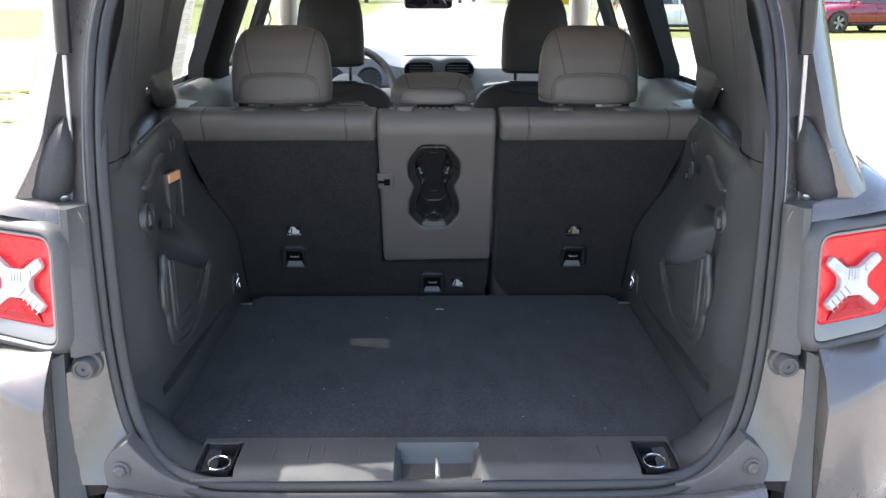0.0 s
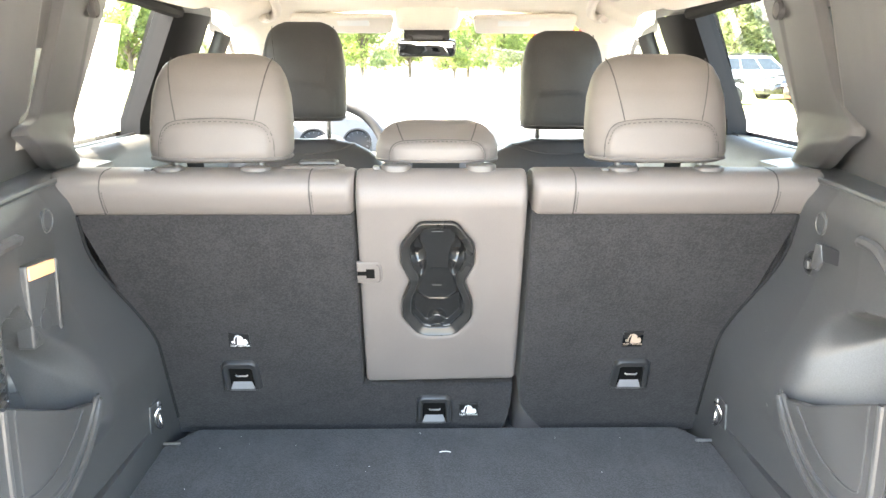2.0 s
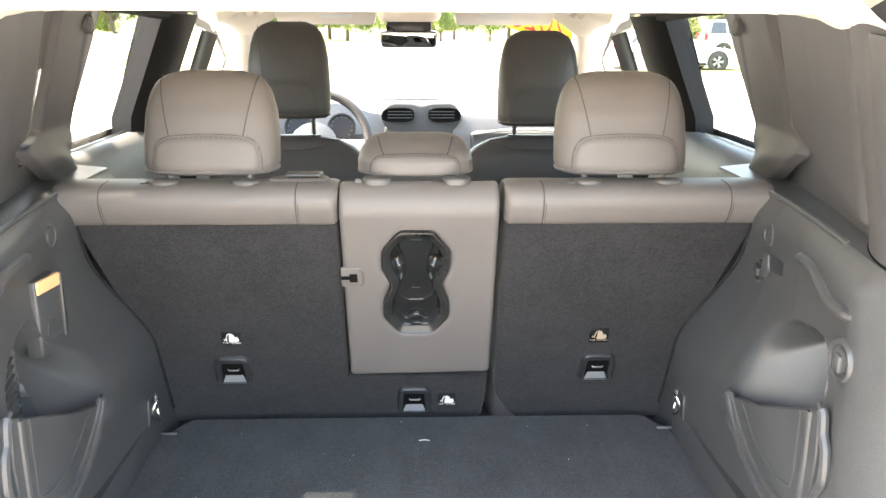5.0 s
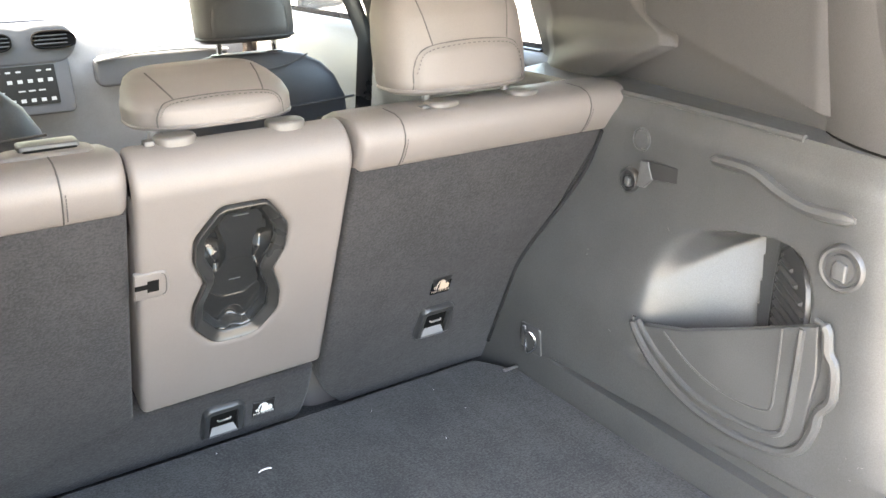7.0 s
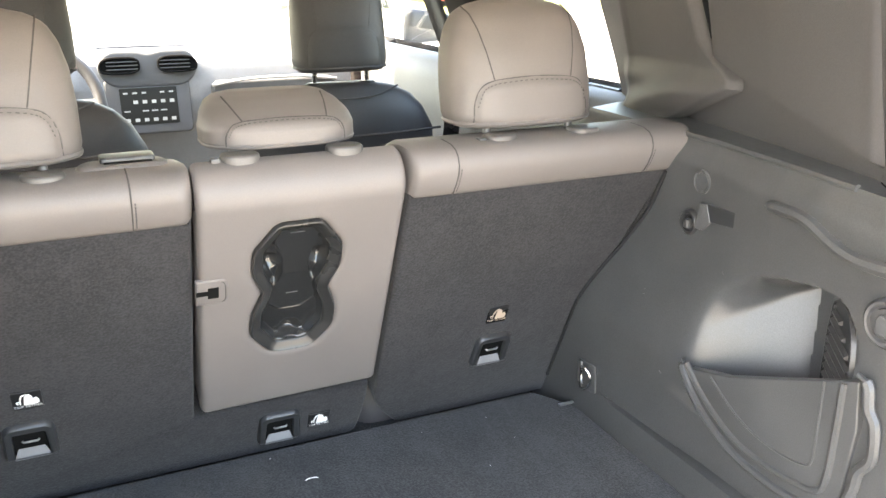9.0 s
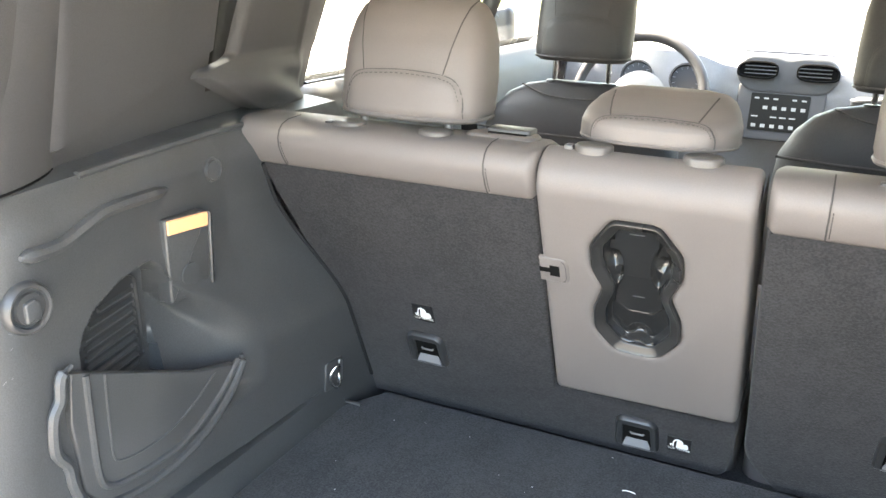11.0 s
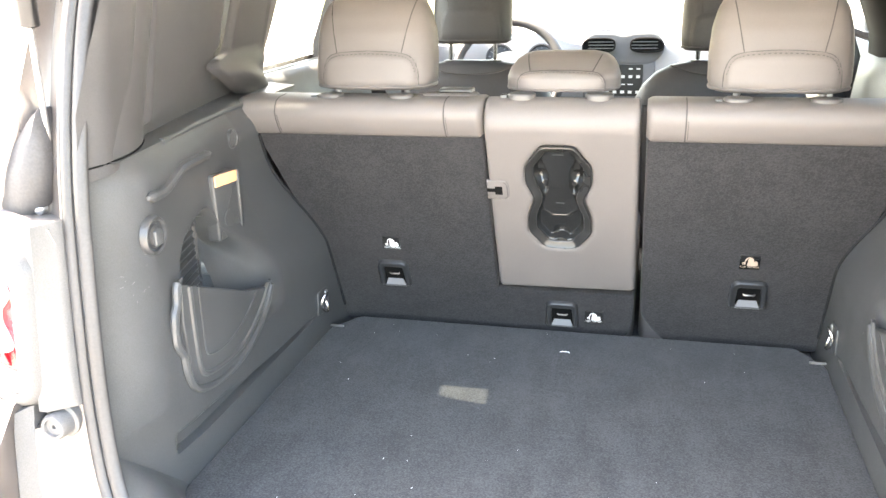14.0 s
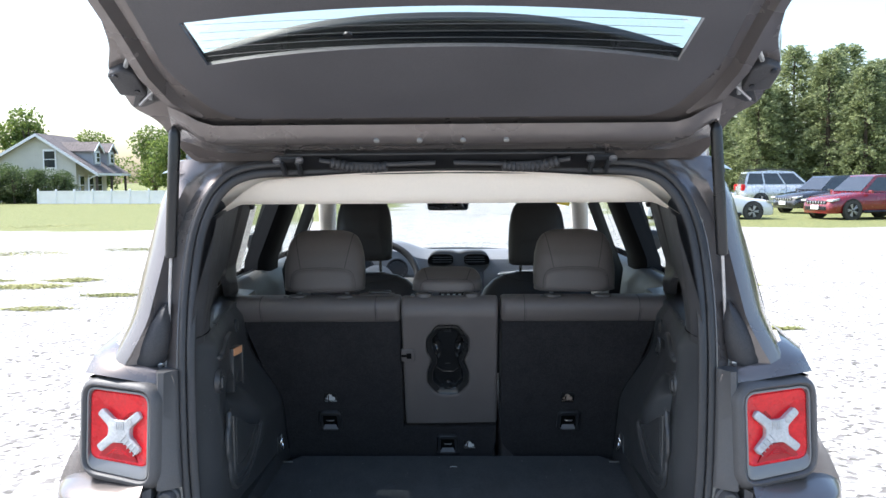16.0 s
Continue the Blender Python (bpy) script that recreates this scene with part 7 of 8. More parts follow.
rnd = random.Random(29)
verts, faces = [], []
for k in range(15000):
    x, y = (rnd.uniform(-9.5, -1.1) if rnd.random() < 0.62 else rnd.uniform(1.1, 8.0)), -1.5 + 15.5 * rnd.random() ** 0.9
    if noise.noise(V(x * 0.9, y * 0.9, 3.0)) + 0.5 * noise.noise(V(x * 3.1, y * 3.1, 7.0)) < rnd.uniform(-0.5, 0.45):
        continue
    r = rnd.uniform(0.006, 0.016) * (1.0 + 0.05 * max(0.0, y))
    a0, b0 = rnd.uniform(0, 6.283), len(verts)
    for q in range(5):
        a = a0 + q * 1.2566
        verts.append((x + r * rnd.uniform(0.7, 1.2) * math.cos(a), y + r * rnd.uniform(0.7, 1.2) * math.sin(a), -0.004))
    verts.append((x + rnd.uniform(-0.3, 0.3) * r, y + rnd.uniform(-0.3, 0.3) * r, r * rnd.uniform(0.3, 0.6)))
    faces += [(b0 + q, b0 + (q + 1) % 5, b0 + 5) for q in range(5)]
me = bpy.data.meshes.new("loose_stones")
me.from_pydata(verts, [], faces)
me.materials.append(stone_mat())
tagged(new("loose_stones", me), "loose pale and grey stones scattered on the gravel", "gravel", "", "stuff")
# ---- the lot round the car: trees, house, fence, parked cars ----
def leaf_mat(name, low, high):
    m, n, l, p = node_mat(name)
    geo = n.new("ShaderNodeNewGeometry")
    ramp = n.new("ShaderNodeValToRGB")
    ramp.color_ramp.elements[0].color, ramp.color_ramp.elements[1].color = (*low, 1), (*high, 1)
    l.new(geo.outputs["Random Per Island"], ramp.inputs["Fac"])
    l.new(ramp.outputs[0], p.inputs["Base Color"])
    p.inputs["Roughness"].default_value = 0.6
    tr = n.new("ShaderNodeBsdfTranslucent")
    mx = n.new("ShaderNodeMixShader")
    mx.inputs[0].default_value = 0.55
    l.new(ramp.outputs[0], tr.inputs["Color"])
    l.new(p.outputs[0], mx.inputs[1])
    l.new(tr.outputs[0], mx.inputs[2])
    l.new(mx.outputs[0], n["Material Output"].inputs["Surface"])
    return m


CONIFER = leaf_mat("conifer_needles", (0.130, 0.170, 0.080), (0.370, 0.410, 0.200))
BROADLEAF = leaf_mat("broad_leaves", (0.085, 0.140, 0.035), (0.250, 0.310, 0.085))
SHRUB = leaf_mat("shrub_leaves", (0.045, 0.080, 0.030), (0.130, 0.170, 0.060))
BARK = mat("bark", (0.10, 0.075, 0.055), 0.9, grain=0.8, scale=30, blotch=0.3, blotch_scale=4, bump_dist=0.02)
SIDING = mat("cream_siding", (0.56, 0.54, 0.47), 0.7, grain=0.1, scale=30, blotch=0.05, blotch_scale=1.0)
SHINGLE = mat("roof_shingles", (0.16, 0.135, 0.125), 0.9, grain=0.6, scale=9, blotch=0.2, blotch_scale=1.5, bump_dist=0.01)
GREY_SIDING = mat("grey_siding", (0.30, 0.31, 0.33), 0.7, blotch=0.08, blotch_scale=1.0)
WHITE = mat("white_vinyl", (0.80, 0.80, 0.80), 0.45, blotch=0.03, blotch_scale=2.0)
DARK_PANE = mat("dark_pane", (0.03, 0.035, 0.04), 0.08, blotch=0.2, coat=0.5)


def leaf(bm, p, d, size, rnd, wide=0.42):
    """A small bent tuft of leaves."""
    d = d.normalized()
    side = d.cross(V(rnd.uniform(-1, 1), rnd.uniform(-1, 1), rnd.uniform(-1, 1)))
    if side.length < 1e-3:
        return
    side = side.normalized() * size * wide
    up = d * size
    droop = V(0, 0, -size * 0.25)
    a, b, c, e = bm.verts.new(p - side * 0.5), bm.verts.new(p + side * 0.5), bm.verts.new(p + up * 0.6 + side), bm.verts.new(p + up * 0.6 - side)
    t = bm.verts.new(p + up + droop)
    bm.faces.new((a, b, c, e))
    bm.faces.new((e, c, t))


def conifer(h, seed):
    rnd = random.Random(seed)
    tree = thing("conifer", (0, 0, 0), "tall dark green conifer with drooping uneven boughs", "tree", "conifers at the lot's edge")
    bm = bmesh.new()
    tube(bm, [(0, 0, -0.1), (0.03, 0.02, h * 0.3), (0, 0.05, h * 0.65), (0.02, 0, h * 0.97)], [h * 0.02, h * 0.016, h * 0.009, h * 0.002], 8)
    for k in range(34):
        z = h * (0.08 + 0.86 * k / 34)
        a = rnd.uniform(0, 6.28)
        r = h * 0.19 * (1 - z / h) ** 0.75
        tube(bm, [(0, 0, z), (r * 0.6 * math.cos(a), r * 0.6 * math.sin(a), z + 0.1), (r * math.cos(a), r * math.sin(a), z - 0.1)], [0.05, 0.035, 0.012], 5)
    part("trunk", bm, BARK, tree)
    bm = bmesh.new()
    for k in range(190):
        z = h * (0.03 + 0.95 * (k / 190) ** 0.9)
        a = k * 2.4 + rnd.uniform(-0.5, 0.5)
        r = h * 0.36 * (1 - z / h) ** 0.55 * rnd.uniform(0.6, 1.25) + 0.1
        for q in range(52):
            t = rnd.uniform(0.25, 1.0)
            p = V(r * t * math.cos(a), r * t * math.sin(a), z - 0.25 * r * t * t + rnd.uniform(-0.2, 0.2)) + V(rnd.gauss(0, 0.16), rnd.gauss(0, 0.16), 0)
            leaf(bm, p, V(math.cos(a) + rnd.gauss(0, 0.5), math.sin(a) + rnd.gauss(0, 0.5), rnd.uniform(-0.3, 0.9)), rnd.uniform(0.16, 0.36), rnd, 0.20)
    part("crown", bm, CONIFER, tree, smooth=False)
    return tree


def broadleaf(h, seed, material=None, name="leafy_tree", label="sunlit leafy green tree with an uneven crown", group="leafy trees"):
    rnd = random.Random(seed)
    tree = thing(name, (0, 0, 0), label, "tree", group)
    bm = bmesh.new()
    tube(bm, [(0, 0, -0.1), (0.05, 0.03, h * 0.2), (0.0, 0.1, h * 0.5), (0.1, 0.0, h * 0.8)], [h * 0.03, h * 0.024, h * 0.015, h * 0.004], 8)
    blobs = []
    for k in range(16):
        a, z = rnd.uniform(0, 6.28), h * rnd.uniform(0.25, 0.88)
        r = h * 0.30 * math.sin(math.pi * min(0.95, (z / h) * 0.9 + 0.08)) * rnd.uniform(0.35, 1.0)
        c = V(r * math.cos(a), r * math.sin(a), z)
        blobs.append((c, h * rnd.uniform(0.09, 0.17)))
        tube(bm, [(0, 0, z * 0.55), c * 0.6 + V(0, 0, z * 0.2), c], [h * 0.012, h * 0.008, h * 0.003], 5)
    part("trunk", bm, BARK, tree)
    bm = bmesh.new()
    for c, r in blobs:
        for q in range(330):
            d = V(rnd.gauss(0, 1), rnd.gauss(0, 1), rnd.gauss(0, 1)).normalized()
            p = c + d * r * rnd.uniform(0.55, 1.15)
            leaf(bm, p, d + V(rnd.gauss(0, 0.5), rnd.gauss(0, 0.5), rnd.gauss(0, 0.5)), rnd.uniform(0.15, 0.30) * h / 8, rnd)
    part("crown", bm, material or BROADLEAF, tree, smooth=False)
    return tree


def scatter(make, spots, seed):
    rnd = random.Random(seed)
    for i, (x, y, s_) in enumerate(spots):
        src = make[i % len(make)]
        m = Matrix.Translation((x, y, 0.0)) @ Matrix.Rotation(rnd.uniform(0, 6.28), 4, "Z") @ Matrix.Scale(s_, 4)
        if i < len(make):
            src.matrix_basis = m
        else:
            src0 = src.scale.copy()
            src.scale = (1, 1, 1)
            copy_thing(src, m)
            src.scale = src0


firs = [conifer(10.0, 1), conifer(9.0, 2), conifer(11.0, 3)]
spots = [(16.5, 57, 0.8), (19.5, 54, 0.88), (22.5, 56, 0.95), (25.5, 52, 0.86), (28.5, 55, 0.98), (31.5, 52, 0.92), (18, 58, 0.82), (21, 55, 0.84), (24, 54, 0.9), (27, 54, 0.92), (30, 53, 0.92), (34, 54, 1.1), (36.5, 49, 1.0), (39, 45, 1.05), (41, 40, 0.95), (43, 35, 1.0), (44, 30, 1.05), (45, 24, 1.0), (46, 18, 1.0), (47, 12, 0.95), (48, 6, 1.0), (21, 62, 1.05), (27, 61, 1.1), (33, 60, 1.15), (39, 55, 1.1), (44, 49, 1.1), (47, 40, 1.1), (49, 31, 1.05), (24, 65, 1.0), (30.5, 66, 1.1), (14, 64, 0.8)]
scatter(firs, spots, 5)
leafy = [broadleaf(8.0, 21), broadleaf(7.0, 22), broadleaf(9.0, 23)]
spots = [(-7, 92, 1.0), (-12, 96, 1.05), (-2, 100, 0.85), (3, 93, 0.8), (8, 90, 1.0), (13, 88, 1.0), (-17, 90, 1.0), (17, 80, 1.0), (-25.5, 74, 0.95), (-29.0, 78, 0.9), (-23, 82, 1.0), (-44, 84, 1.05), (-40, 90, 0.95), (-35, 95, 0.9), (-50, 60, 1.0), (-52, 45, 1.0), (-50, 30, 0.95), (-10, 104, 1.0), (5, 105, 1.0), (-20, 100, 1.0), (11, 99, 1.0)]
scatter(leafy, spots, 6)
shrubs = [broadleaf(2.8, 31, SHRUB, "shrub", "dense green shrub beside the white fence", "shrubs by the fence"), broadleaf(2.6, 32, SHRUB, "shrub", "dense green shrub beside the white fence", "shrubs by the fence")]
for sh in shrubs:
    for ob in sh.children:
        if ob.name.startswith("crown"):
            for v in ob.data.vertices:
                v.co.z = max(0.02, (v.co.z - 0.45) * 1.15)
                v.co.x *= 1.35
                v.co.y *= 1.35
spots = [(-33.2, 60.5, 1.0), (-31.0, 60.5, 1.05), (-29.6, 61.0, 0.9), (-35.4, 60.5, 1.0), (-37.5, 60.5, 1.05), (-32.0, 61.5, 1.05), (-34.3, 61.5, 1.1), (-39.6, 60.5, 1.0)]
scatter(shrubs, spots, 7)

# white fence
fence = thing("fence", (-25.0, 58.0, 0), "white vinyl panel fence", "fence")
fx = [-30.6 + 1.46 * k for k in range(10)]
for k, x in enumerate(fx):
    y = 58.9 - (x + 30.6) * 0.2
    bm = bmesh.new()
    rbox(bm, (x, y, 0.5), (0.12, 0.12, 1.05), 0.01)
    lathe(bm, [(0.09, 1.02), (0.09, 1.05), (0.001, 1.11)], Matrix.Translation((x, y, 0)), 4)
    part("post", bm, WHITE, fence)
    if k < len(fx) - 1:
        bm = bmesh.new()
        a, b = V(x, y, 0), V(fx[k + 1], y - 0.292, 0)
        for z0, z1, t in ((0.08, 0.88, 0.02), (0.88, 0.97, 0.05), (0.05, 0.14, 0.05)):
            loft(bm, [[p + V(0, -t, z0), p + V(0, t, z0), p + V(0, t, z1), p + V(0, -t, z1)] for p in (a, b)])
        part("panel", bm, WHITE, fence)

# house
house = thing("house", (-34.3, 66.0, 0), "cream sided house with brown shingle roof and two dormers", "house")
hx0, hx1, hy0, hy1, pk, xe = -40.6, -31.0, 66.0, 71.8, -34.0, -29.0
bm = bmesh.new()
front = [(hx0, 0.0), (hx1, 0.0), (hx1, 3.42), (pk, 5.38), (hx0, 1.75)]
loft(bm, [[V(x, y, z) for x, z in front] for y in (hy0, hy1)])
part("wall", bm, SIDING, house)
for k in range(14):
    bm = bmesh.new()
    z = 0.3 + 0.35 * k
    a = hx0 if z < 1.75 else hx0 + (z - 1.75) / 3.63 * (pk - hx0)
    b = hx1 if z < 3.42 else hx1 - (z - 3.42) / 1.96 * (hx1 - pk)
    rbox(bm, ((a + b) / 2, hy0 - 0.012, z), (b - a, 0.03, 0.03), 0.0)
    part("siding_board", bm, SIDING, house)
for x1, z1 in ((hx0 - 0.5, 1.62), (xe, 2.30)):
    bm = bmesh.new()
    loft(bm, [[V(pk, y, 5.55), V(x1, y, z1), V(x1, y, z1 - 0.16), V(pk, y, 5.39)] for y in (hy0 - 0.45, hy1 + 0.3)])
    part("roof", bm, SHINGLE, house, "brown shingle roof slope")
    bm = bmesh.new()
    loft(bm, [[V(pk, y, 5.53), V(x1, y, z1 - 0.02), V(x1, y, z1 - 0.26), V(pk, y, 5.29)] for y in (hy0 - 0.50, hy0 - 0.43)])
    part("bargeboard", bm, WHITE, house)
for y in (67.8, 70.6):
    bm = bmesh.new()
    loft(bm, [[V(x, yy, z) for yy, z in ((y - 0.75, 2.85), (y + 0.75, 2.85), (y + 0.75, 4.15), (y, 4.78), (y - 0.75, 4.15))] for x in (-33.2, -30.05)])
    dm = part("dormer", bm, GREY_SIDING, house, "grey dormer with a white window")
    bm = bmesh.new()
    for s_ in SIDES:
        loft(bm, [[V(x, y, 4.92), V(x, y + s_ * 0.95, 4.14), V(x, y + s_ * 0.95, 4.04), V(x, y, 4.80)] for x in (-33.5, -29.82)])
    part("dormer_roof", bm, SHINGLE, dm)
    bm = bmesh.new()
    for s_ in SIDES:
        loft(bm, [[V(x, y, 4.90), V(x, y + s_ * 0.97, 4.12), V(x, y + s_ * 0.97, 3.96), V(x, y, 4.72)] for x in (-29.83, -29.77)])
    part("dormer_board", bm, WHITE, dm)
    bm = bmesh.new()
    rbox(bm, (-30.03, y, 3.62), (0.08, 0.8, 1.05), 0.0)
    part("window_frame", bm, WHITE, dm)


def house_window(x, y, z, w, h, facing):
    bm = bmesh.new()
    size = (w + 0.24, 0.08, h + 0.24) if facing == "y" else (0.08, w + 0.24, h + 0.24)
    rbox(bm, (x, y, z), size, 0.01)
    win = part("window", bm, WHITE, house, "white framed sash window")
    for dz in (-h / 4, h / 4):
        bm = bmesh.new()
        off = (0, -0.045, dz) if facing == "y" else (0.045, 0, dz)
        rbox(bm, (x + off[0], y + off[1], z + off[2]), (w, 0.02, h / 2 - 0.06) if facing == "y" else (0.02, w, h / 2 - 0.06), 0.0)
        part("pane", bm, DARK_PANE, win)


house_window(-33.1, hy0 - 0.03, 3.45, 0.85, 1.35, "y")
for y in (67.8, 70.6):
    house_window(-29.98, y, 3.62, 0.5, 0.8, "x")
for y in (66.9, 68.6, 70.3):
    house_window(hx1 + 0.03, y, 1.35, 0.7, 1.5, "x")
for y in (65.8, 68.7, 71.6):
    bm = bmesh.new()
    rbox(bm, (xe - 0.25, y, 1.1), (0.16, 0.16, 2.2), 0.01)
    part("porch_post", bm, BARK, house)
bm = bmesh.new()
rbox(bm, (xe + 0.02, 68.8, 2.22), (0.12, 6.4, 0.18), 0.0)
part("gutter", bm, WHITE, house)
bm = bmesh.new()
tube(bm, [(xe - 0.2, hy0 - 0.3, 2.15), (xe - 0.9, hy0 - 0.25, 1.85), (xe - 0.9, hy0 - 0.25, 0.1)], 0.06, 8)
part("downpipe", bm, WHITE, house)
bm = bmesh.new()
slab(bm, box2(hx1, 65.7, xe, 71.8), -0.05, 0.15, 0.0)
part("porch_floor", bm, GREY_SIDING, house)
bm = bmesh.new()
loft(bm, [[V(x, y, z) for x, z in ((-48, 0), (-41, 0), (-41, 2.6), (-44.5, 4.3), (-48, 2.6))] for y in (70.0, 79.0)])
part("side_wing", bm, SIDING, house)
bm = bmesh.new()
for x1 in (-48.4, -40.6):
    loft(bm, [[V(-44.5, y, 4.5), V(x1, y, 2.5), V(x1, y, 2.35), V(-44.5, y, 4.35)] for y in (69.6, 79.4)])
part("wing_roof", bm, SHINGLE, house)


def parked_car(name, label, paint, at, yaw, length, width, height, kind="suv", lamp_front=True, rail=False):
    """A parked car with its nose towards +x of its own space."""
    car = thing(name, (0, 0, 0), label, "car", "parked cars")
    L2, W2 = length / 2, width / 2
    belt = height * (0.60 if kind == "suv" else 0.64)
    floor_z = 0.24 if kind == "suv" else 0.19
    bm = bmesh.new()
    xs = [-L2, -L2 + 0.06, -L2 + 0.3, -L2 * 0.62, -L2 * 0.25, L2 * 0.2, L2 * 0.38, L2 * 0.62, L2 * 0.82, L2 * 0.95, L2]
    hood = belt * (0.93 if kind == "suv" else 0.88)
    tops = [belt * 0.72, belt * 0.96, belt, belt, belt, belt, belt * 0.99, hood * 0.98, hood * 0.92, hood * 0.80, hood * 0.55]
    wid = [0.80, 0.90, 0.97, 1.0, 1.0, 1.0, 1.0, 0.99, 0.95, 0.86, 0.70]
    rings = []
    for x, t, w in zip(xs, tops, wid):
        w *= W2
        rings.append([V(x, -w * 0.90, floor_z), V(x, -w * 0.985, floor_z + 0.12), V(x, -w, t * 0.62), V(x, -w * 0.965, t * 0.9), V(x, -w * 0.86, t), V(x, 0, t * 1.02), V(x, w * 0.86, t), V(x, w * 0.965, t * 0.9), V(x, w, t * 0.62), V(x, w * 0.985, floor_z + 0.12), V(x, w * 0.90, floor_z)])
    loft(bm, rings)
    part("body", bm, paint, car, sharp=45)
    roof_x0, roof_x1 = (-L2 * 0.86, L2 * 0.10) if kind == "suv" else (-L2 * 0.55, L2 * 0.05)
    base_x0, base_x1 = (-L2 * 0.94, L2 * 0.42) if kind == "suv" else (-L2 * 0.80, L2 * 0.40)
    cab = [(base_x0, belt * 0.97, 0.86), (roof_x0, height * 0.965, 0.70), ((roof_x0 + roof_x1) / 2, height, 0.70), (roof_x1, height * 0.965, 0.69), (base_x1, belt * 0.98, 0.84)]
    bm = bmesh.new()
    prof = [cab[0], cab[1], cab[2], cab[3], cab[4]]
    loft(bm, [[V(x, s_ * W2 * k, z) for x, z, k in prof] for s_ in (-1, 1)], cap0=True, cap1=True)
    part("cabin", bm, paint, car, sharp=45)

    def side_pt(x, f, s_):
        z = belt * 1.0 + (height * 0.955 - belt) * f
        k = 0.855 - 0.155 * f
        return V(x, s_ * (W2 * k + 0.012), z)

    def edge_x(f, rear):
        return base_x0 + (roof_x0 - base_x0) * f if rear else base_x1 + (roof_x1 - base_x1) * f

    cuts = [0.04, 0.30, 0.33, 0.62, 0.65, 0.95] if kind == "suv" else [0.06, 0.46, 0.49, 0.93]
    for s_ in SIDES:
        for a, b in zip(cuts[::2], cuts[1::2]):
            bm = bmesh.new()
            ring = []
            for f, u in ((0.08, a), (0.08, b), (0.90, b), (0.90, a)):
                ring.append(side_pt(edge_x(f, True) * (1 - u) + edge_x(f, False) * u, f, s_))
            back = [p - V(0, s_ * 0.03, 0) for p in ring]
            loft(bm, [back, ring])
            part("side_window", bm, DARK_PANE, car)
        for x in (-L2 * 0.60, L2 * 0.63):
            r = 0.36 if kind == "suv" else 0.33
            m = Matrix.Translation((x, s_ * (W2 - 0.10), r)) @ Matrix.Rotation(radians(-90 * s_), 4, "X")
            bm = bmesh.new()
            lathe(bm, [(r + 0.06, 0.095), (r + 0.06, 0.108), (r + 0.005, 0.108), (r + 0.005, 0.095)], m, 28)
            part("wheel_arch", bm, BLACK, car)
            bm = bmesh.new()
            lathe(bm, [(r * 0.66, -0.10), (r * 0.97, -0.10), (r, -0.06), (r, 0.09), (r * 0.97, 0.115), (r * 0.70, 0.12), (r * 0.68, 0.09)], m, 28)
            wh = part("wheel", bm, RUBBER, car, "alloy wheel with black tyre")
            bm = bmesh.new()
            lathe(bm, [(r * 0.69, 0.06), (r * 0.69, 0.118), (r * 0.64, 0.12), (r * 0.61, 0.085), (0.05, 0.07), (0.001, 0.07)], m, 28)
            part("rim", bm, BLACK, wh)
            for q in range(5):
                bm = bmesh.new()
                for dq in (-0.16, 0.16):
                    a = 2 * math.pi * q / 5
                    tube(bm, [m @ V(0.03 * math.cos(a), 0.03 * math.sin(a), 0.105), m @ V(r * 0.64 * math.cos(a + dq), r * 0.64 * math.sin(a + dq), 0.112)], 0.022, 5)
                part("spoke", bm, SILVER, wh)
        bm = bmesh.new()
        rbox(bm, (L2 * 0.32, s_ * (W2 + 0.07), belt * 1.02), (0.12, 0.16, 0.12), 0.03)
        part("door_mirror", bm, paint, car)
        bm = bmesh.new()
        slab(bm, rounded([(L2 * 0.86, belt * 0.70), (L2 * 0.985, belt * 0.66), (L2 * 0.985, belt * 0.73), (L2 * 0.84, belt * 0.79)], 0.02), s_ * W2 * 0.60, s_ * W2 * 0.925, 0.02, Matrix(((1, 0, 0, 0), (0, 0, 1, 0), (0, 1, 0, 0), (0, 0, 0, 1))))
        part("headlight", bm, CLEAR_LENS, car, "clear headlight")
        bm = bmesh.new()
        rbox(bm, (-L2 + 0.10, s_ * W2 * 0.83, belt * 0.90), (0.20, 0.16, 0.34 if kind == "suv" else 0.16), 0.02)
        part("tail_light", bm, RED_LENS, car, "red tail light")
        bm = bmesh.new()
        tube(bm, [(-L2 * 0.60 + 0.45, s_ * (W2 + 0.004), floor_z + 0.06), (L2 * 0.63 - 0.45, s_ * (W2 + 0.004), floor_z + 0.06)], 0.05, 6)
        part("rocker", bm, BLACK, car)
        for u in (0.31, 0.635) if kind == "suv" else (0.475,):
            bm = bmesh.new()
            x = base_x0 * (1 - u) + base_x1 * u
            tube(bm, [(x, s_ * (W2 * 1.0 + 0.001), floor_z + 0.16), (x, s_ * (W2 * 0.985), belt * 0.9), (x, s_ * (W2 * 0.87), belt)], 0.008, 4)
            part("door_gap", bm, BLACK, car)
            bm = bmesh.new()
            rbox(bm, (x - 0.16, s_ * (W2 * 0.99), belt * 0.83), (0.18, 0.04, 0.03), 0.008)
            part("door_handle", bm, paint, car)
        if rail:
            bm = bmesh.new()
            tube(bm, curve_pts([(roof_x0 + 0.15, s_ * W2 * 0.62, height * 0.97), (roof_x0 + 0.3, s_ * W2 * 0.62, height + 0.05), (roof_x1 - 0.2, s_ * W2 * 0.62, height + 0.05), (roof_x1, s_ * W2 * 0.62, height * 0.975)], 4), 0.02, 6)
            part("roof_rail", bm, BLACK, car)
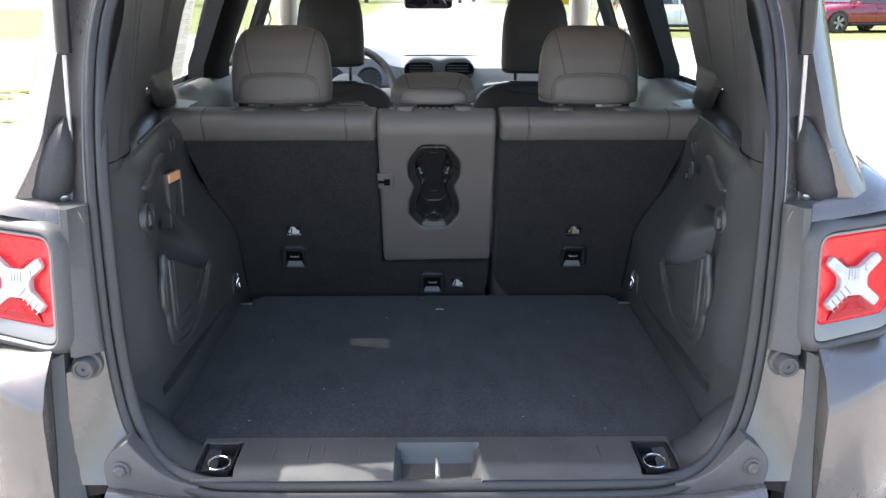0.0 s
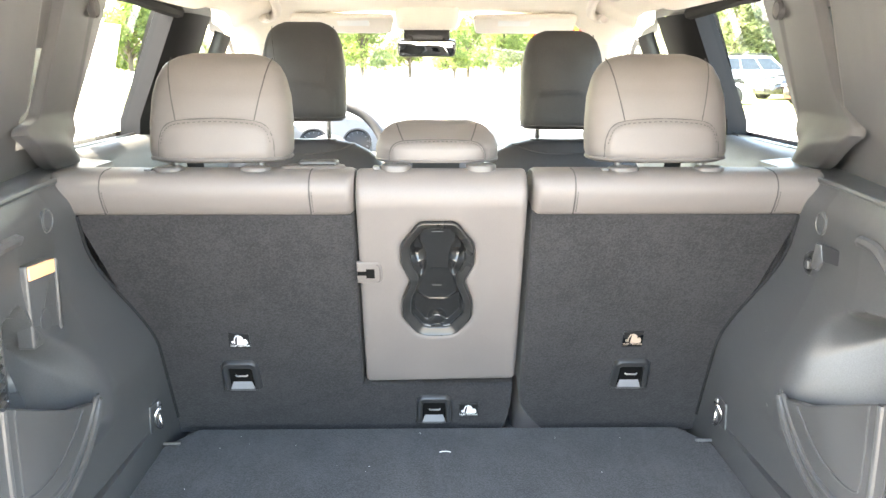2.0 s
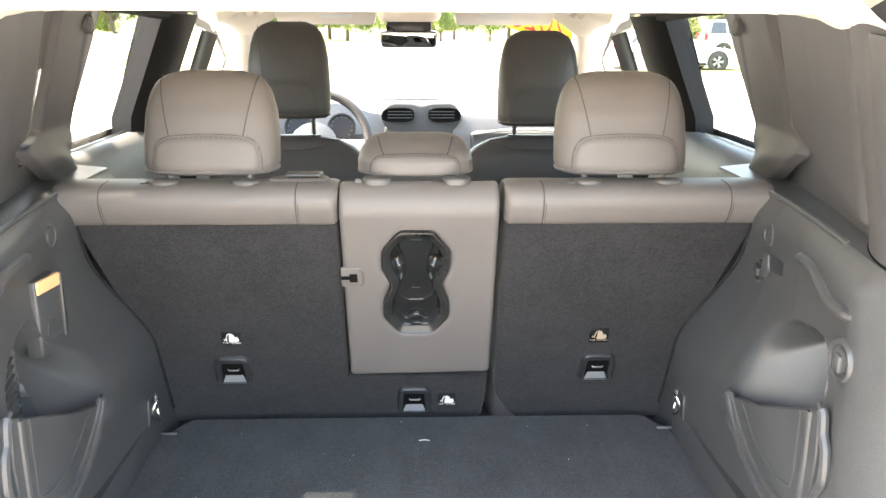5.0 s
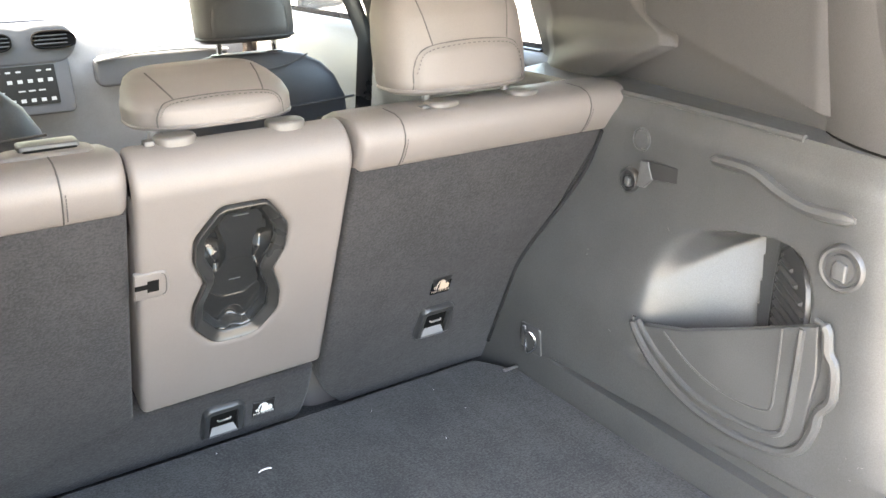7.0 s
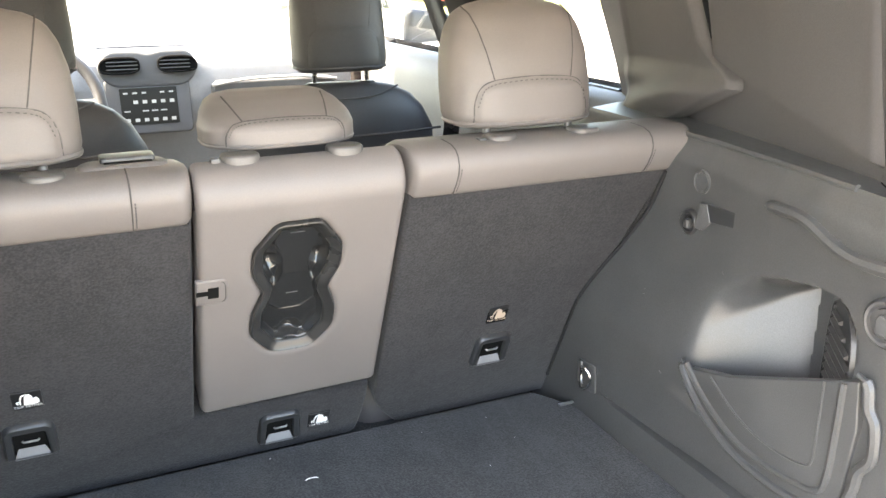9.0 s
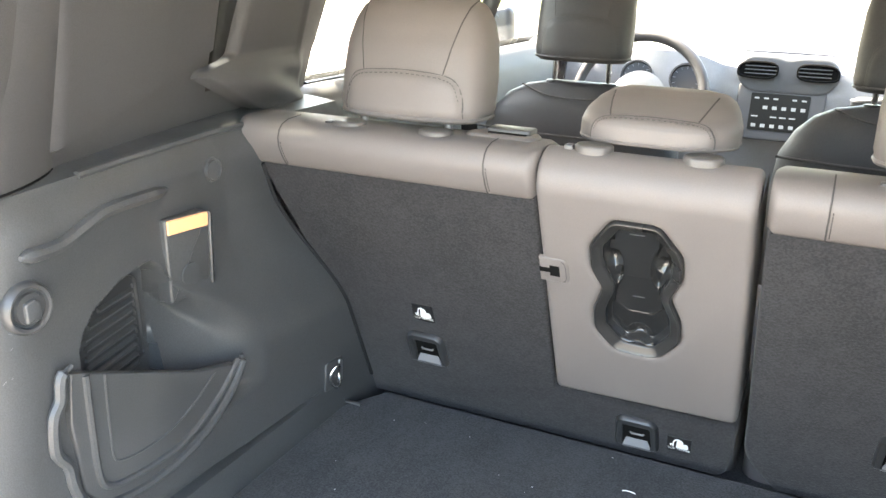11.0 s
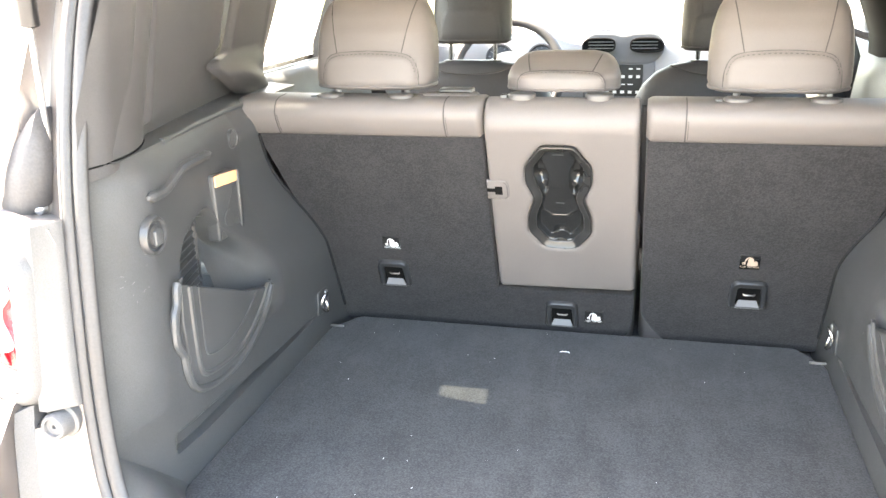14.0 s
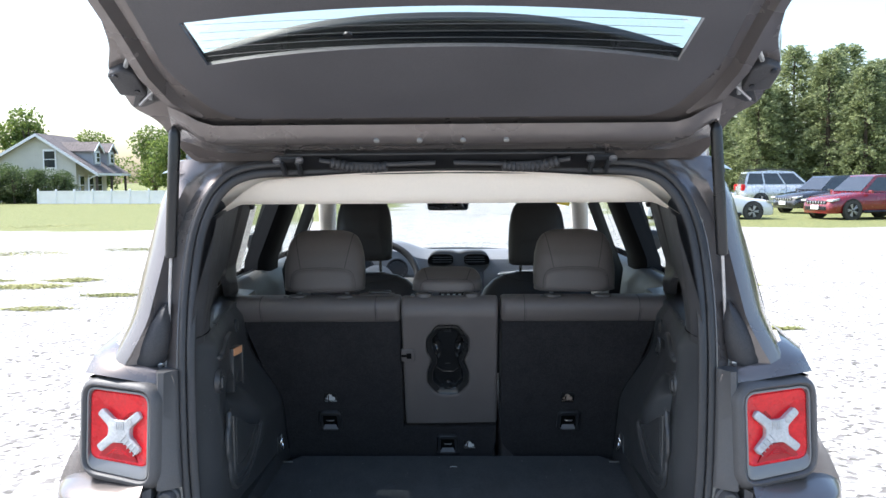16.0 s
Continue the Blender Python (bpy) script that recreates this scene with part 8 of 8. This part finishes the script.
    for f0, f1, rear, nm in ((0.06, 0.93, False, "windscreen"), (0.10, 0.85, True, "rear_window")):
        bm = bmesh.new()
        ring = []
        for f, s_ in ((f0, -1), (f0, 1), (f1, 1), (f1, -1)):
            z = belt + (height * 0.965 - belt) * f
            ring.append(V(edge_x(f, rear) + (-0.025 if rear else 0.025), s_ * W2 * (0.80 - 0.13 * f), z))
        loft(bm, [[p - V(-0.03 if rear else 0.03, 0, 0) for p in ring], ring])
        part(nm, bm, DARK_PANE, car)
    bm = bmesh.new()
    rbox(bm, (L2 * 0.965, 0, hood * 0.66), (0.12, W2 * 1.15, hood * 0.16), 0.03)
    gr = part("grille", bm, BLACK, car, "black front grille")
    for k in range(7):
        bm = bmesh.new()
        rbox(bm, (L2 * 0.965 + 0.062, W2 * (-0.48 + 0.16 * k), hood * 0.66), (0.02, 0.05, hood * 0.12), 0.008)
        part("grille_bar", bm, CHROME if kind == "suv" else BLACK, gr)
    bm = bmesh.new()
    rbox(bm, (L2 * 0.97, 0, floor_z + 0.18), (0.14, W2 * 1.3, 0.22), 0.04)
    part("front_bumper", bm, BLACK, car)
    bm = bmesh.new()
    rbox(bm, (L2 + 0.03, 0, floor_z + 0.22), (0.02, 0.42, 0.16), 0.004)
    part("plate", bm, PAPER, car, "blank pale plate")
    car.matrix_basis = Matrix.Translation((at[0], at[1], 0)) @ Matrix.Rotation(radians(yaw), 4, "Z")
    return car


RED_PAINT = mat("dark_red_paint", (0.19, 0.008, 0.016), 0.25, metal=0.2, blotch=0.06, coat=1.0)
DARK_PAINT = mat("charcoal_paint", (0.035, 0.037, 0.04), 0.25, metal=0.3, blotch=0.06, coat=1.0)
WHITE_PAINT = mat("white_paint", (0.74, 0.74, 0.74), 0.25, blotch=0.03, coat=1.0)
SILVER_PAINT = mat("silver_paint", (0.52, 0.54, 0.56), 0.28, metal=0.4, blotch=0.04, coat=1.0)
parked_car("parked_suv", "dark red SUV parked on the gravel", RED_PAINT, (15.4, 30.4), 196, 4.6, 1.86, 1.68)
parked_car("parked_suv", "charcoal SUV parked behind the red one", DARK_PAINT, (16.3, 36.0), 198, 4.65, 1.85, 1.66)
parked_car("parked_suv", "silver SUV with roof rails under the conifers", SILVER_PAINT, (17.5, 44.0), -6, 4.9, 2.0, 1.95, rail=True)
parked_car("parked_sedan", "white sedan parked on the gravel", WHITE_PAINT, (9.2, 30.2), 4, 4.8, 1.86, 1.47, kind="sedan")
